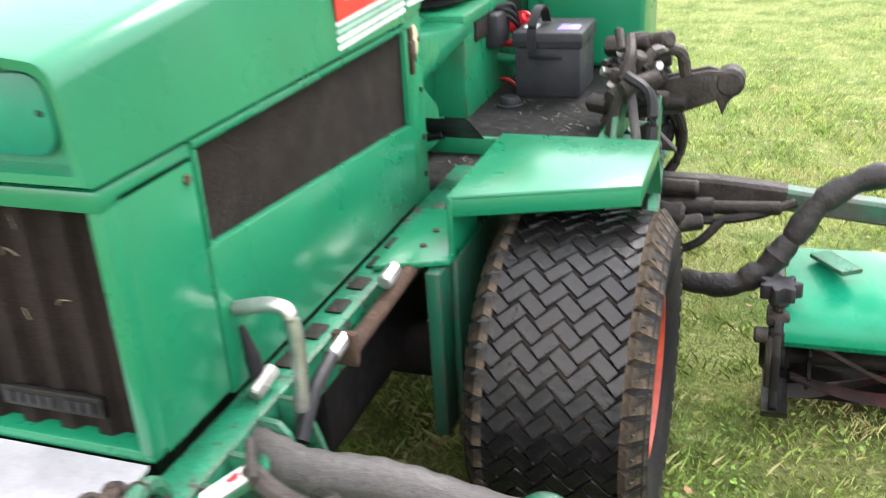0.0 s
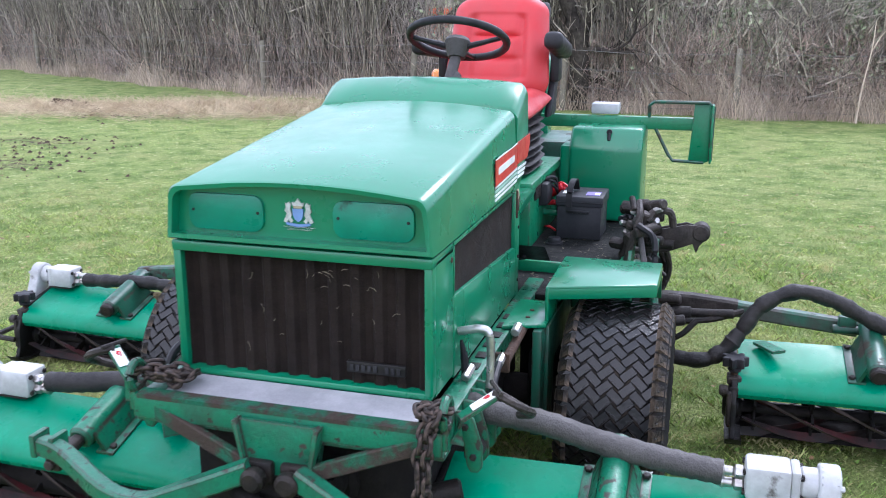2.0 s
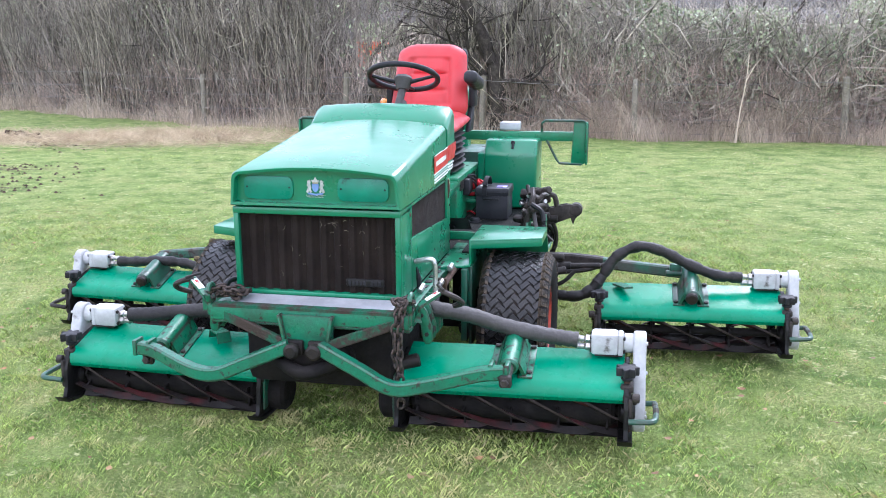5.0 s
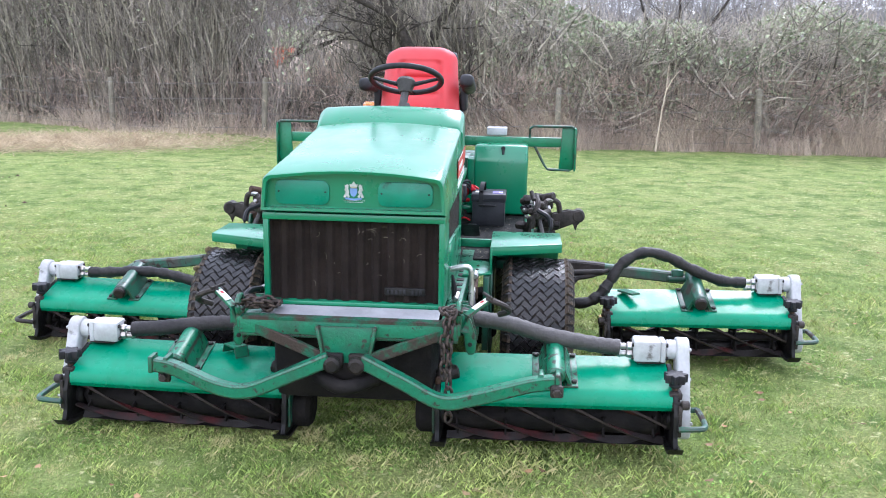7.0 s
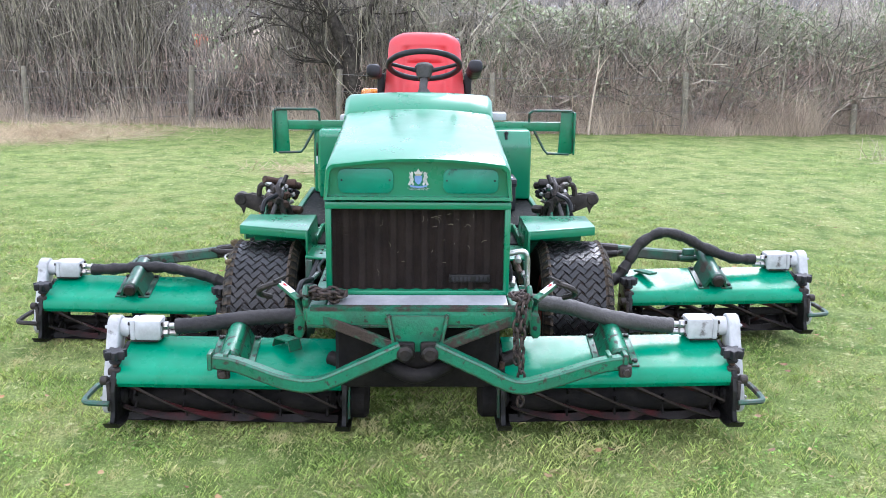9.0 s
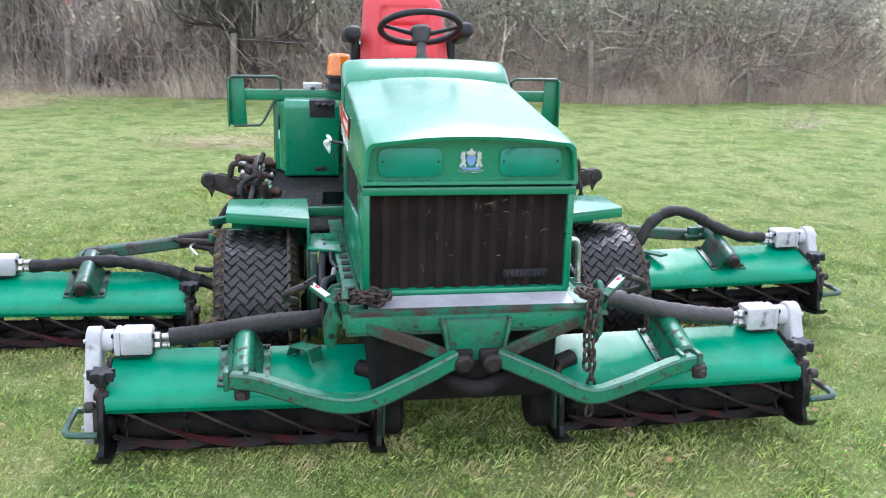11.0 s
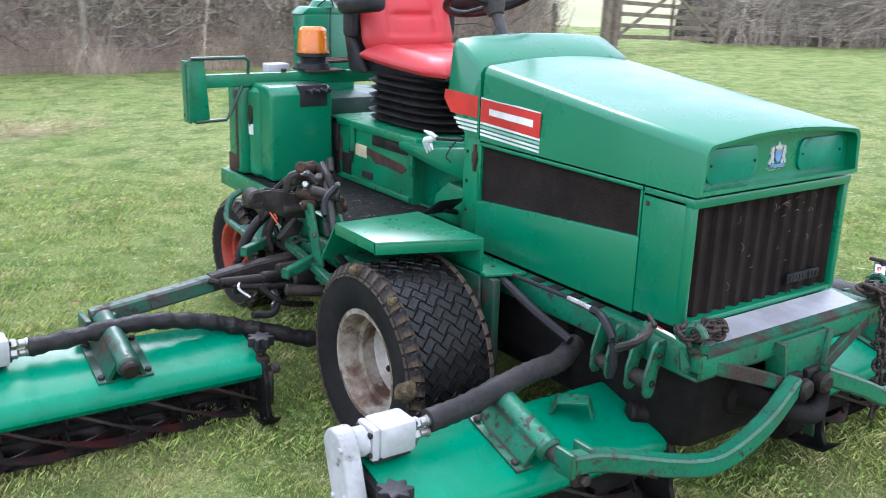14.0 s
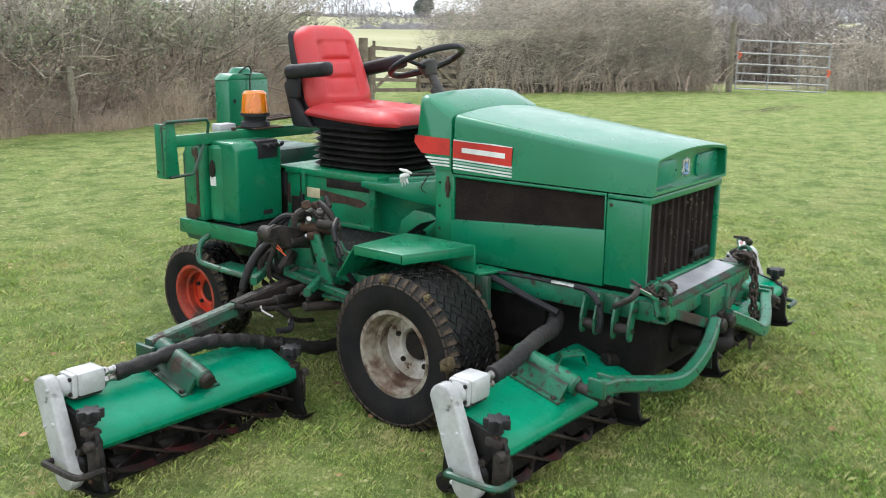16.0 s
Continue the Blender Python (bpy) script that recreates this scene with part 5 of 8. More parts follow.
# foot-step tube and lift gear on each side
for s in (-1, 1):
    bm = bm_new()
    tube(bm, [(s * 0.66, 2.12, 0.56), (s * 0.71, 2.12, 0.53), (s * 0.74, 2.1, 0.46), (s * 0.74, 2.02, 0.44), (s * 0.74, 1.76, 0.43), (s * 0.72, 1.7, 0.43)], 0.014, n=8)
    box(bm, (s * 0.6, 1.74, 0.425), (s * 0.73, 2.04, 0.433), 0.002)
    mpart("step_tube", bm, worn_paint, "bent green step tube below the platform")
    bm = bm_new()
    prism(bm, [(1.22, 0.5), (1.3, 0.5), (1.56, 0.72), (1.5, 0.76), (1.34, 0.66)], "x", s * 0.67, s * 0.684, 0.002)
    prism(bm, [(1.3, 0.5), (1.36, 0.5), (1.44, 0.7), (1.38, 0.7)], "x", s * 0.76, s * 0.772, 0.002)
    box(bm, (s * 0.5, 1.14, 0.5), (s * 0.7, 1.6, 0.545), 0.004)
    bar(bm, [(s * 0.55, 1.75, 0.56), (s * 0.75, 1.6, 0.5), (s * 0.78, 1.2, 0.47)], 0.03, 0.03)
    lift = mpart("lift_tower", bm, worn_paint, "worn green lift linkage brackets")
    lift.location.y = -0.12 if s < 0 else -0.06
    bm = bm_new()
    prism(bm, [(s * 0.7, 0.615), (s * 0.72, 0.7), (s * 0.86, 0.735), (s * 0.93, 0.735), (s * 0.935, 0.69), (s * 0.91, 0.66), (s * 0.9, 0.63), (s * 0.885, 0.665), (s * 0.8, 0.63)], "y", 1.5, 1.512, 0.002)
    prism(bm, [(s * 0.7, 0.615), (s * 0.72, 0.7), (s * 0.86, 0.735), (s * 0.92, 0.72), (s * 0.91, 0.67), (s * 0.8, 0.63)], "y", 1.545, 1.557, 0.002)
    rod(bm, (s * 0.912, 1.495, 0.707), (s * 0.912, 1.565, 0.707), 0.034)
    rod(bm, (s * 0.64, 1.46, 0.61), (s * 0.72, 1.42, 0.79), 0.02)
    tube(bm, [(s * 0.72, 1.42, 0.76), (s * 0.75, 1.45, 0.79), (s * 0.8, 1.47, 0.785), (s * 0.815, 1.48, 0.73)], 0.014, n=8)
    tube(bm, [(s * 0.66, 1.36, 0.6), (s * 0.68, 1.36, 0.7), (s * 0.7, 1.38, 0.78), (s * 0.69, 1.45, 0.82)], 0.014, n=8)
    rod(bm, (s * 0.67, 1.5, 0.66), (s * 0.82, 1.5, 0.66), 0.018)
    rod(bm, (s * 0.69, 1.33, 0.73), (s * 0.76, 1.4, 0.745), 0.018)
    rod(bm, (s * 0.7, 1.5, 0.76), (s * 0.78, 1.5, 0.765), 0.022)
    rod(bm, (s * 0.68, 1.4, 0.8), (s * 0.665, 1.44, 0.84), 0.011)
    rod(bm, (s * 0.45, 1.52, 0.45), (s * 0.86, 1.47, 0.46), 0.018)
    rod(bm, (s * 0.6, 1.3, 0.38), (s * 0.88, 1.36, 0.42), 0.02)
    tube(bm, [(s * 0.7, 1.56, 0.7), (s * 0.78, 1.62, 0.62), (s * 0.8, 1.66, 0.5), (s * 0.74, 1.64, 0.36)], 0.012, n=8)
    tube(bm, [(s * 0.66, 1.6, 0.6), (s * 0.76, 1.7, 0.58), (s * 0.79, 1.72, 0.46), (s * 0.7, 1.66, 0.34)], 0.014, n=8)
    mpart("lift_linkage", bm, dark_steel, "greasy dark lift linkage with hoses", lift, split=True)
    bm = bm_new()
    for k, (x, y, z, w) in enumerate(((0.655, 1.5, 0.79, 0.035), (0.7, 1.52, 0.8, 0.03), (0.74, 1.48, 0.8, 0.026), (0.67, 1.43, 0.74, 0.03), (0.64, 1.55, 0.72, 0.032), (0.7, 1.58, 0.74, 0.028), (0.62, 1.46, 0.66, 0.034), (0.76, 1.42, 0.69, 0.03))):
        box(bm, (-w * 0.9, -w * 0.5, -w * 0.6), (w * 0.9, w * 0.5, w * 0.6), 0.011, Matrix.Translation((s * x, y, z)) @ Matrix.Rotation(radians(25 * k), 4, "Z") @ Matrix.Rotation(radians(17 * k - 40), 4, "X"))
    rod(bm, (s * 0.62, 1.6, 0.76), (s * 0.78, 1.44, 0.82), 0.02)
    rod(bm, (s * 0.66, 1.36, 0.7), (s * 0.76, 1.5, 0.72), 0.022)
    mpart("lift_casting", bm, rust if s < 0 else dark_steel, "worn brown lift castings", lift)
    bm = bm_new()
    for k in range(4):
        tube(bm, [(s * (0.62 + 0.02 * k), 1.52 + 0.02 * k, 0.74), (s * (0.66 + 0.02 * k), 1.6 + 0.02 * k, 0.73), (s * (0.72 + 0.015 * k), 1.66 + 0.03 * k, 0.62), (s * (0.7 + 0.02 * k), 1.64 + 0.03 * k, 0.5), (s * (0.6 + 0.02 * k), 1.6, 0.4)], 0.011 + 0.002 * (k % 2), n=7)
    tube(bm, [(s * 0.7, 1.34, 0.76), (s * 0.76, 1.3, 0.72), (s * 0.76, 1.26, 0.6), (s * 0.7, 1.24, 0.5)], 0.012, n=7)
    mpart("lift_hose", bm, plastic, "black hose looped round the lift tower", lift, split=True)
    bm = bm_new()
    rod(bm, (s * 0.735, 1.28, 0.62), (s * 0.7, 1.38, 0.74), 0.011)
    rod(bm, (s * 0.705, 1.36, 0.71), (s * 0.69, 1.41, 0.77), 0.019)
    rod(bm, (s * 0.6, 1.62, 0.53), (s * 0.76, 1.56, 0.51), 0.009)
    bolt(bm, (s * 0.77, 1.35, 0.6), (s, 0, 0), 0.011, 0.01)
    mpart("ram_rod", bm, hose_grey, "grey ram rod", lift, split=True)
    bm = bm_new()
    for k in range(9):
        a = 2.4 * k
        bolt(bm, (s * (0.7 + 0.05 * math.cos(a)), 1.46 + 0.07 * math.sin(a * 1.3), 0.68 + 0.014 * k), (s * math.cos(a), math.sin(a) - 0.6, 0.4), 0.009 + 0.002 * (k % 3), 0.03)
    mpart("lift_bolt", bm, bare_steel, "worn steel bolt", lift, split=True)
bm = bm_new()
tube(bm, [(-0.64, 1.56, 0.62), (-0.7, 1.58, 0.622), (-0.78, 1.6, 0.594), (-0.86, 1.6, 0.515), (-0.907, 1.6, 0.4), (-0.9, 1.62, 0.3)], 0.019, n=10)
mpart("lift_hose", bm, hose_mat, "thick black hose arching from the lift tower")
bm = bm_new()
bar(bm, [(-0.71, 1.68, 0.505), (-0.69, 1.2, 0.5)], 0.032, 0.04)
bar(bm, [(-0.92, 1.5, 0.49), (-0.64, 1.67, 0.5)], 0.03, 0.034)
bar(bm, [(-0.9, 1.2, 0.49), (-0.69, 1.31, 0.505)], 0.03, 0.034)
box(bm, (-0.76, 1.12, 0.43), (-0.6, 1.26, 0.445), 0.003)
mpart("lift_frame", bm, worn_paint, "worn green angle-iron frame round the lift arm", split=True)
bm = bm_new()
tube(bm, [(-0.82 + 0.0045 * k + 0.0 * k, 1.4 + 0.02 * math.cos(1.1 * k), 0.425 - 0.0022 * k + 0.02 * math.sin(1.1 * k)) for k in range(30)], 0.0035, n=5, smooth=False)
mpart("spring", bm, dark_steel, "greasy coil spring on the lift arm")
bm = bm_new()
prism(bm, [(1.36, 0.5), (1.5, 0.5), (1.56, 0.66), (1.5, 0.73), (1.4, 0.7)], "x", -0.7, -0.688, 0.002)
mpart("lift_plate", bm, worn_paint, "worn green plate of the lift tower")
bm = bm_new()
for k in range(3):
    tube(bm, [(-0.79, 1.5, 0.69), (-0.8 - 0.014 * k, 1.48 + 0.02 * k, 0.665), (-0.81 - 0.008 * k, 1.46 - 0.03 * k, 0.63 - 0.015 * k)], 0.003, n=5)
mpart("twine", bm, orange_cord, "scrap of orange twine")


# ---- cutting units ----
def cutting_unit(place, s, tilt_deg, yaw, rear):
    """Built with its motor end along +x; s = -1 turns it over to the other side."""
    mir = s < 0
    m = Matrix.Translation(place) @ Matrix.Rotation(radians(yaw), 4, "Z") @ Matrix.Rotation(radians(tilt_deg), 4, "Y")

    def piece(name, bm, mat, parent, label="", **kw):
        ob = part(name, bm, mat, parent, label, mirror=mir, **kw)
        if parent is mower:
            ob.matrix_local = m
        return ob

    L = 0.43
    bm = bm_new()
    prism(bm, [(0.012, 0.21), (0.0, 0.212), (-0.013, 0.23), (-0.012, 0.25), (0.0, 0.268), (0.03, 0.284), (0.235, 0.342), (0.25, 0.335), (0.245, 0.325), (0.232, 0.33),
               (0.03, 0.274), (0.006, 0.26), (-0.003, 0.248), (-0.004, 0.232)], "x", -L, L, 0.0)
    deck = piece("cutting_unit", bm, deck_paint, mower, "reel cutting unit with a glossy green deck, silver motor and red-edged blades")
    # end plates with skids
    for e in (-1, 1):
        bm = bm_new()
        x0, x1 = e * (L + 0.002), e * (L + 0.02)
        prism(bm, [(-0.02, 0.075), (-0.045, 0.07), (-0.05, 0.085), (-0.035, 0.12), (-0.03, 0.2), (-0.005, 0.272), (0.03, 0.29), (0.2, 0.33), (0.23, 0.2), (0.24, 0.08), (0.2, 0.06), (0.06, 0.062)],
              "x", x0, x1, 0.003)
        prism(bm, [(-0.09, 0.1), (-0.06, 0.068), (0.0, 0.058), (0.2, 0.05), (0.2, 0.06), (0.0, 0.07), (-0.05, 0.08)], "x", e * (L - 0.02), e * (L + 0.035), 0.002)
        rod(bm, (e * (L - 0.02), 0.085, 0.15), (e * (L + 0.045), 0.085, 0.15), 0.045)
        box(bm, (e * (L - 0.005), -0.015, 0.215), (e * (L + 0.03), 0.04, 0.255), 0.008)
        piece("end_plate", bm, black_paint, deck, "dark end plate with a curved skid")
        bm = bm_new()
        for y, z in ((0.03, 0.1), (0.14, 0.1), (0.17, 0.22), (0.02, 0.235)):
            bolt(bm, (e * (L + 0.02), y, z), (e, 0, 0), 0.011, 0.009)
        rod(bm, (e * (L + 0.012), 0.03, 0.25), (e * (L + 0.012), 0.03, 0.31), 0.011, n=8)
        piece("bolt", bm, rust, deck, split=True)
        if e > 0 or rear:
            bm = bm_new()
            box(bm, (e * (L - 0.012), 0.0, 0.255), (e * (L + 0.036), 0.062, 0.283), 0.007)
            rod(bm, (e * (L + 0.03), -0.008, 0.24), (e * (L + 0.06), -0.008, 0.24), 0.018)
            rod(bm, (e * (L + 0.012), 0.06, 0.2), (e * (L + 0.05), 0.06, 0.2), 0.014)
            box(bm, (e * (L + 0.018), -0.03, 0.12), (e * (L + 0.034), 0.03, 0.24), 0.006)
            piece("height_bracket", bm, dark_steel, deck, "dark rusty adjuster bracket")
            bm = bm_new()
            c = (e * (L + 0.012), 0.03, 0.0)
            spin(bm, [(0.0001, 0.295), (0.02, 0.297), (0.024, 0.305), (0.016, 0.315), (0.018, 0.325), (0.0001, 0.326)], c, "z", 14)
            star = [(0.0375 + 0.0085 * math.cos(7 * a), a) for a in [2 * math.pi * k / 42 for k in range(42)]]
            prism(bm, [(c[0] + r * math.cos(a), c[1] + r * math.sin(a)) for r, a in star], "z", 0.317, 0.35, 0.003)
            piece("height_knob", bm, plastic, deck, "black star-shaped height knob")
    # reel: helical blades on discs
    RR, cy, cz, n = 0.098, 0.085, 0.148, 6
    for k in range(n):
        bm = bm_new()
        prev = None
        for i in range(31):
            x = -L + 0.02 + (2 * L - 0.04) * i / 30
            a = 2 * math.pi * k / n + (-1.3 if mir else 1.3) * math.pi * i / 30
            def at(r, da, dx=0.0):
                return bm.verts.new((x + dx, cy + r * math.cos(a + da), cz + r * math.sin(a + da)))
            ring = [at(RR, 0.0), at(RR * 0.97, 0.1), at(RR * 0.7, 0.16), at(RR * 0.7, 0.09)]
            if prev:
                for j in range(4):
                    f = bm.faces.new((prev[j], prev[(j + 1) % 4], ring[(j + 1) % 4], ring[j]))
                    f.material_index = 1 if j == 0 else 0
            else:
                bm.faces.new(ring)
            prev = ring
        bm.faces.new(prev[::-1])
        bmesh.ops.recalc_face_normals(bm, faces=bm.faces)
        piece("reel_blade", bm, red_reel, deck, "worn red helical blade", mats=(blade_edge,))
    bm = bm_new()
    rod(bm, (-L, cy, cz), (L, cy, cz), 0.02)
    if not rear:
        # added drum: darkens the reel and hides its far blades
        rod(bm, (-L + 0.03, cy + 0.02, cz), (L - 0.03, cy + 0.02, cz), 0.066, n=20)
    for k in range(5):
        x = -L + 0.06 + (2 * L - 0.12) * k / 4
        for q in range(6):
            a = 2 * math.pi * q / 6 + 0.12 + (-1.3 if mir else 1.3) * math.pi * (x + L) / (2 * L)
            bar(bm, [(x, cy, cz), (x, cy + RR * 0.8 * math.cos(a), cz + RR * 0.8 * math.sin(a))], 0.008, 0.03)
    piece("reel_shaft", bm, shade_grime, deck, "dark reel shaft with spider discs")
    # bed knife, rear roller, back bars
    bm = bm_new()
    prism(bm, [(0.06, 0.05), (0.085, 0.045), (0.2, 0.07), (0.21, 0.09), (0.19, 0.09), (0.1, 0.06)], "x", -L, L, 0.002)
    rod(bm, (-L, 0.25, 0.05), (L, 0.25, 0.05), 0.036)
    if not rear:
        for z in (0.185, 0.255):
            box(bm, (-L, 0.2, z), (L, 0.212, z + 0.028), 0.003)
    for k in range(5):
        x = -L + 0.03 + (2 * L - 0.08) * k / 4
        box(bm, (x, 0.2, 0.08), (x + 0.04, 0.214, 0.33), 0.003)
    # closing plates added behind the reel so less light comes through
    top = 0.1 if rear else 0.185
    prism(bm, [(0.2, 0.05), (0.22, 0.05), (0.23, top), (0.215, top)], "x", -L, L)
    if not rear:
        prism(bm, [(0.215, 0.1), (0.235, 0.1), (0.245, 0.325), (0.235, 0.325)], "x", -L, L)
    piece("bed_knife", bm, shade_grime, deck, "black bed knife, roller and back bars")
    if rear:
        bm = bm_new()
        for z in (0.1, 0.25):
            box(bm, (-L, 0.196, z), (L, 0.21, z + 0.022), 0.003)
        piece("back_bar", bm, red_reel, deck, "worn red crossbar", split=True)
    # motor and belt case at the outer end
    bm = bm_new()
    box(bm, (0.3, 0.155, 0.345), (0.405, 0.245, 0.43), 0.012)
    box(bm, (0.402, 0.16, 0.342), (0.425, 0.24, 0.428), 0.008)
    rod(bm, (0.42, 0.2, 0.387), (0.475, 0.2, 0.387), 0.038)
    motor = piece("hydraulic_motor", bm, silver, deck, "silver painted hydraulic motor")
    bm = bm_new()
    for y in (0.17, 0.23):
        for z in (0.36, 0.412):
            bolt(bm, (0.425, y, z), (1, 0, 0), 0.008, 0.007)
            bolt(bm, (0.3, y, z), (-1, 0, 0), 0.008, 0.005)
    box(bm, (0.315, 0.16, 0.34), (0.42, 0.24, 0.346), 0.001)
    piece("bolt", bm, greasy, deck, split=True)
    bm = bm_new()
    poly = []
    for (yc, zc, r, a0, a1) in ((0.2, 0.387, 0.05, 0, 180), (0.1, 0.12, 0.055, 180, 360)):
        poly += [(yc + r * math.cos(radians(a0 + (a1 - a0) * k / 10)), zc + r * math.sin(radians(a0 + (a1 - a0) * k / 10))) for k in range(11)]
    prism(bm, poly, "x", 0.462, 0.512, 0.009, seg=3)
    for y, z in ((0.16, 0.4), (0.135, 0.29), (0.19, 0.27), (0.15, 0.12), (0.06, 0.14)):
        bolt(bm, (0.512, y, z), (1, 0, 0), 0.007, 0.006)
    piece("belt_case", bm, silver, deck, "silver drive case on the end of the unit")
    bm = bm_new()
    tube(bm, [(0.45, -0.045, 0.16), (0.515, -0.05, 0.165), (0.538, -0.045, 0.167), (0.55, -0.01, 0.167), (0.55, 0.12, 0.165), (0.538, 0.15, 0.16), (0.46, 0.16, 0.15)], 0.0115, n=8, per=3)
    piece("guard_loop", bm, dark_steel if rear and mir else shadow_green, deck, "rod guard round the drive case")
    bm = bm_new()
    for z in (0.37, 0.4):
        rod(bm, (0.3, 0.19, z), (0.275, 0.19, z), 0.017, n=6)
        rod(bm, (0.275, 0.19, z), (0.24, 0.19, z), 0.012, n=10)
        rod(bm, (0.255, 0.19, z), (0.245, 0.19, z), 0.015, n=10)
    piece("hose_fitting", bm, bare_steel, deck, "bright hydraulic fittings")
    # saddle on the deck
    bm = bm_new()
    slope = 0.058 / 0.205
    def on_deck(y, lift=0.0):
        return 0.284 + slope * (y - 0.03) + lift
    y0, y1 = (-0.005, 0.26) if not rear else (0.0, 0.27)
    rod(bm, (0, y0, on_deck(y0, 0.06)), (0, y1, on_deck(y1, 0.06)), 0.036, n=18)
    for e in (-1, 1):
        prism(bm, [(y0 + 0.03, on_deck(y0 + 0.03)), (y0 + 0.03, on_deck(y0 + 0.03, 0.008)), (0.235, on_deck(0.235, 0.008)), (0.235, on_deck(0.235))], "x", e * 0.03, e * 0.085, 0.001)
        prism(bm, [(e * 0.062, on_deck(0.1, 0.006)), (e * 0.036, on_deck(0.1, 0.068)), (e * 0.03, on_deck(0.1, 0.05)), (e * 0.05, on_deck(0.1, 0.002))], "y", 0.03, 0.23, 0.0,
              m=Matrix.Translation((0, 0.1, on_deck(0.1))) @ Matrix.Rotation(math.atan(slope), 4, "X") @ Matrix.Translation((0, -0.1, -on_deck(0.1))))
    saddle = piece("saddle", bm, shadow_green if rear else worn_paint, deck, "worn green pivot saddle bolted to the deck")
    bm = bm_new()
    for e in (-1, 1):
        for y in (0.05, 0.215):
            bolt(bm, (e * 0.072, y, on_deck(y, 0.008)), (0, -slope, 1), 0.011, 0.009)
    if rear:
        rod(bm, (0, -0.02, on_deck(-0.02, 0.06)), (0, 0.01, on_deck(0.01, 0.06)), 0.03)
        rod(bm, (0, 0.26, on_deck(0.26, 0.06)), (0, 0.315, on_deck(0.3, 0.06)), 0.022)
    else:
        rod(bm, (0, -0.1, on_deck(-0.09, 0.07)), (0, 0.0, on_deck(0.0, 0.06)), 0.02)
        box(bm, (-0.024, -0.12, on_deck(-0.1, 0.046)), (0.024, -0.094, on_deck(-0.1, 0.094)), 0.01)
        bolt(bm, (0, -0.125, on_deck(-0.1, 0.07)), (0, -1, 0), 0.016, 0.012)
    piece("pivot_pin", bm, greasy if rear else dark_steel, deck, "worn pivot pin", split=True)
    # lifting eye on the inner part of the deck
    bm = bm_new()
    if rear:
        bar(bm, [(-0.36, 0.2, 0.345), (-0.3, 0.1, 0.35)], 0.05, 0.01)
    else:
        bar(bm, [(-0.16, 0.18, 0.335), (-0.17, 0.17, 0.37), (-0.23, 0.11, 0.375), (-0.24, 0.1, 0.335)], 0.06, 0.008)
    if rear != mir:
        piece("deck_bracket", bm, worn_paint, deck, "small folded green bracket")
    else:
        bm.free()
    if not rear:
        bm = bm_new()
        rod(bm, (-L - 0.02, 0.06, 0.3), (-L + 0.06, 0.09, 0.315), 0.03)
        piece("grease_cap", bm, greasy, deck)
        bm = bm_new()
        spin(bm, [(0.0001, -L - 0.1), (0.07, -L - 0.1), (0.085, -L - 0.085), (0.085, -L - 0.03), (0.0001, -L - 0.03)], (0, 0.1, 0.15), "x", 20)
        piece("counterweight", bm, shade_grime, deck, "black counterweight drum on the inner end")
        bm = bm_new()
        prism(bm, [(-0.015, 0.1), (0.02, 0.1), (0.075, 0.29), (0.03, 0.28), (-0.01, 0.24)], "x", -L - 0.032, -L - 0.022, 0.002)
        piece("end_bracket", bm, shadow_green, deck, "dull green bracket on the inner end")
    return deck


cutting_unit((-0.725, 0.05, -0.012), -1, 1.0, 0, False)
cutting_unit((0.768, -0.02, 0.022), 1, -1.0, 0, False)
cutting_unit((-1.445, 1.165, -0.05), -1, 1.2, 0, True)
cutting_unit((1.505, 1.11, 0.02), 1, -1.2, 0, True)

# lift arms
for s, dy, dz in ((-1, 0.025, 0.0), (1, 0.005, 0.012)):
    bm = bm_new()
    bar(bm, [(s * 0.75, -0.11 + dy * 2, 0.352 + dz), (s * 0.66, -0.135 + dy * 2, 0.347 + dz), (s * 0.47, -0.2 + dy, 0.316 + dz), (s * 0.35, -0.22 + dy, 0.316), (s * 0.22, -0.205, 0.375), (s * 0.06, -0.175, 0.442)],
        0.045, 0.052, smooth=True, per=4)
    mpart("front_lift_arm", bm, worn_paint, "curved green lift arm with rubbed paint")
    bm = bm_new()
    for k in (-1, 1):
        box(bm, (s * 0.735 + k * 0.03 - 0.009, -0.135 + 2 * dy, 0.322 + dz), (s * 0.735 + k * 0.03 + 0.009, -0.07 + 2 * dy, 0.388 + dz), 0.005)
    mpart("arm_clamp", bm, worn_paint, "worn clamp at the end of the arm", split=True)
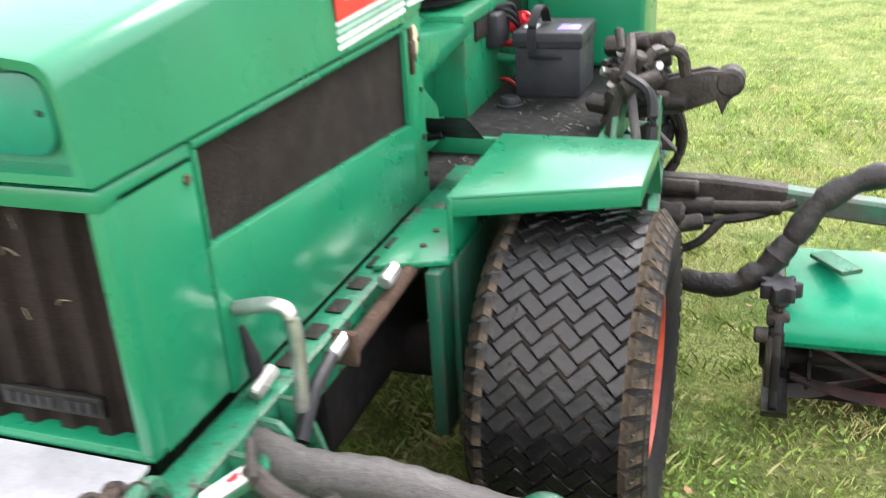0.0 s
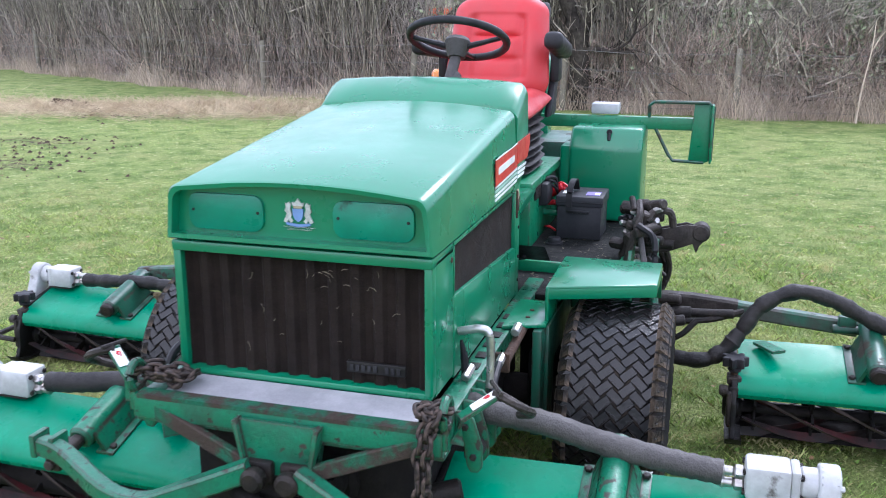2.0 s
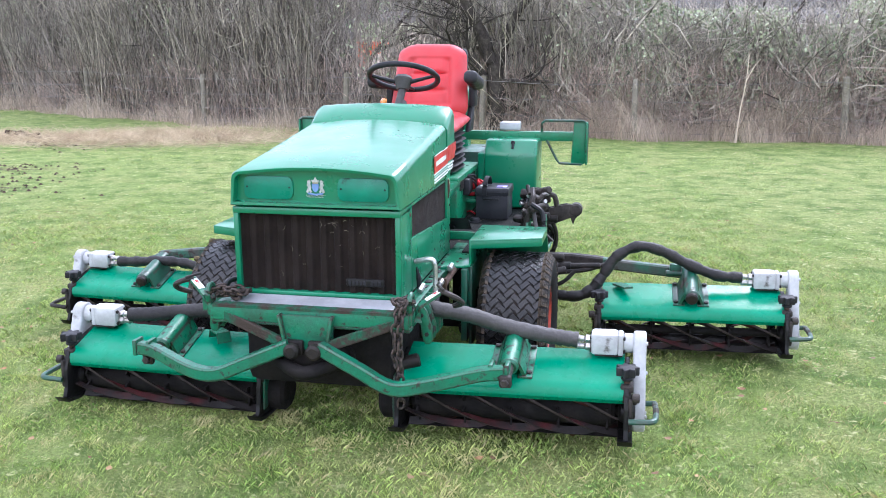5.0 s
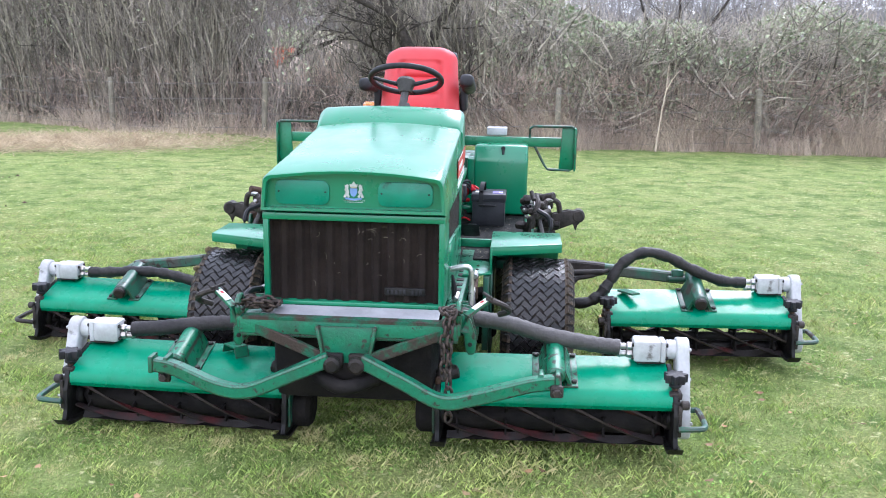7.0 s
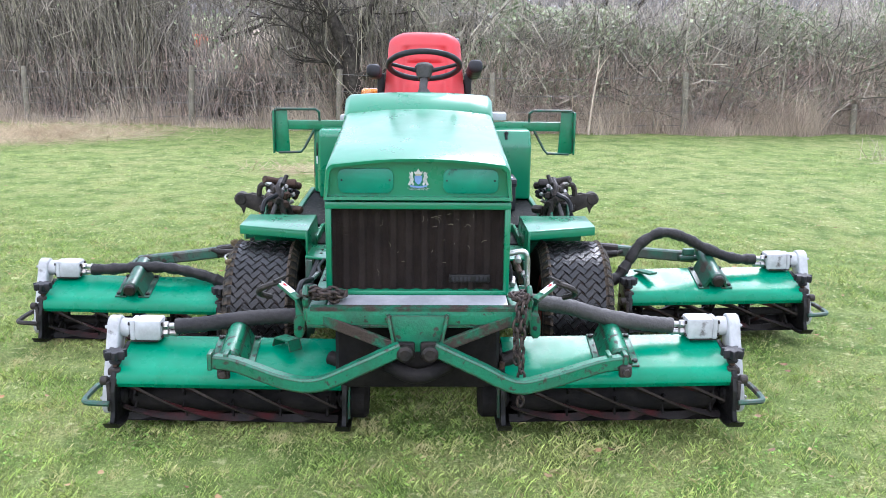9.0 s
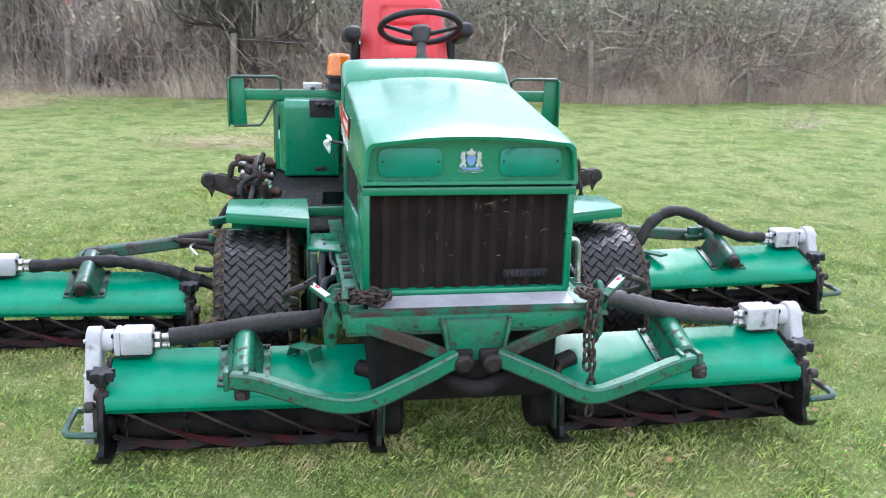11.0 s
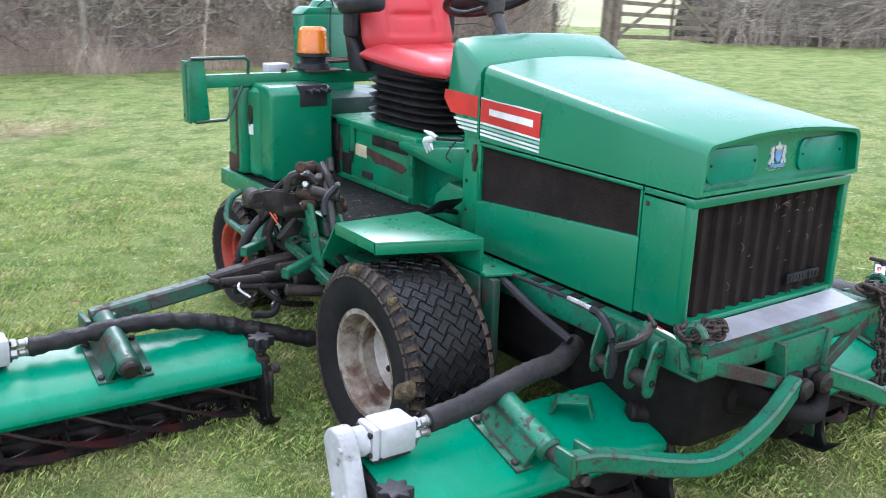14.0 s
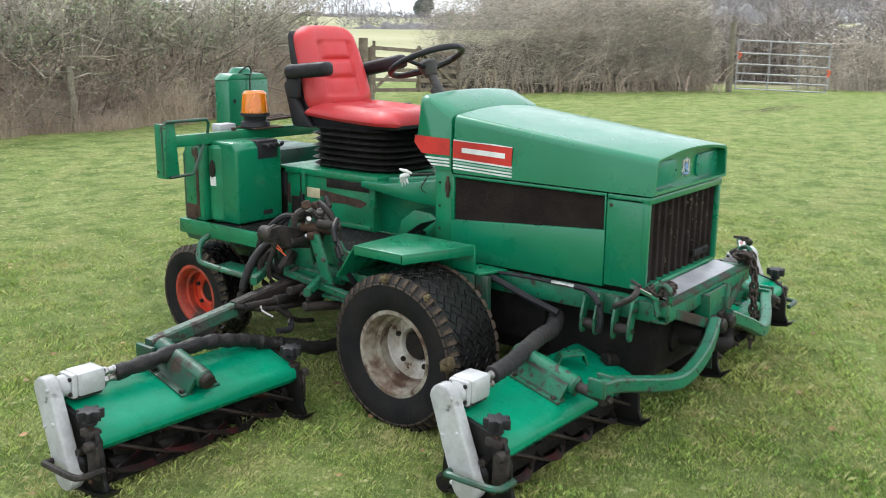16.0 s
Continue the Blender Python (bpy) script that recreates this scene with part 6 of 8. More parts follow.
for s, dz in ((-1, -0.04), (1, 0.03)):
    bm = bm_new()
    near, mid, inner, root = (0.36, 0.39, 0.415, 0.437) if s < 0 else (0.395, 0.416, 0.434, 0.436)
    bar(bm, [(s * 1.47, 1.455, near), (s * 1.2, 1.46, mid), (s * 1.0, 1.465, inner)], 0.05, 0.055)
    arm = mpart("rear_lift_arm", bm, arm_green, "long worn green lift arm to the outer unit")
    bm = bm_new()
    bar(bm, [(s * 1.06, 1.464, inner - 0.005), (s * 0.9, 1.47, (inner + root) / 2 + 0.004), (s * 0.75, 1.48, root), (s * 0.55, 1.5, root - 0.004)], 0.054, 0.06)
    prism(bm, [(s * 0.8, 0.53), (s * 0.72, 0.535), (s * 0.7, 0.58), (s * 0.73, 0.6), (s * 0.77, 0.56)], "y", 1.46, 1.49, 0.003)
    rod(bm, (s * 0.42, 1.56, 0.48), (s * 0.74, 1.56, 0.5), 0.034)
    part("arm_root", bm, dark_steel, arm, "brown steel root of the arm")
    bm = bm_new()
    box(bm, (s * 1.43 - 0.03, 1.4, 0.36 + dz), (s * 1.43 + 0.03, 1.43, 0.42 + dz), 0.006)
    box(bm, (s * 1.49 - 0.01, 1.4, 0.355 + dz), (s * 1.49 + 0.01, 1.5, 0.41 + dz), 0.004)
    rod(bm, (s * 1.38, 1.41, 0.37 + dz), (s * 1.53, 1.41, 0.37 + dz), 0.016)
    part("arm_end", bm, shadow_green, arm, "dark green clevis")
    bm = bm_new()
    rod(bm, (s * 1.05, 1.4, 0.425), (s * 0.6, 1.4, 0.4), 0.017)
    rod(bm, (s * 0.9, 1.4, 0.417), (s * 0.6, 1.4, 0.4), 0.024)
    tube(bm, [(s * 1.08, 1.43, 0.43), (s * 0.95, 1.38, 0.4), (s * 0.7, 1.36, 0.38)], 0.012, n=8)
    tube(bm, [(s * 0.92, 1.36, 0.4), (s * 0.85, 1.33, 0.34), (s * 0.72, 1.36, 0.3)], 0.011, n=8)
    spin(bm, [(0.02, -0.05), (0.032, -0.04), (0.03, -0.02), (0.034, 0), (0.03, 0.02), (0.033, 0.05), (0.02, 0.06)], (s * 0.78, 1.3, 0.43), "x", 14)
    box(bm, (s * 0.56, 1.16, 0.2), (s * 0.66, 1.24, 0.52), 0.012)
    part("arm_ram", bm, greasy, arm, "greasy ram and spring")


def hose(pts, r, mat, label, lumps):
    bm = bm_new()
    line = curve_points(pts, 9)
    tube(bm, line, [r * (1 + 0.05 * math.sin(2.3 * k) + (0.09 * math.sin(0.9 * k) if lumps else 0)) for k in range(len(line))], n=14, smooth=False, wob=0.05 if lumps else 0.02)
    return mpart("hose_sleeve", bm, mat, label)


hose([(-0.965, 0.24, 0.39), (-0.85, 0.242, 0.4), (-0.7, 0.265, 0.415), (-0.58, 0.29, 0.418), (-0.48, 0.3, 0.42), (-0.38, 0.34, 0.44)], 0.031, sleeve, "thick dark fabric hose sleeve to the front motor", False)
hose([(1.01, 0.17, 0.42), (0.9, 0.17, 0.43), (0.72, 0.155, 0.465), (0.58, 0.13, 0.51), (0.46, 0.1, 0.535), (0.38, 0.14, 0.54)], 0.031, hose_grey, "thick grey hose sleeve to the front motor", False)
hose([(-1.685, 1.355, 0.338), (-1.57, 1.355, 0.342), (-1.42, 1.35, 0.354), (-1.3, 1.345, 0.352), (-1.2, 1.34, 0.336), (-1.1, 1.335, 0.312), (-1.0, 1.32, 0.278), (-0.9, 1.29, 0.252), (-0.78, 1.27, 0.21), (-0.62, 1.25, 0.2)], 0.028, hose_mat, "long black taped hose to the rear motor", True)
hose([(1.745, 1.3, 0.42), (1.62, 1.3, 0.428), (1.47, 1.295, 0.485), (1.36, 1.285, 0.54), (1.24, 1.27, 0.565), (1.13, 1.25, 0.51), (1.07, 1.23, 0.42), (1.01, 1.21, 0.345), (0.92, 1.2, 0.31), (0.7, 1.25, 0.32)], 0.027, hose_mat, "arched black taped hose to the rear motor", True)
bm = bm_new()
tube(bm, [(-0.97, 1.33, 0.38), (-1.0, 1.36, 0.41), (-0.96, 1.4, 0.42), (-0.89, 1.39, 0.4), (-0.87, 1.35, 0.36), (-0.9, 1.31, 0.345)], 0.005, n=6, per=4)
mpart("wire_clip", bm, bare_steel, "bent steel clip on the hose")
bm = bm_new()
tube(bm, [(-0.9, 1.4, 0.42), (-0.86, 1.36, 0.36), (-0.9, 1.3, 0.32), (-0.98, 1.29, 0.33)], 0.013, n=8)
mpart("hydraulic_hose", bm, plastic, "black looped hose")


# ---- things on the mower ----
def link_chain(name, label, points, turn0=0):
    """Welded links along a line of points, each turned a quarter against the last."""
    th = empty(name, label, "chain", points[0])
    bm0 = bm_new()
    pts = [(0.012 * math.cos(a), 0.021 * math.sin(a), 0) for a in [2 * math.pi * k / 14 for k in range(15)]]
    tube(bm0, pts, 0.0054, n=6, smooth=False)
    me = bpy.data.meshes.new("link")
    bm0.to_mesh(me)
    bm0.free()
    me.materials.append(chain_mat)
    me.shade_smooth()
    base = Vector(points[0])
    for i, (a, b) in enumerate(zip(points, points[1:])):
        a, b = Vector(a), Vector(b)
        ob = new("link", me)
        ob.parent = th
        q = (b - a).to_track_quat("Y", "Z").to_matrix().to_4x4()
        ob.matrix_local = Matrix.Translation((a + b) / 2 - base) @ q @ Matrix.Rotation(radians(90 * (i % 2) + 20 + turn0), 4, "Y")
    return th


def along(pts, step, per=10):
    line = curve_points(pts, per)
    out, need = [line[0]], step
    for a, b in zip(line, line[1:]):
        d = (b - a).length
        while d >= need:
            a = a + (b - a).normalized() * need
            d -= need
            out.append(a.copy())
            need = step
        need -= d
    return out


link_chain("chain", "rusty dark chain hanging from the front lug", along([(0.392, -0.135, 0.63), (0.38, -0.158, 0.59), (0.374, -0.17, 0.5), (0.374, -0.172, 0.4), (0.375, -0.172, 0.3), (0.374, -0.17, 0.215)], 0.032))
link_chain("chain", "rusty dark chain hanging from the front lug", along([(0.378, -0.12, 0.62), (0.36, -0.156, 0.58), (0.352, -0.168, 0.5), (0.354, -0.17, 0.44), (0.358, -0.17, 0.37)], 0.032), 30)
rng = random.Random(11)
for cx, cy, cz, w, n in ((-0.335, -0.07, 0.596, 0.085, 60), (0.372, -0.11, 0.6, 0.035, 26)):
    pts, p = [], Vector((cx, cy, cz))
    for k in range(n):
        u = k / n
        pts.append((cx + w * math.sin(u * 19) * (0.5 + 0.5 * u) + rng.uniform(-0.01, 0.01), cy + 0.028 * math.sin(u * 33 + 1) + rng.uniform(-0.006, 0.006), cz + 0.036 * u * (1 - 0.4 * abs(math.sin(u * 19))) + rng.uniform(0, 0.008)))
    link_chain("chain", "heap of rusty dark chain lying on the front tray", along(pts, 0.032, 4), 15)

battery = empty("battery", "dark grey battery with a strap standing on the platform", "battery", (0.44, 1.74, 0.604))
bm = bm_new()
box(bm, (-0.088, -0.1, 0.0), (0.088, 0.1, 0.135), 0.006)
box(bm, (-0.094, -0.106, 0.132), (0.094, 0.106, 0.175), 0.007)
part("case", bm, battery_mat, battery)
bm = bm_new()
box(bm, (-0.05, -0.11, 0.108), (0.04, -0.1, 0.118), 0.002)
box(bm, (-0.094, -0.108, 0.148), (0.094, -0.105, 0.152), 0.001)
part("grip", bm, plastic, battery)
bm = bm_new()
tube(bm, [(-0.04, -0.108, 0.13), (-0.04, -0.1, 0.19), (-0.035, -0.06, 0.225), (-0.03, -0.01, 0.225), (-0.03, 0.03, 0.18)], 1, section=[(-0.012, -0.003), (0.012, -0.003), (0.012, 0.003), (-0.012, 0.003)])
part("strap", bm, plastic, battery, "black webbing strap")
for mat, x0, x1, y0, y1 in ((white_decal, -0.075, -0.04, -0.05, 0.0), (purple_print, 0.02, 0.075, -0.07, 0.0), (white_decal, 0.055, 0.075, -0.065, -0.03)):
    bm = bm_new()
    lift = 0.002 if (mat is white_decal and x0 > 0) else 0
    box(bm, (x0, y0, 0.174 + lift), (x1, y1, 0.177 + lift), 0.0)
    part("sticker", bm, mat, battery)
bm = bm_new()
rod(bm, (-0.14, 0.05, 0.15), (-0.085, 0.03, 0.19), 0.016)
rod(bm, (-0.11, 0.0, 0.125), (-0.16, 0.02, 0.12), 0.012)
tube(bm, [(-0.16, 0.0, 0.02), (-0.13, -0.03, 0.03), (-0.1, -0.05, 0.02)], 0.005, n=6)
tube(bm, [(-0.14, 0.05, 0.17), (-0.1, 0.04, 0.2), (-0.06, 0.02, 0.185)], 0.006, n=6)
part("terminal_cable", bm, red_plastic, battery, "red battery clamps and cable", split=True)
bm = bm_new()
rod(bm, (-0.2, -0.02, 0.09), (-0.1, -0.02, 0.085), 0.013)
part("green_cable", bm, paint, battery)
cap = empty("floor_cap", "small black round cap on the platform floor", "cap", (0.36, 1.55, 0.604))
bm = bm_new()
spin(bm, [(0.0001, 0.026), (0.022, 0.026), (0.028, 0.018), (0.028, 0.008), (0.036, 0.006), (0.036, 0.0)], (0, 0, 0), "z", 18)
part("cap_body", bm, plastic, cap)
bm = bm_new()
for k in range(3):
    tube(bm, [(0.24, 1.62 + 0.03 * k, 0.78), (0.28, 1.64 + 0.02 * k, 0.83), (0.33, 1.7, 0.84 - 0.02 * k), (0.33, 1.78, 0.76)], 0.006, n=6)
box(bm, (0.27, 1.6, 0.74), (0.32, 1.72, 0.83), 0.01)
mpart("wiring_loom", bm, plastic, "black cables and solenoid beside the seat base")


# ---- the field ----
def spaced(lo, hi, near, step, grow):
    """Grid lines that are close together near the mower and wider apart far off."""
    out, x, d = [near], near, step
    while x < hi:
        x += d
        d *= grow
        out.append(x)
    x, d = near, step
    while x > lo:
        x -= d
        d *= grow
        out.insert(0, x)
    return np.array(out)


xs, ys = spaced(-320, 420, 0, 0.22, 1.055), spaced(-220, 480, 3, 0.22, 1.055)
gx, gy = np.meshgrid(xs, ys)
gv = np.stack([gx.ravel(), gy.ravel(), ground_z(gx, gy).ravel()], 1)
nx, ny = len(xs), len(ys)
ii = (np.arange(ny - 1)[:, None] * nx + np.arange(nx - 1)[None]).ravel()
ground = soup("ground", gv, np.stack([ii, ii + 1, ii + nx + 1, ii + nx], 1), [grass_ground], kind="structure", label="short meadow grass, patchy green and straw-yellow", category="ground")
ground.data.shade_smooth()
ground.data.materials.append(pasture)
fc = np.hypot(gx[:-1, :-1], gy[:-1, :-1]).ravel()
ground.data.polygons.foreach_set("material_index", ((fc > 27) & (gy[:-1, :-1].ravel() > 4)).astype(np.int32))

rs = np.random.RandomState(5)


lattice = rs.rand(256, 256)


def clumped(x, y, cell):
    """A smooth random field from 0 to 1 with bumps of the given size."""
    u, v = x / cell, y / cell
    i, j = np.floor(u).astype(int), np.floor(v).astype(int)
    a, b = u - i, v - j
    a, b = a * a * (3 - 2 * a), b * b * (3 - 2 * b)
    at = lambda p, q: lattice[p % 256, q % 256]  # noqa: E731
    return (at(i, j) * (1 - a) + at(i + 1, j) * a) * (1 - b) + (at(i, j + 1) * (1 - a) + at(i + 1, j + 1) * a) * b


def blades(n, spread, centre, size, lean, width):
    """Grass blades: two-piece tapered slips standing on the ground."""
    a = rs.rand(n) * 2 * np.pi
    d = spread[0] + (spread[1] - spread[0]) * rs.rand(n) ** 0.8
    x, y = centre[0] + d * np.cos(a), centre[1] + d * np.sin(a)
    tone = np.sin(1.9 * x + 0.7 * y) * np.sin(1.3 * y - 0.4 * x + 1)
    h = size * (0.5 + rs.rand(n)) * (1 + 0.3 * tone) * (0.45 + 1.1 * clumped(x, y, 0.09))
    h = h * np.clip((spread[1] - d) / 3.5, 0.15, 1)
    z = ground_z(x, y) - 0.004
    f, l = rs.rand(n) * 2 * np.pi, lean * (0.2 + rs.rand(n))
    wx, wy = -np.sin(f) * width, np.cos(f) * width
    lx, ly = np.cos(f + rs.normal(0, 0.5, n)) * l * h, np.sin(f + rs.normal(0, 0.5, n)) * l * h
    p = np.zeros((n, 4, 3))
    p[:, 0], p[:, 1] = np.stack([x - wx, y - wy, z], 1), np.stack([x + wx, y + wy, z], 1)
    p[:, 2] = np.stack([x + wx + lx * 0.4, y + wy + ly * 0.4, z + h * 0.66], 1)
    p[:, 3] = np.stack([x + lx, y + ly, z + h], 1)
    i = np.arange(n)[:, None] * 4
    return p.reshape(-1, 3), np.concatenate([i + [0, 1, 2], i + [0, 2, 3]])


v1, f1 = blades(720000, (0.0, 7.5), (-0.6, 0.4), 0.019, 0.95, 0.00075)
soup("grass", v1, f1, [blade_mat], label="short green grass blades", category="grass")
v1, f1 = blades(80000, (0.0, 7.5), (-0.6, 0.4), 0.02, 1.2, 0.0008)
soup("dry_grass", v1, f1, [dry_blade_mat], label="dry yellow blades among the short grass", category="grass")
v1, f1 = blades(130000, (6.0, 14.0), (-0.4, 0.6), 0.018, 1.2, 0.0018)
soup("meadow_tufts", v1, f1, [blade_mat], label="coarser grass tufts farther off in the meadow", category="grass")


def chips(n, where, size, mat, name, label, category, flat=0.15):
    """Small curled leaf-like scraps lying on the ground."""
    P, F = [], []
    for k in range(n):
        x, y = where(k)
        s, a = size * rs.uniform(0.6, 1.4), rs.rand() * 6.28
        z = float(ground_z(x, y)) + 0.03 + rs.rand() * 0.015
        b = len(P)
        for u, w, h in ((-1, 0, 0.2), (-0.3, 0.55, 0), (0.4, 0.45, 0.1), (1, 0, 0.3), (0.4, -0.45, 0.05), (-0.3, -0.5, 0.2)):
            P.append((x + s * (u * math.cos(a) - w * math.sin(a)), y + s * (u * math.sin(a) + w * math.cos(a)), z + s * h * (1 + flat)))
        F += [(b, b + 1, b + 5, b + 5), (b + 1, b + 2, b + 4, b + 5), (b + 2, b + 3, b + 4, b + 4)]
    F = [f if f[2] != f[3] else (f[0], f[1], f[2]) for f in F]
    tri = []
    for f in F:
        tri.append(f[:3])
        if len(f) == 4:
            tri.append((f[0], f[2], f[3]))
    soup(name, P, tri, [mat], label=label, category=category)


def leaflets(n, reach, size):
    """Small flat leaves of moss, clover and weeds lying between the blades, in clumps."""
    a, d = rs.rand(n * 3) * 2 * np.pi, reach * rs.rand(n * 3) ** 0.7
    x, y = -0.6 + d * np.cos(a), 0.2 + d * np.sin(a)
    keep = clumped(x, y, 0.16) * clumped(x + 31, y + 17, 0.5) > 0.34
    x, y = x[keep][:n], y[keep][:n]
    n = len(x)
    f, s = rs.rand(n) * 2 * np.pi, size * (0.5 + rs.rand(n))
    z = ground_z(x, y) + 0.004 + 0.014 * rs.rand(n)
    u = np.stack([np.cos(f), np.sin(f), rs.normal(0.1, 0.35, n)], 1) * s[:, None]
    v = np.stack([-np.sin(f), np.cos(f), rs.normal(0, 0.35, n)], 1) * s[:, None] * 0.7
    c = np.stack([x, y, z], 1)
    p = np.stack([c - u, c + v - 0.2 * u, c + u, c - v - 0.2 * u], 1).reshape(-1, 3)
    return p, np.arange(n)[:, None] * 4 + [0, 1, 2, 3]


p, f = leaflets(60000, 6.5, 0.0055)
soup("clover", p, f, [clover_mat], label="small flat clover and weed leaves in the turf", category="weeds")
chips(900, lambda k: (rs.normal(0, 5.5), rs.normal(2.0, 5.5)), 0.017, leaf_dead, "fallen_leaves", "small brown fallen leaves scattered in the grass", "leaves")


def straws(n, where, length, mat, name, label, category, rise=0.3, thick=0.003):
    P, F = [], []
    x, y = where(n)
    a, l, r = rs.rand(n) * 6.28, length * (0.4 + rs.rand(n)), rs.rand(n) * rise
    z = ground_z(x, y) + 0.02 + rs.rand(n) * 0.05
    d = np.stack([np.cos(a) * np.cos(r), np.sin(a) * np.cos(r), np.sin(r)], 1) * l[:, None]
    c = np.stack([x, y, z], 1)
    w = np.stack([-np.sin(a), np.cos(a), 0 * a], 1) * thick
    u = np.tile([[0, 0, thick]], (n, 1))
    p = np.stack([c + w, c - w, c + u, c + d + w * 0.6, c + d - w * 0.6, c + d + u], 1)
    i = np.arange(n)[:, None] * 6
    f = np.concatenate([i + [0, 1, 4], i + [0, 4, 3], i + [1, 2, 5], i + [1, 5, 4], i + [2, 0, 3], i + [2, 3, 5]])
    return soup(name, p.reshape(-1, 3), f, [mat], label=label, category=category)


def patch(n):
    k = rs.randint(0, 4, n)
    cx, cy = np.array([-7.6, -6.4, -5.5, -9.4])[k], np.array([10.0, 10.5, 11.1, 9.9])[k]
    return cx + rs.normal(0, 1, n) * np.array([1.2, 1.0, 1.0, 1.3])[k], cy + rs.normal(0, 1, n) * np.array([0.5, 0.5, 0.6, 0.7])[k]


straws(9000, patch, 0.2, straw_mat, "dry_straw", "pale dry straw raked over the grass", "straw", 0.7)
straws(260, lambda n: (rs.uniform(-3, 9, n), rs.uniform(4, 10.5, n)), 0.05, straw_mat, "dead_stalks", "scattered dead grass stalks", "straw")


def mound(place, r, h, seed):
    bm = bm_new()
    bmesh.ops.create_icosphere(bm, subdivisions=4, radius=1)
    for v in bm.verts:
        k = 1 + 0.4 * noise.noise(v.co * 2.3 + Vector((seed, 0, 0))) + 0.25 * noise.noise(v.co * 6 + Vector((seed, 3, 0)))
        v.co = Vector((v.co.x * r * k, v.co.y * r * 0.7 * k, max(-0.2, v.co.z) * h * k))
    ob = part("soil_mound", bm, earth)
    ob.location = (*place, float(ground_z(*place)))
    tagged(ob, "dark clod of dug soil lying in the straw", "soil", "soil mounds")


for i, (x, y, r, h) in enumerate(((-9.1, 10.5, 0.26, 0.12), (-8.7, 10.35, 0.34, 0.09), (-8.2, 10.1, 0.3, 0.07))):
    mound((x, y), r, h, i)


def crumbs(n, where, size):
    """Loose crumbs of soil trodden into the turf."""
    x, y = where(n)
    r = size * rs.uniform(0.3, 1.2, n) ** 1.5
    a = rs.rand(n) * 6.28
    z = ground_z(x, y) + 0.012
    top = np.stack([x, y, z + r * 0.5], 1)
    ring = [np.stack([x + r * np.cos(a + q) * (0.7 + 0.6 * rs.rand(n)), y + r * np.sin(a + q) * (0.7 + 0.6 * rs.rand(n)), z - 0.01], 1) for q in (0, 1.26, 2.51, 3.77, 5.03)]
    p = np.stack([top, *ring], 1).reshape(-1, 3)
    i = np.arange(n)[:, None] * 6
    soup("soil_crumbs", p, np.concatenate([i + [0, 1 + k, 1 + (k + 1) % 5] for k in range(5)]), [earth], label="dark crumbs of soil on the turf", category="soil")


def dug(n):
    k = rs.randint(0, 8, n)
    cx, cy = np.array([-8.6, -8.2, -5.8, -6.1, -7.4, -6.6, -6.3, -9.2])[k], np.array([10.3, 10.0, 5.2, 5.9, 9.6, 7.2, 6.4, 10.0])[k]
    return cx + rs.normal(0, 0.55, n), cy + rs.normal(0, 0.3, n)


crumbs(380, dug, 0.024)
straws(420, lambda n: (np.where(rs.rand(n) < 0.5, -1.4, -0.45) + rs.normal(0, 0.35, n), 7.15 + rs.normal(0, 0.12, n)), 0.16, straw_mat, "pale_stalks", "pale dead stalks lying in the grass", "straw", 0.7)
straws(90, lambda n: (6.03 + rs.normal(0, 0.22, n), 8.2 + rs.normal(0, 0.12, n)), 0.28, pale_stem, "bleached_tuft", "bleached tuft of dead stalks in the grass", "straw", 1.3)



def clippings(n, lo, hi, z):
    """Chopped grass lying on the platform floor."""
    x, y = rs.uniform(lo[0], hi[0], n), rs.uniform(lo[1], hi[1], n)
    a, l = rs.rand(n) * 6.28, rs.uniform(0.004, 0.022, n)
    d, w = np.stack([np.cos(a) * l, np.sin(a) * l, 0.003 * rs.rand(n)], 1), np.stack([-np.sin(a), np.cos(a), 0 * a], 1) * 0.0012
    c = np.stack([x, y, z + 0.001 + 0.003 * rs.rand(n)], 1)
    return np.stack([c - w, c + w, c + d + w, c + d - w], 1).reshape(-1, 3), np.arange(n)[:, None] * 4 + [0, 1, 2, 3]


p1, f1 = clippings(420, (-0.62, 1.3), (0.62, 2.0), 0.604)
p2, f2 = clippings(160, (-0.46, 1.0), (0.46, 1.24), 0.57)
soup("grass_clippings", np.concatenate([p1, p2]), np.concatenate([f1, f2 + len(p1)]), [dusty_straw], label="dry grass clippings scattered on the platform floor", category="clippings")

# ---- fence, hedge, gates ----
LINE = [(-30, 25.0), (-22, 20.6), (-15.0, 17.2), (-10.4, 14.9), (-6.9, 13.2), (-3.89, 12.6), (-1.35, 12.22), (1.19, 11.95), (4.1, 11.8), (7.0, 12.0), (9.6, 12.2)]
lx, ly = np.array([p[0] for p in LINE]), np.array([p[1] for p in LINE])


def line_y(x):
    return np.interp(x, lx, ly)


fence = empty("wire_fence", "weathered wooden post and wire fence in front of the hedge", "fence", (0, 0, 0))
tops = []
for k, (x, y) in enumerate([*LINE[1:8], (4.35, 11.8), (7.3, 12.1), (10.2, 12.5)]):
    h = rs.uniform(0.94, 1.04) if k != 8 else 0.5
    bm = bm_new()
    lean = (rs.normal(0, 0.025), rs.normal(0, 0.02))
    z0 = float(ground_z(x, y))
    r = rs.uniform(0.045, 0.058)
    tube(bm, [(x, y, z0 - 0.05), (x + lean[0] * 0.5, y, z0 + h * 0.5), (x + lean[0], y + lean[1], z0 + h - 0.01), (x + lean[0], y + lean[1], z0 + h)], [r * 1.05, r, r * 0.97, r * 0.8], n=9, smooth=False, wob=0.05)
    part("post", bm, post_wood, fence)
    tops.append((x + lean[0], y + lean[1] - r, z0 + h))
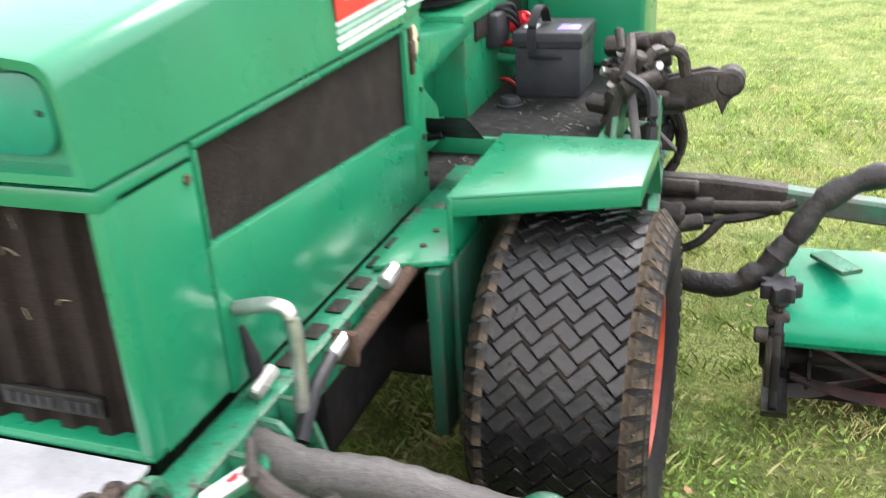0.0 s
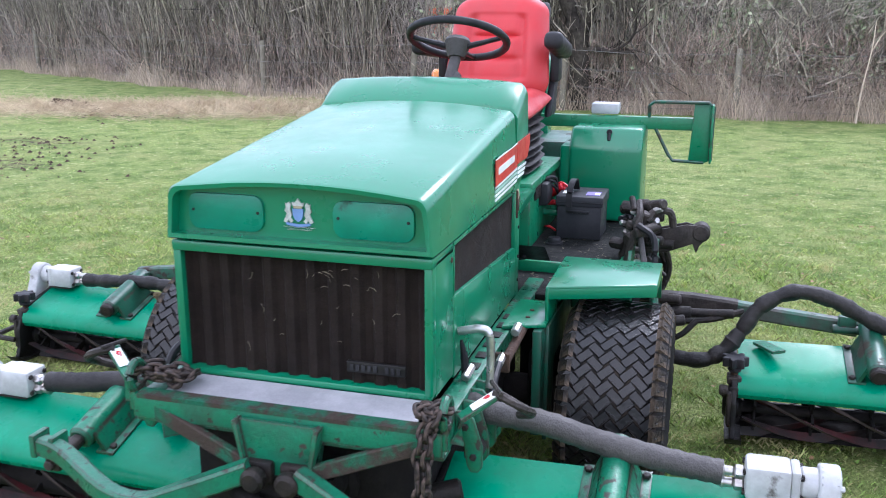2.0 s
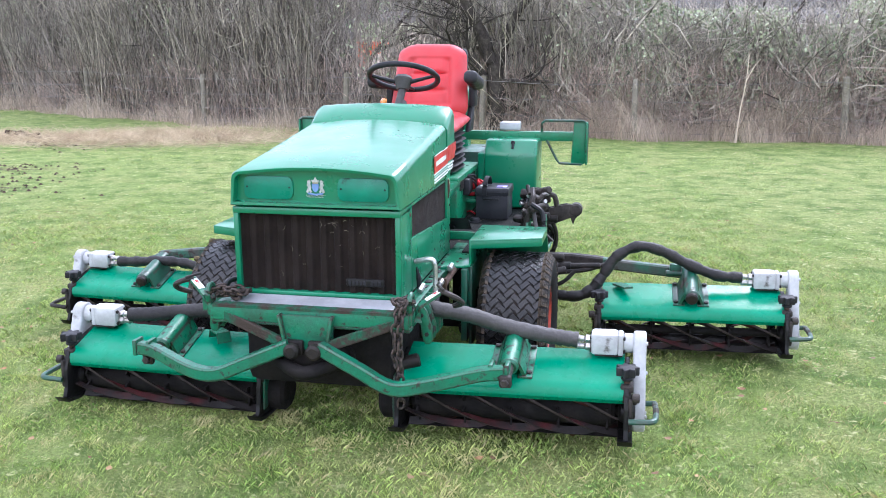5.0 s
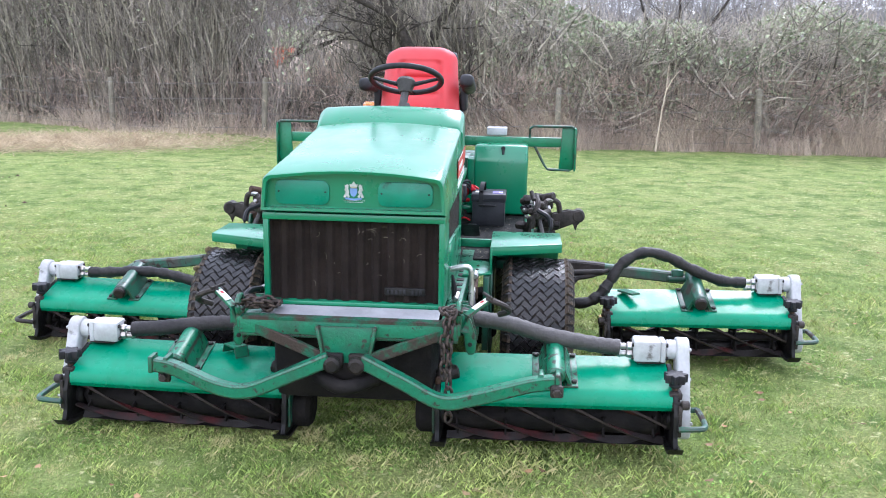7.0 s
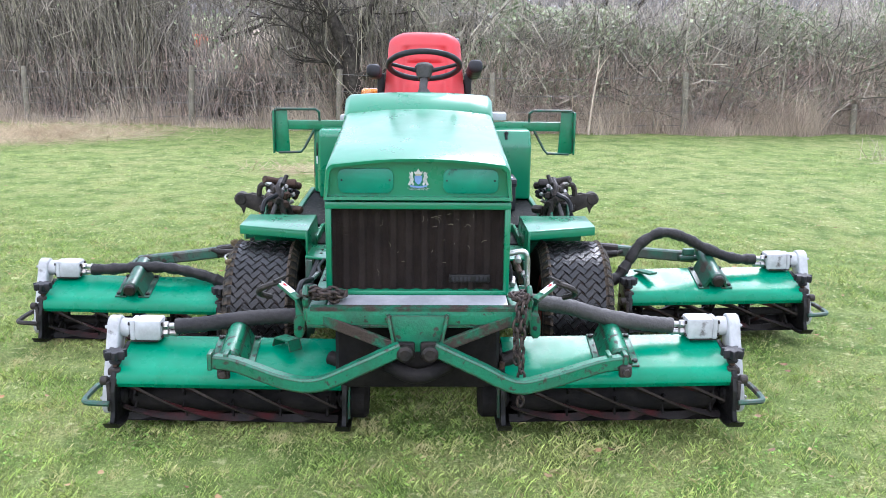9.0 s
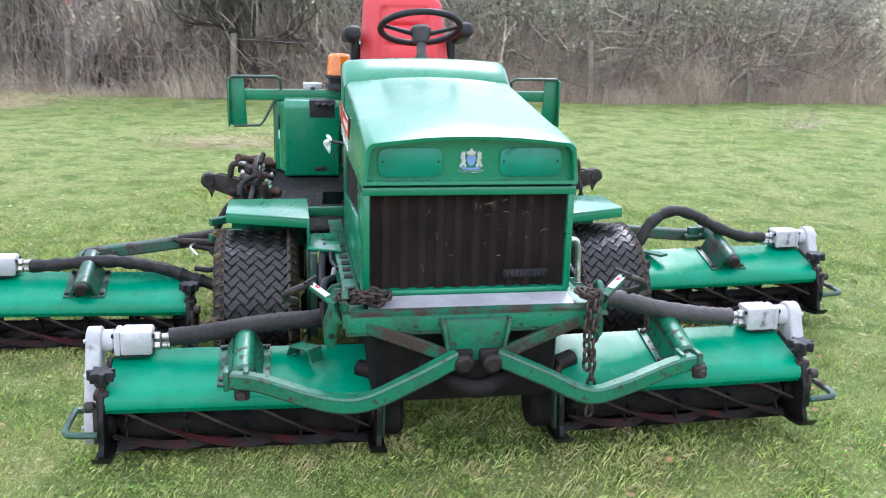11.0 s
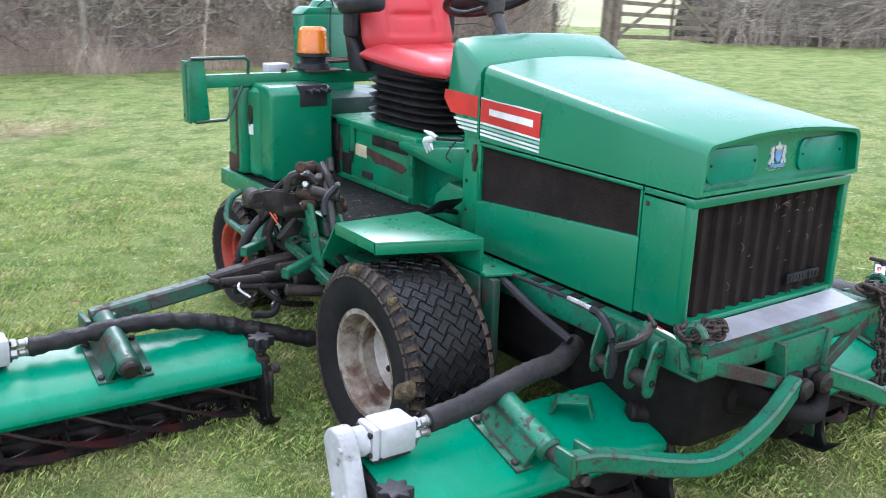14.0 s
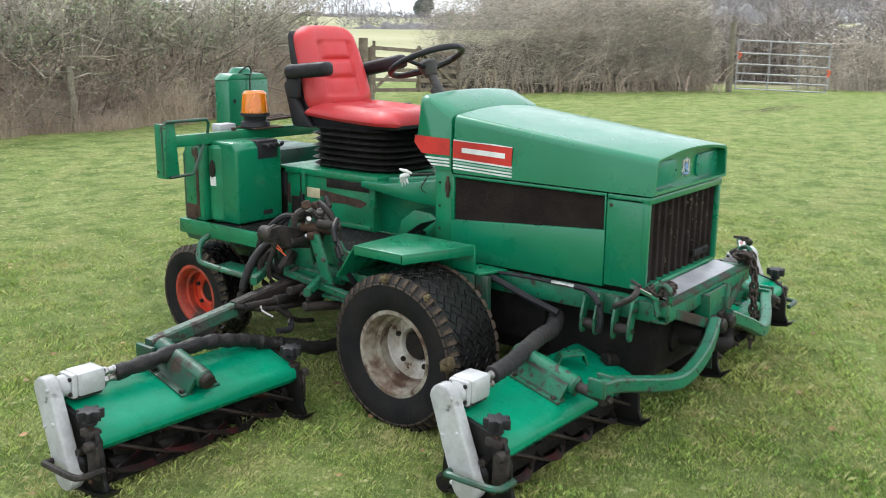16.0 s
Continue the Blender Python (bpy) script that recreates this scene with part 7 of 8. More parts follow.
for drop in (0.08, 0.36, 0.62, 0.85):
    bm, run = bm_new(), []
    for a, b in zip(tops, tops[1:]):
        a, b = Vector(a) - Vector((0, 0, drop)), Vector(b) - Vector((0, 0, drop))
        mid = (a + b) / 2 - Vector((0, 0, rs.uniform(0.01, 0.05)))
        run += [a, mid]
    tube(bm, [*run, b], 0.0038, n=4, per=3)
    part("wire", bm, wire_mat, fence)


def stems(x, y, h, lean, r, bend, seg=3):
    """Thin tapered three-sided stems from the ground: arrays in, arrays out."""
    n = len(x)
    z = ground_z(x, y)
    a, b = rs.rand(n) * 6.28, rs.rand(n) * 6.28
    rings = []
    for k in range(seg + 1):
        t = k / seg
        cx = x + np.cos(a) * lean * h * t + np.cos(b) * bend * h * t * t
        cy = y + np.sin(a) * lean * h * t + np.sin(b) * bend * h * t * t
        cz = z + h * t * (1 - 0.25 * (lean + bend) * t)
        w = r * (1 - 0.75 * t)
        rings.append(np.stack([np.stack([cx + w * math.cos(q), cy + w * math.sin(q), cz], 1) for q in (0, 2.09, 4.19)], 1))
    p = np.stack(rings, 1).reshape(-1, 3)
    i = np.arange(n)[:, None] * 3 * (seg + 1)
    f = []
    for k in range(seg):
        for j in range(3):
            q, w_ = 3 * k + j, 3 * k + (j + 1) % 3
            f.append(i + [q, w_, w_ + 3, q + 3])
    return p, np.concatenate(f)


def twigs(c, length, r, rise=0.75):
    """Loose twigs in the air, in all directions."""
    n = len(c)
    a, e = rs.rand(n) * 6.28, rs.normal(rise, 0.5, n)
    d = np.stack([np.cos(a) * np.cos(e), np.sin(a) * np.cos(e), np.sin(e)], 1) * (length * (0.4 + rs.rand(n)))[:, None]
    k = rs.normal(0, 0.18, (n, 3)) * length[:, None]
    rr = r * (0.6 + 0.8 * rs.rand(n))
    rings = []
    for t, w in ((0, 1.0), (0.5, 0.75), (1, 0.3)):
        m = c + d * t + k * t * (1 - t) * 2
        rings.append(np.stack([m + np.stack([rr * w * math.cos(q), rr * w * math.sin(q) * 0.6, rr * w * math.sin(q)], 1) for q in (0, 2.09, 4.19)], 1))
    p = np.stack(rings, 1).reshape(-1, 3)
    i = np.arange(n)[:, None] * 9
    f = [i + [3 * s + j, 3 * s + (j + 1) % 3, 3 * s + (j + 1) % 3 + 3, 3 * s + j + 3] for s in (0, 1) for j in range(3)]
    return p, np.concatenate(f)


def slivers(c, length, r, rise=0.75):
    """Far-off twigs: flat tapered slips."""
    n = len(c)
    a, e = rs.rand(n) * 6.28, rs.normal(rise, 0.5, n)
    d = np.stack([np.cos(a) * np.cos(e), np.sin(a) * np.cos(e), np.sin(e)], 1) * (length * (0.4 + rs.rand(n)))[:, None]
    b = rs.rand(n) * 6.28
    w = np.stack([np.cos(b), np.sin(b), 0.5 * np.sin(3 * b)], 1) * r
    p = np.stack([c - w, c + w, c + d + w * 0.35, c + d - w * 0.35], 1).reshape(-1, 3)
    return p, np.arange(n)[:, None] * 4 + [0, 1, 2, 3]


def leaves(c, size):
    n = len(c)
    u, v = rs.normal(0, 1, (n, 3)), rs.normal(0, 1, (n, 3))
    u /= np.linalg.norm(u, axis=1)[:, None]
    v -= u * (u * v).sum(1)[:, None]
    v /= np.linalg.norm(v, axis=1)[:, None]
    s = (size * (0.5 + rs.rand(n)))[:, None]
    p = np.stack([c - u * s, c + v * s * 0.6, c + u * s, c - v * s * 0.6 + u * s * 0.1], 1).reshape(-1, 3)
    return p, np.arange(n)[:, None] * 4 + [0, 1, 2, 3]


def cat(*pf):
    out_p, out_f, b = [], [], 0
    for p, f in pf:
        out_p.append(p)
        out_f.append(f + b)
        b += len(p)
    return np.concatenate(out_p), np.concatenate(out_f)


def hedge_height(x):
    """Tall scrub to the west, lower bramble bank to the east."""
    return np.interp(x, [-30, -12, -5, -1.0, 0.5, 3, 6, 8.5, 10.5], [4.6, 4.2, 3.8, 3.0, 2.3, 2.05, 2.1, 2.2, 2.05]) * (1 + 0.12 * np.sin(2.1 * x) * np.sin(0.7 * x + 1))


hedge = empty("hedge", "tangled leafless winter hedge with brambles and ivy behind the fence", "hedge")


def hedge_at(n, depth, near=0.35, x0=-29, x1=10.3):
    u = rs.rand(n)
    x = x0 + (x1 - x0) * u ** 0.8
    return x, line_y(x) + near + depth * rs.rand(n) ** 1.3


x, y = hedge_at(5500, 2.6)
h = hedge_height(x) * rs.uniform(0.45, 1.05, len(x))
st1 = stems(x, y, h, 0.2, 0.008, 0.25, 4)
x, y = hedge_at(56000, 2.0, 0.25)
hz = hedge_height(x) * (0.06 + 0.92 * rs.rand(len(x)))
keep = (np.abs(x + 3.4) > 0.85) | (hz < 0.8) | (hz > 1.95) | (rs.rand(len(x)) < 0.3)
x, y, hz = x[keep], y[keep], hz[keep]
tw1 = twigs(np.stack([x, y, hz], 1), np.full(len(x), 0.5), 0.0038, np.where(x < 0.3, 1.15, 0.75))
for mat, west in ((dark_twig_mat, True), (twig_mat, False)):
    sub = []
    for p, f in (st1, tw1):
        c = p[f[:, 0], 0] + 0.7 * np.sin(p[f[:, 0], 2] * 3)
        sub.append((p, f[(c < -0.6) == west]))
    p, f = cat(*sub)
    soup("twig_tangle", p, f, [mat], hedge)
def thinned(x, y, west):
    """Fewer of them along the western scrub."""
    keep = rs.rand(len(x)) < np.interp(x, [-6, -3, 0.3, 12], [west, west, 1, 1])
    return x[keep], y[keep]


x, y = thinned(*hedge_at(8000, 1.0, 0.05), 0.3)
st2 = stems(x, y, rs.uniform(0.2, 1.15, len(x)) * (0.75 + 0.4 * np.sin(1.9 * x) * np.sin(0.8 * x)), 0.5, 0.0045, 0.9, 4)
x, y = thinned(*hedge_at(26000, 1.0, 0.1), 0.4)
tw2 = twigs(np.stack([x, y, rs.uniform(0.02, 1.1, len(x))], 1), np.full(len(x), 0.45), 0.0034, 0.95)
p, f = cat(st2, tw2)
soup("bramble_tangle", p, f, [bramble_mat], hedge)
x, y = thinned(*hedge_at(19000, 0.7, -0.2), 0.7)
y = y + 0.25 * np.sin(1.1 * x) * np.sin(2.7 * x + 1)
p, f = stems(x, y, rs.uniform(0.1, 0.85, len(x)) ** 1.2 * (0.85 + 0.4 * np.sin(2.3 * x)) * np.interp(x, [-3, 1], [0.75, 1.15]), 0.3, 0.0038, 0.45)
soup("dead_grass", p, f, [pale_stem], hedge)
x, y = hedge_at(300000, 1.7, 0.2)
keep = rs.rand(len(x)) < np.clip(0.05 + 0.8 * np.clip((x + 0.5) / 2.0, 0, 1) * np.clip((9.8 - x) / 2.5, 0.25, 1) + 0.3 * (np.sin(1.3 * x) > 0.75), 0, 1)
x, y = x[keep], y[keep]
hz = hedge_height(x) * (0.22 + 0.8 * rs.rand(len(x)) ** 0.8)
keep = np.sin(2.9 * x + 1.3 * hz) * np.sin(3.7 * hz - 1.1 * x + 2) + 0.5 * np.sin(7.3 * x) * np.sin(6.1 * hz) > rs.normal(-0.25, 0.35, len(x))
x, y, hz = x[keep], y[keep], hz[keep]
keep = rs.rand(len(x)) < 0.55
p, f = leaves(np.stack([x, y, hz], 1)[keep], 0.03)
soup("hedge_leaves", p, f, [ivy_mat], hedge)
# coppiced clumps: sheaves of long upright stems along the western scrub
cx = rs.uniform(-16, 0.2, 46)
cx = np.where(np.abs(cx + 3.4) < 0.9, cx - 1.9, cx)
x = np.repeat(cx, 34) + rs.normal(0, 0.16, 46 * 34)
y = line_y(x) + np.repeat(rs.uniform(0.3, 1.3, 46), 34) + rs.normal(0, 0.12, 46 * 34)
p, f = stems(x, y, rs.uniform(1.6, 3.9, len(x)), 0.16, 0.011, 0.14, 4)
soup("coppice_tangle", p, f, [coppice_mat], hedge)
x, y = hedge_at(5200, 0.9, 0.05, -18)
hz = hedge_height(x) * (0.05 + 0.85 * rs.rand(len(x)))
keep = (np.abs(x + 3.4) > 0.85) | (hz < 0.8) | (hz > 1.95)
x, y, hz = x[keep], y[keep], hz[keep]
p, f = twigs(np.stack([x, y, hz], 1), rs.uniform(0.4, 1.1, len(x)), 0.0085, np.where(x < 0.3, 1.15, 0.8))
soup("branch_tangle", p, f, [coppice_mat], hedge)
n = 160
x = np.where(rs.rand(n) < 0.65, rs.uniform(0.5, 9.8, n), rs.uniform(-14, 0.5, n))
p, f = stems(x, line_y(x) + rs.uniform(0.0, 0.5, n), rs.uniform(0.6, 1.5, n), 0.4, 0.008, 1.1, 6)
soup("arching_stem", p, f, [pale_stem], hedge)


def core(name, xs_, y_of, h_of, parent, mat, steps=5, depth=0.9):
    """A lumpy bank inside: the shade between the twigs, put into dark colour."""
    P, F = [], []
    m = 9
    for x in xs_:
        h = float(h_of(x))
        for j in range(m):
            a = math.pi * j / (m - 1)
            yy = float(y_of(x)) + depth - depth * 0.75 * math.cos(a)
            zz = h * (0.05 + 0.95 * math.sin(a) ** 0.6) if 0 < j < m - 1 else -0.05
            q = Vector((x, yy, zz))
            k = noise.noise(q * 1.7) * 0.22 + noise.noise(q * 5.0) * 0.12
            P.append((x + k, yy + k * 1.4, max(-0.05, zz + k)))
    for i in range(len(xs_) - 1):
        for j in range(m - 1):
            a = i * m + j
            F.append((a, a + 1, a + m + 1, a + m))
    return soup(name, P, F, [mat], parent)


core("hedge_core", np.arange(-30, 10.2, 0.22), lambda x: line_y(x) + 0.75, lambda x: hedge_height(x) * (0.72 if abs(x + 3.4) > 0.9 else 0.2), hedge, hedge_shade_mat)


def bare_tree(name, label, place, height, r, seed, spread=0.6, levels=4, mat=None, parent=None, lean=(0, 0), fork=0.3):
    """A leafless tree: a tapered trunk that forks again and again into twigs."""
    rg = random.Random(seed)
    tree = parent or empty(name, label, "tree", (*place, float(ground_z(*place)) - 0.05))
    trunk, crown = bm_new(), bm_new()

    def grow(p, d, ln, rad, lev):
        pts, q, dd = [p], p, d
        for k in range(3):
            dd = (dd + Vector((rg.gauss(0, 0.16), rg.gauss(0, 0.16), rg.gauss(0.04, 0.08)))).normalized()
            q = q + dd * ln / 3
            pts.append(q)
        tube(trunk if lev < 2 else crown, pts, [rad, rad * 0.62], n=8 if lev < 2 else 4 if lev < 4 else 3, per=2 if lev < 3 else 1)
        if lev >= levels:
            return
        for k in range(2 if lev < 1 else 3 if lev < 3 else 4):
            t = pts[-1] if k < 2 else pts[rg.choice((1, 2))]
            side = Vector((rg.gauss(0, 1), rg.gauss(0, 1), rg.gauss(0.15, 0.5))).normalized()
            grow(t, (dd + side * spread * rg.uniform(0.7, 1.3)).normalized(), ln * rg.uniform(0.55, 0.8), rad * (0.6 if k < 2 else 0.42), lev + 1)

    grow(Vector((0, 0, 0)), Vector((lean[0], lean[1], 1)).normalized(), height * fork, r, 0)
    part("trunk", trunk, mat or bark, tree)
    part("crown", crown, mat or bark, tree)
    return tree


def forked_tree(label, place, limbs, seed):
    """A tree whose main limbs are given as lines of points with a start and end radius; the rest grows from them."""
    rg = random.Random(seed)
    tree = empty("bare_tree", label, "tree", (*place, float(ground_z(*place)) - 0.05))
    crown = bm_new()

    def grow(p, d, ln, rad, lev):
        pts, q, dd = [p], p, d
        for k in range(3):
            dd = (dd + Vector((rg.gauss(0, 0.2), rg.gauss(0, 0.2), rg.gauss(0.03, 0.12)))).normalized()
            q = q + dd * ln / 3
            pts.append(q)
        tube(crown, pts, [rad, rad * 0.55], n=5 if lev < 2 else 3, per=2 if lev < 2 else 1)
        if lev < 3:
            for k in range(4):
                side = Vector((rg.gauss(0, 1), rg.gauss(0, 1), rg.gauss(0.1, 0.6))).normalized()
                grow(pts[rg.choice((1, 2, 3))], (dd + side * 0.8).normalized(), ln * rg.uniform(0.5, 0.75), rad * 0.5, lev + 1)

    for pts, r0, r1 in limbs:
        trunk = bm_new()
        line = curve_points(pts, 5)
        tube(trunk, line, [r0 + (r1 - r0) * k / (len(line) - 1) for k in range(len(line))], n=10, smooth=False, wob=0.08)
        part("trunk" if pts[0][2] == 0 else "limb", trunk, bark, tree)
        for k in range(5):
            i = rg.randint(len(line) // 3, len(line) - 1)
            side = Vector((rg.gauss(0, 1), rg.gauss(0, 0.8), rg.gauss(0.35, 0.4))).normalized()
            grow(line[i], side, rg.uniform(0.7, 1.4), r1 * rg.uniform(0.2, 0.36), 0)
    part("crown", crown, bark, tree)


forked_tree("dark leafless tree with a forked trunk behind the fence", (-1.15, 12.4),
            [([(0, 0, 0), (0.02, 0, 0.7), (0.0, 0, 1.25)], 0.16, 0.14), ([(-0.03, 0, 1.15), (-0.22, 0, 1.7), (-0.5, 0.05, 2.2), (-0.75, 0.1, 2.9), (-0.9, 0.1, 4.0)], 0.12, 0.07),
             ([(0.04, 0, 1.15), (0.2, 0, 1.7), (0.38, 0.05, 2.1), (0.7, 0.1, 2.5), (1.2, 0.1, 3.4)], 0.09, 0.05), ([(-0.45, 0, 2.1), (-0.95, 0, 2.35), (-1.6, 0.1, 2.6), (-2.3, 0.1, 2.7)], 0.06, 0.03)], 3)
forked_tree("slender leafless tree standing in the hedge", (3.15, 12.8),
            [([(0, 0, 0), (0.02, 0, 0.8), (0.0, 0, 1.4)], 0.06, 0.05), ([(0, 0, 1.3), (-0.2, 0, 1.7), (-0.5, 0.05, 2.1), (-0.7, 0.1, 2.7)], 0.045, 0.02),
             ([(0, 0, 1.3), (0.15, 0, 1.75), (0.5, 0.05, 2.0), (0.9, 0.1, 2.6)], 0.045, 0.02), ([(0, 0, 1.4), (0.03, 0, 2.0), (0.0, 0.05, 2.9)], 0.035, 0.015)], 7)
forked_tree("slender leafless tree standing in the hedge", (0.6, 13.0),
            [([(0, 0, 0), (0.05, 0, 0.9), (0.2, 0, 1.6), (0.5, 0, 2.6), (0.7, 0, 3.4)], 0.05, 0.02), ([(0.2, 0, 1.6), (0.0, 0, 2.1), (-0.1, 0, 2.9)], 0.03, 0.015)], 9)
bare_tree("bare_tree", "leafless shrubby tree in the hedge", (-10.4, 15.8), 4.8, 0.07, 21, 0.7, 5)
bare_tree("bare_tree", "leafless shrubby tree in the hedge", (-13.8, 18.2), 5.0, 0.08, 22, 0.7, 5)
bare_tree("bare_tree", "leafless shrubby tree in the hedge", (-7.2, 15.5), 5.0, 0.06, 23, 0.7, 5)
bare_tree("bare_tree", "leafless shrubby tree in the hedge", (-4.4, 15.2), 5.2, 0.07, 24, 0.6, 5)
sapling = empty("dead_sapling", "thin bleached sapling leaning out of the brambles", "sapling", (2.75, 11.65, 0))
bm = bm_new()
tube(bm, [(0, 0, 0), (0.04, 0, 0.5), (0.1, 0, 0.95), (0.12, 0, 1.35)], [0.016, 0.006], n=6)
tube(bm, [(0.1, 0, 0.95), (0.2, 0.02, 1.15), (0.3, 0.03, 1.28)], [0.009, 0.004], n=6)
part("stem", bm, pale_stem, sapling)

# second clump, between the wooden gate and the metal gate, and beyond it
clump = empty("hedge", "bare brambly thicket between the two gates", "hedge")


def clump_line(u):
    return np.interp(u, [0, 0.2, 0.5, 0.8, 1], [16.2, 18.5, 20.8, 22.4, 23.3]), np.interp(u, [0, 0.2, 0.5, 0.8, 1], [13.6, 12.2, 11.0, 9.8, 9.1])


def clump_at(n, depth):
    u = rs.rand(n)
    x, y = clump_line(u)
    d = depth * rs.rand(n) ** 1.2
    return x + 0.45 * d, y + 0.9 * d, (2.95 * (0.6 + 0.4 * np.sin(np.pi * np.clip(u * 0.9 + 0.1, 0, 1)) ** 0.5) * (1 + 0.12 * np.sin(17 * u)))


x, y, h = clump_at(1100, 2.4)
s1 = stems(x, y, h * rs.uniform(0.4, 1.0, len(x)), 0.2, 0.009, 0.3)
x, y, h = clump_at(30000, 2.2)
s2 = twigs(np.stack([x, y, ground_z(x, y) + h * (0.08 + 0.9 * rs.rand(len(x)) ** 1.2)], 1), np.full(len(x), 0.5), 0.0048, 0.35)
p, f = cat(s1, s2)
soup("twig_tangle", p, f, [twig_mat], clump)
x, y, h = clump_at(220, 0.6)
p, f = stems(x - 0.2, y - 0.2, rs.uniform(0.3, 1.5, len(x)), 0.3, 0.006, 0.8, 5)
soup("bramble_tangle", p, f, [bramble_mat], clump)
x, y, h = clump_at(55, 0.3)
p, f = stems(x - 0.4, y - 0.4, rs.uniform(0.8, 2.6, len(x)), 0.4, 0.013, 1.2, 7)
soup("arching_stem", p, f, [pale_stem], clump)
x, y, h = clump_at(7000, 1.6)
p, f = leaves(np.stack([x, y, ground_z(x, y) + h * (0.2 + 0.8 * rs.rand(len(x)))], 1), 0.026)
soup("hedge_leaves", p, f, [ivy_mat], clump)
# dark bank inside the clump: its inner shade as colour
P, F = [], []
for i, u in enumerate(np.linspace(0, 1, 40)):
    x, y = clump_line(u)
    for j in range(9):
        a = math.pi * j / 8
        d = 1.4 - 0.9 * math.cos(a)
        q = Vector((x + 0.45 * d, y + 0.9 * d, 1.6 * math.sin(a) ** 0.6 * (0.7 + 0.3 * math.sin(math.pi * u))))
        k = 0.2 * noise.noise(q * 1.7) + 0.1 * noise.noise(q * 5)
        P.append((q.x + k, q.y + k, float(ground_z(q.x, q.y)) + max(-0.05, q.z + k)))
F = [(i * 9 + j, i * 9 + j + 1, i * 9 + j + 10, i * 9 + j + 9) for i in range(39) for j in range(8)]
soup("hedge_core", P, F, [hedge_shade_mat], clump)

east = empty("hedge", "low straggling hedge beyond the metal gate", "hedge")
n = 9000
u = rs.rand(n)
x, y = 25.6 + 10 * u + rs.rand(n) * 1.5, 6.2 - 11 * u + rs.rand(n) * 2.0
s1 = stems(x[:1500], y[:1500], rs.uniform(0.5, 1.7, 1500), 0.25, 0.01, 0.3)
s2 = twigs(np.stack([x, y, ground_z(x, y) + 1.6 * rs.rand(n)], 1), np.full(n, 0.6), 0.007, 0.4)
p, f = cat(s1, s2)
soup("twig_tangle", p, f, [twig_mat], east)
blossom = rs.rand(n) < 0.16
p, f = leaves(np.stack([x, y, 1.3 + 0.9 * rs.rand(n)], 1)[blossom], 0.03)
soup("white_seed_heads", p, f, [white_decal], east)

# wooden field gate, sagging
gate = empty("field_gate", "old sagging wooden field gate with a diagonal brace", "gate", (0, 0, 0))
bm = bm_new()
for x, y, h in ((11.6, 12.5, 1.45), (12.1, 12.75, 1.25)):
    bar(bm, [(x, y, -0.05), (x + 0.03, y, h)], 0.17, 0.17)
part("gate_post", bm, grey_wood, gate)
G0, G1 = Vector((12.2, 12.8, 0.14)), Vector((16.0, 13.2, 0.0))
for k in range(5):
    bm = bm_new()
    z = 0.16 + 0.235 * k
    bar(bm, [G0 + Vector((0, 0, z)), G1 + Vector((0, 0, z * 0.95))], 0.03, 0.085)
    part("rail", bm, grey_wood, gate)
for a, b in (((0.02, 0.1), (0.02, 1.25)), ((0.5, 0.1), (0.5, 1.2)), ((0.98, 0.05), (0.98, 1.15)), ((0.0, 0.15), (0.5, 1.15)), ((0.5, 1.15), (0.98, 0.2))):
    bm = bm_new()
    bar(bm, [G0.lerp(G1, a[0]) + Vector((0, -0.03, a[1])), G0.lerp(G1, b[0]) + Vector((0, -0.03, b[1]))], 0.03, 0.08)
    part("brace", bm, grey_wood, gate)

# galvanised gate
mgate = empty("metal_gate", "galvanised tubular field gate tied with orange twine", "gate", (0, 0, 0))
A, B = Vector((23.4, 8.65, -0.02)), Vector((25.1, 6.55, -0.06))
bm = bm_new()
bar(bm, [A + Vector((-0.12, 0.14, -0.05)), A + Vector((-0.14, 0.14, 2.0))], 0.15, 0.15)
part("gate_post", bm, post_wood, mgate)
for k, z in enumerate((0.12, 0.33, 0.56, 0.83, 1.14, 1.5)):
    bm = bm_new()
    rod(bm, A + Vector((0, 0, z)), B + Vector((0, 0, z - 0.06)), 0.022, n=8)
    part("rail", bm, galv, mgate)
for t in (0.0, 0.35, 0.68, 1.0):
    bm = bm_new()
    rod(bm, A.lerp(B, t) + Vector((0, 0, 0.08)), A.lerp(B, t) + Vector((0, 0, 1.51 - 0.06 * t)), 0.022, n=8)
    part("upright", bm, galv, mgate)
bm = bm_new()
for t, z in ((0.0, 1.15), (0.98, 0.7)):
    for k in range(3):
        c = A.lerp(B, t) + Vector((-0.05, 0, z))
        tube(bm, [c, c + Vector((0.05, -0.06 - 0.03 * k, -0.04)), c + Vector((0.02, -0.04, -0.14 - 0.04 * k))], 0.012, n=5)
part("twine", bm, orange_cord, mgate, "orange twine", split=True)

# a machine half hidden behind the hedge
digger = empty("orange_machine", "orange machine half hidden behind the bare hedge", "vehicle", (-6.5, 25.4, 0))
bm = bm_new()
box(bm, (-1.3, -0.6, 0.5), (0.3, 0.6, 1.3), 0.08)
prism(bm, [(-1.2, 1.25), (-1.1, 1.55), (-0.1, 1.55), (0.1, 1.25)], "y", -0.55, 0.55, 0.05)
part("body", bm, orange_cord, digger)
bm = bm_new()
for s in (-1, 1):
    for yy in (-0.62, 0.62):
        rod(bm, (s * 0.7, yy - 0.12, 0.4), (s * 0.7, yy + 0.12, 0.4), 0.4, n=20)
part("wheel", bm, rubber, digger)

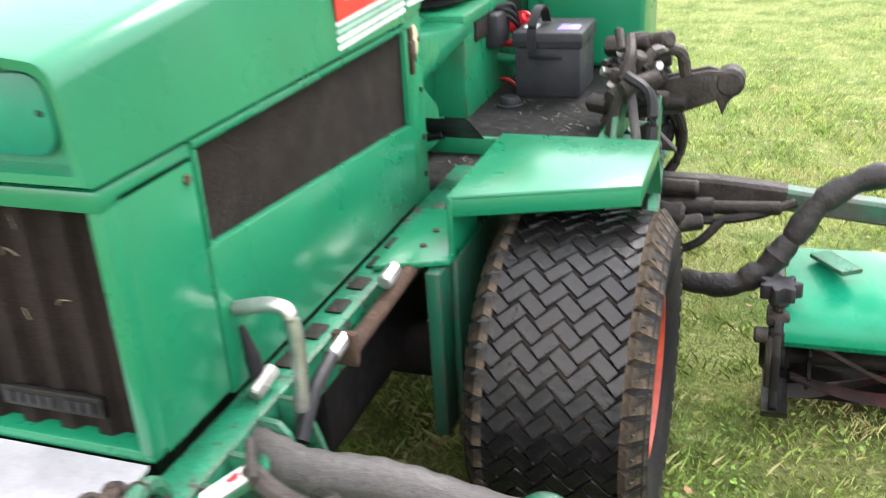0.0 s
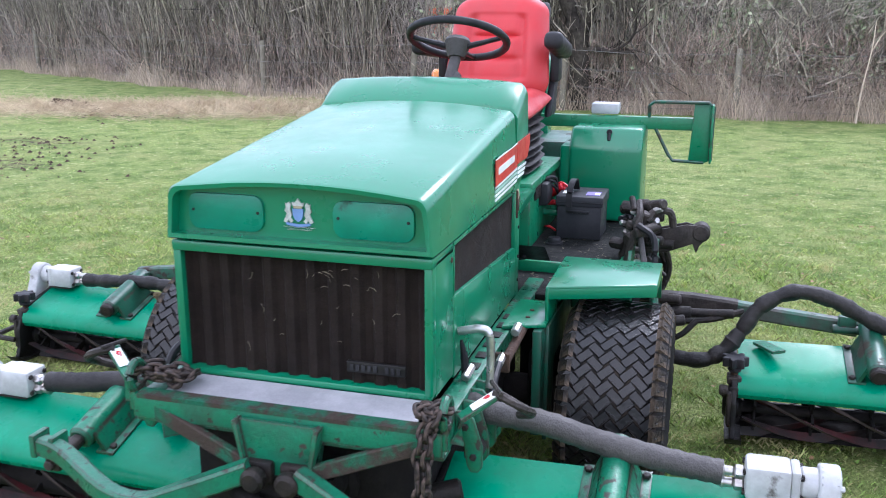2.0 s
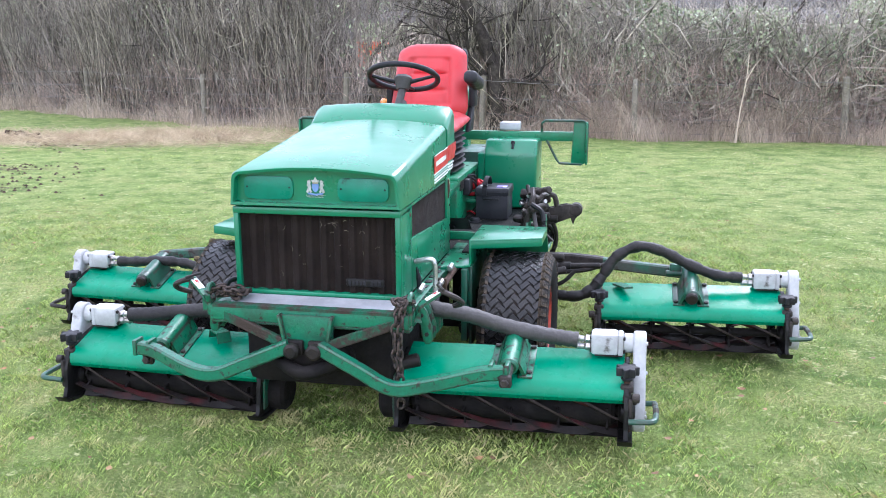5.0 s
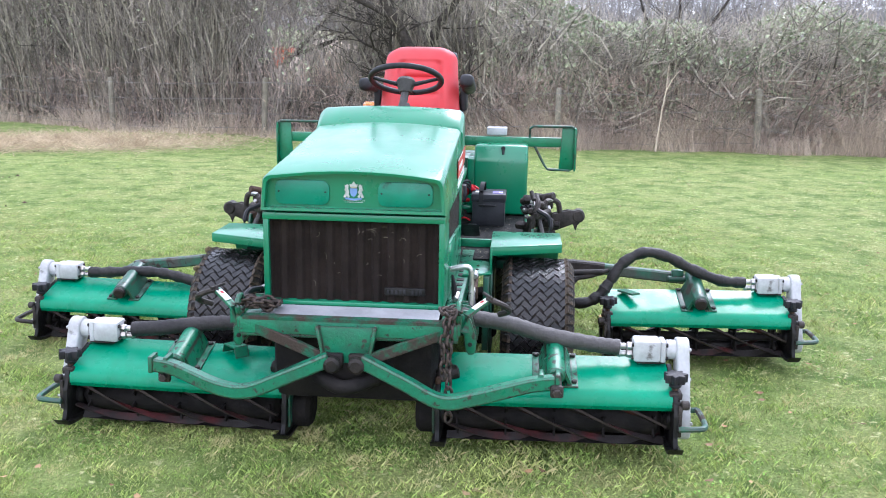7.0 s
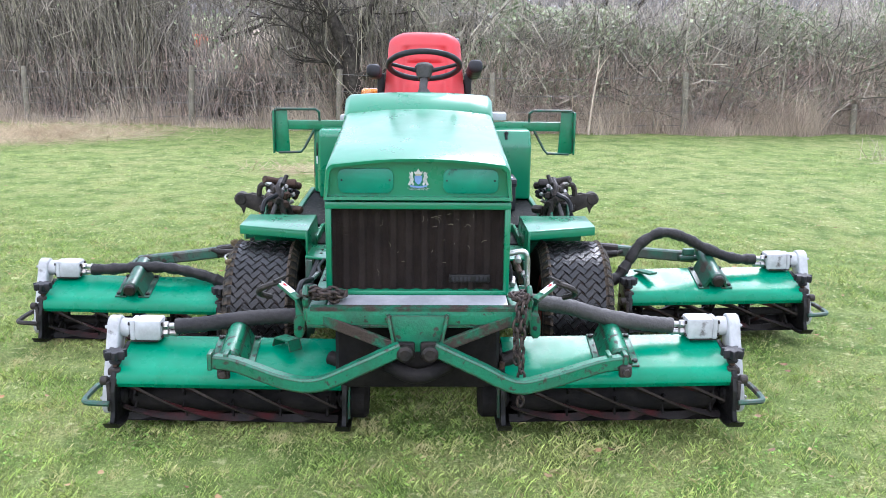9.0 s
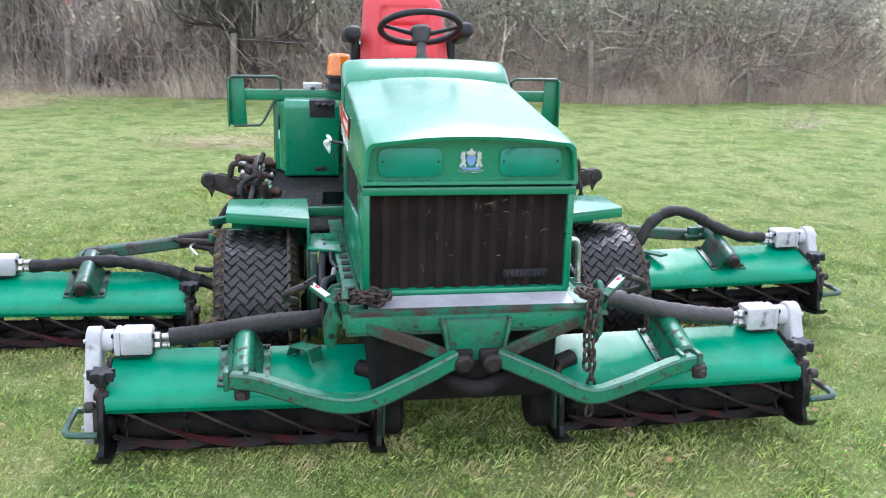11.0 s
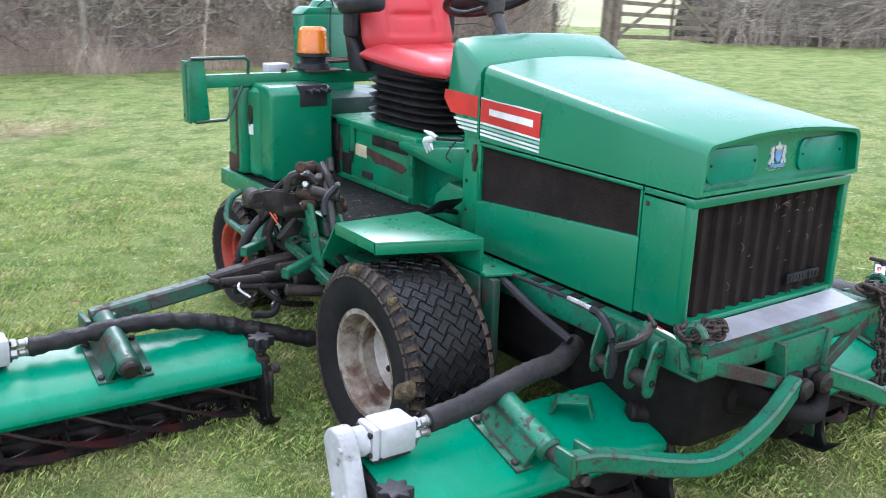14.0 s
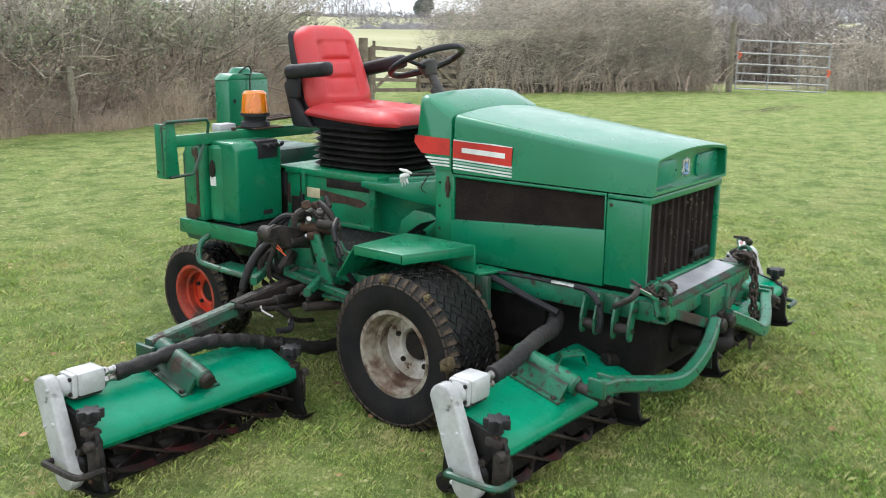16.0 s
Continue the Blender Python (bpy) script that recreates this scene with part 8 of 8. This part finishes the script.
bm = bm_new()
bmesh.ops.create_icosphere(bm, subdivisions=4, radius=1)
for v in bm.verts:
    k = 1 + 0.3 * noise.noise(v.co * 1.6) + 0.12 * noise.noise(v.co * 5)
    v.co = Vector((v.co.x * 1.5 * k, v.co.y * 1.2 * k, max(-0.2, v.co.z) * 1.7 * k))
heap = part("soil_heap", bm, pale_soil)
heap.location = (-4.9, 23.2, 0.0)
tagged(heap, "pale heap of sandy soil behind the bare hedge", "soil heap")

# ---- distance ----
wood = empty("distant_wood", "leafless woodland on the hill, its haze in the colour", "woodland")
P, F, b = [], [], 0
n = 4600
ang = rs.uniform(0.05, 2.7, n) ** 1.0
dist = rs.choice([136, 160, 200], n) + rs.normal(0, 6, n)
x, y = dist * np.cos(ang), dist * np.sin(ang)
low = (np.degrees(ang) > 36) & (np.degrees(ang) < 56)
deg_ = np.degrees(ang)
keep = ~low | ((dist > 180) & ((deg_ > 42) & (deg_ < 49.5) | (deg_ > 54.5)))
x, y, low = x[keep], y[keep], low[keep]
n = len(x)
z = ground_z(x, y)
h = np.where(low, rs.uniform(4.0, 8.0, n), rs.uniform(5.0, 9.5, n))
k = 36
cx, cy, cz, hh = (np.repeat(v, k) for v in (x, y, z, h))
t = rs.rand(n * k)
c = np.stack([cx + rs.normal(0, 0.22, n * k) * hh * (0.3 + t), cy + rs.normal(0, 0.22, n * k) * hh, cz + hh * t], 1)
ha = np.radians(rs.uniform(2, 45, 9000))
hd = 118 + rs.rand(9000) * 6
hx_, hy_ = hd * np.cos(ha), hd * np.sin(ha)
far_hedge = slivers(np.stack([hx_, hy_, ground_z(hx_, hy_) + 2.0 * rs.rand(9000) ** 0.8], 1), np.full(9000, 0.9), 0.05, 0.7)
p, f = cat(slivers(c, hh * 0.22, 0.045, 0.8), stems(x, y, h, 0.08, 0.08, 0.08), far_hedge)
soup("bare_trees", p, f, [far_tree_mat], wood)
P, F = [], []
for layer, (d, hgt) in enumerate(((118, 2.2), (205, 3.4))):
    an = np.linspace(-0.1, 2.9, 700)
    b = len(P)
    for a in an:
        open_ = 36 < math.degrees(a) < 56
        hg = ((1.2 if math.degrees(a) < 44 else 0.25) if layer == 0 else 1.0) if open_ else hgt
        xx, yy = d * math.cos(a), d * math.sin(a)
        zz = float(ground_z(xx, yy))
        hg *= 0.75 + 0.5 * noise.noise(Vector((xx * 0.09, yy * 0.09, layer))) + 0.5 * noise.noise(Vector((xx * 0.5, yy * 0.5, layer))) + 0.3 * noise.noise(Vector((xx * 1.7, yy * 1.7, layer)))
        for dd, zq in ((0, -0.5), (0.6, hg * 0.6), (2.5, hg), (6, hg * 0.8), (8, -0.5)):
            P.append((xx + dd * math.cos(a), yy + dd * math.sin(a), zz + zq))
    F += [(b + i * 5 + j, b + i * 5 + j + 1, b + i * 5 + j + 6, b + i * 5 + j + 5) for i in range(len(an) - 1) for j in range(4)]
soup("wood_mass", P, F, [far_wood], wood)

# thickets beyond the gates
thicket = empty("thicket", "grey-brown leafless thicket beyond the gates", "thicket")
n = 24000
u = rs.rand(n)
deg = np.where(u < 0.6, 2 + 24 * u / 0.6, 56 + 40 * (u - 0.6) / 0.4)
d = np.where(deg < 40, 29.5, 44) + rs.rand(n) * 6
x, y = d * np.cos(np.radians(deg)), d * np.sin(np.radians(deg))
hh = 2.7 * (0.8 + 0.3 * np.sin(deg * 1.7) * np.sin(deg * 0.6))
s1 = stems(x[:2500], y[:2500], hh[:2500] * rs.uniform(0.5, 1.1, 2500), 0.2, 0.02, 0.2)
s2 = slivers(np.stack([x, y, ground_z(x, y) + hh * rs.rand(n)], 1), np.full(n, 0.8), 0.012, 0.5)
p, f = cat(s1, s2)
soup("thicket_tangle", p, f, [dark_twig_mat], thicket)
# dark banks behind the twigs, coloured for the shade in there
for lo, hi in ((2, 26), (56, 96)):
    dg = np.linspace(lo, hi, 60)
    P = []
    for q in dg:
        for j in range(7):
            a = math.pi * j / 6
            dd = (33.5 if q < 40 else 47) - 2.4 * math.cos(a)
            zz = 2.1 * math.sin(a) ** 0.6
            k = 0.4 * noise.noise(Vector((q * 0.6, zz, 0)))
            P.append(((dd + k) * math.cos(radians(q)), (dd + k) * math.sin(radians(q)), max(-0.1, zz + 1.3 * k * (0 < j < 6))))
    soup("thicket_core", P, [(i * 7 + j, i * 7 + j + 1, i * 7 + j + 8, i * 7 + j + 7) for i in range(59) for j in range(6)], [hedge_shade_mat], thicket)
scrub = empty("thicket", "dark bare scrub behind the orange machine", "thicket")
n = 5000
x, y = rs.uniform(-14, 0, n), 28.5 + rs.rand(n) * 3
p, f = slivers(np.stack([x, y, 4.2 * rs.rand(n)], 1), np.full(n, 1.0), 0.022, 0.7)
soup("thicket_tangle", p, f, [dark_twig_mat], scrub)
tagged(wood, kind="structure")

# far farmhouse and a lone tree on the skyline
def far_place(deg, d):
    x, y = -3.3 + d * math.cos(radians(deg)), -1.4 + d * math.sin(radians(deg))
    return x, y, float(ground_z(x, y))


hx, hy, hz = far_place(39.2, 200)
fir = empty("evergreen_tree", "broad dark evergreen tree on the skyline", "tree", (hx, hy, hz))
bm = bm_new()
tube(bm, [(0, 0, -0.3), (0.05, 0, 1.0), (0, 0, 2.2)], [0.3, 0.12], n=8)
part("trunk", bm, bark, fir)
a, e, q = rs.rand(5000) * 6.28, rs.rand(5000), rs.rand(5000) ** 0.4
w = 3.4 * np.sqrt(np.clip(e * 1.4, 0, 1)) * np.sqrt(np.clip(1.15 - e, 0.05, 1)) * (0.8 + 0.25 * np.sin(3 * a + 4 * e))
p, f = leaves(np.stack([np.cos(a) * w * q, np.sin(a) * w * q, 0.5 + 3.3 * e + 0.3 * np.sin(5 * a)], 1), 0.22)
soup("crown", p, f, [far_green], fir)
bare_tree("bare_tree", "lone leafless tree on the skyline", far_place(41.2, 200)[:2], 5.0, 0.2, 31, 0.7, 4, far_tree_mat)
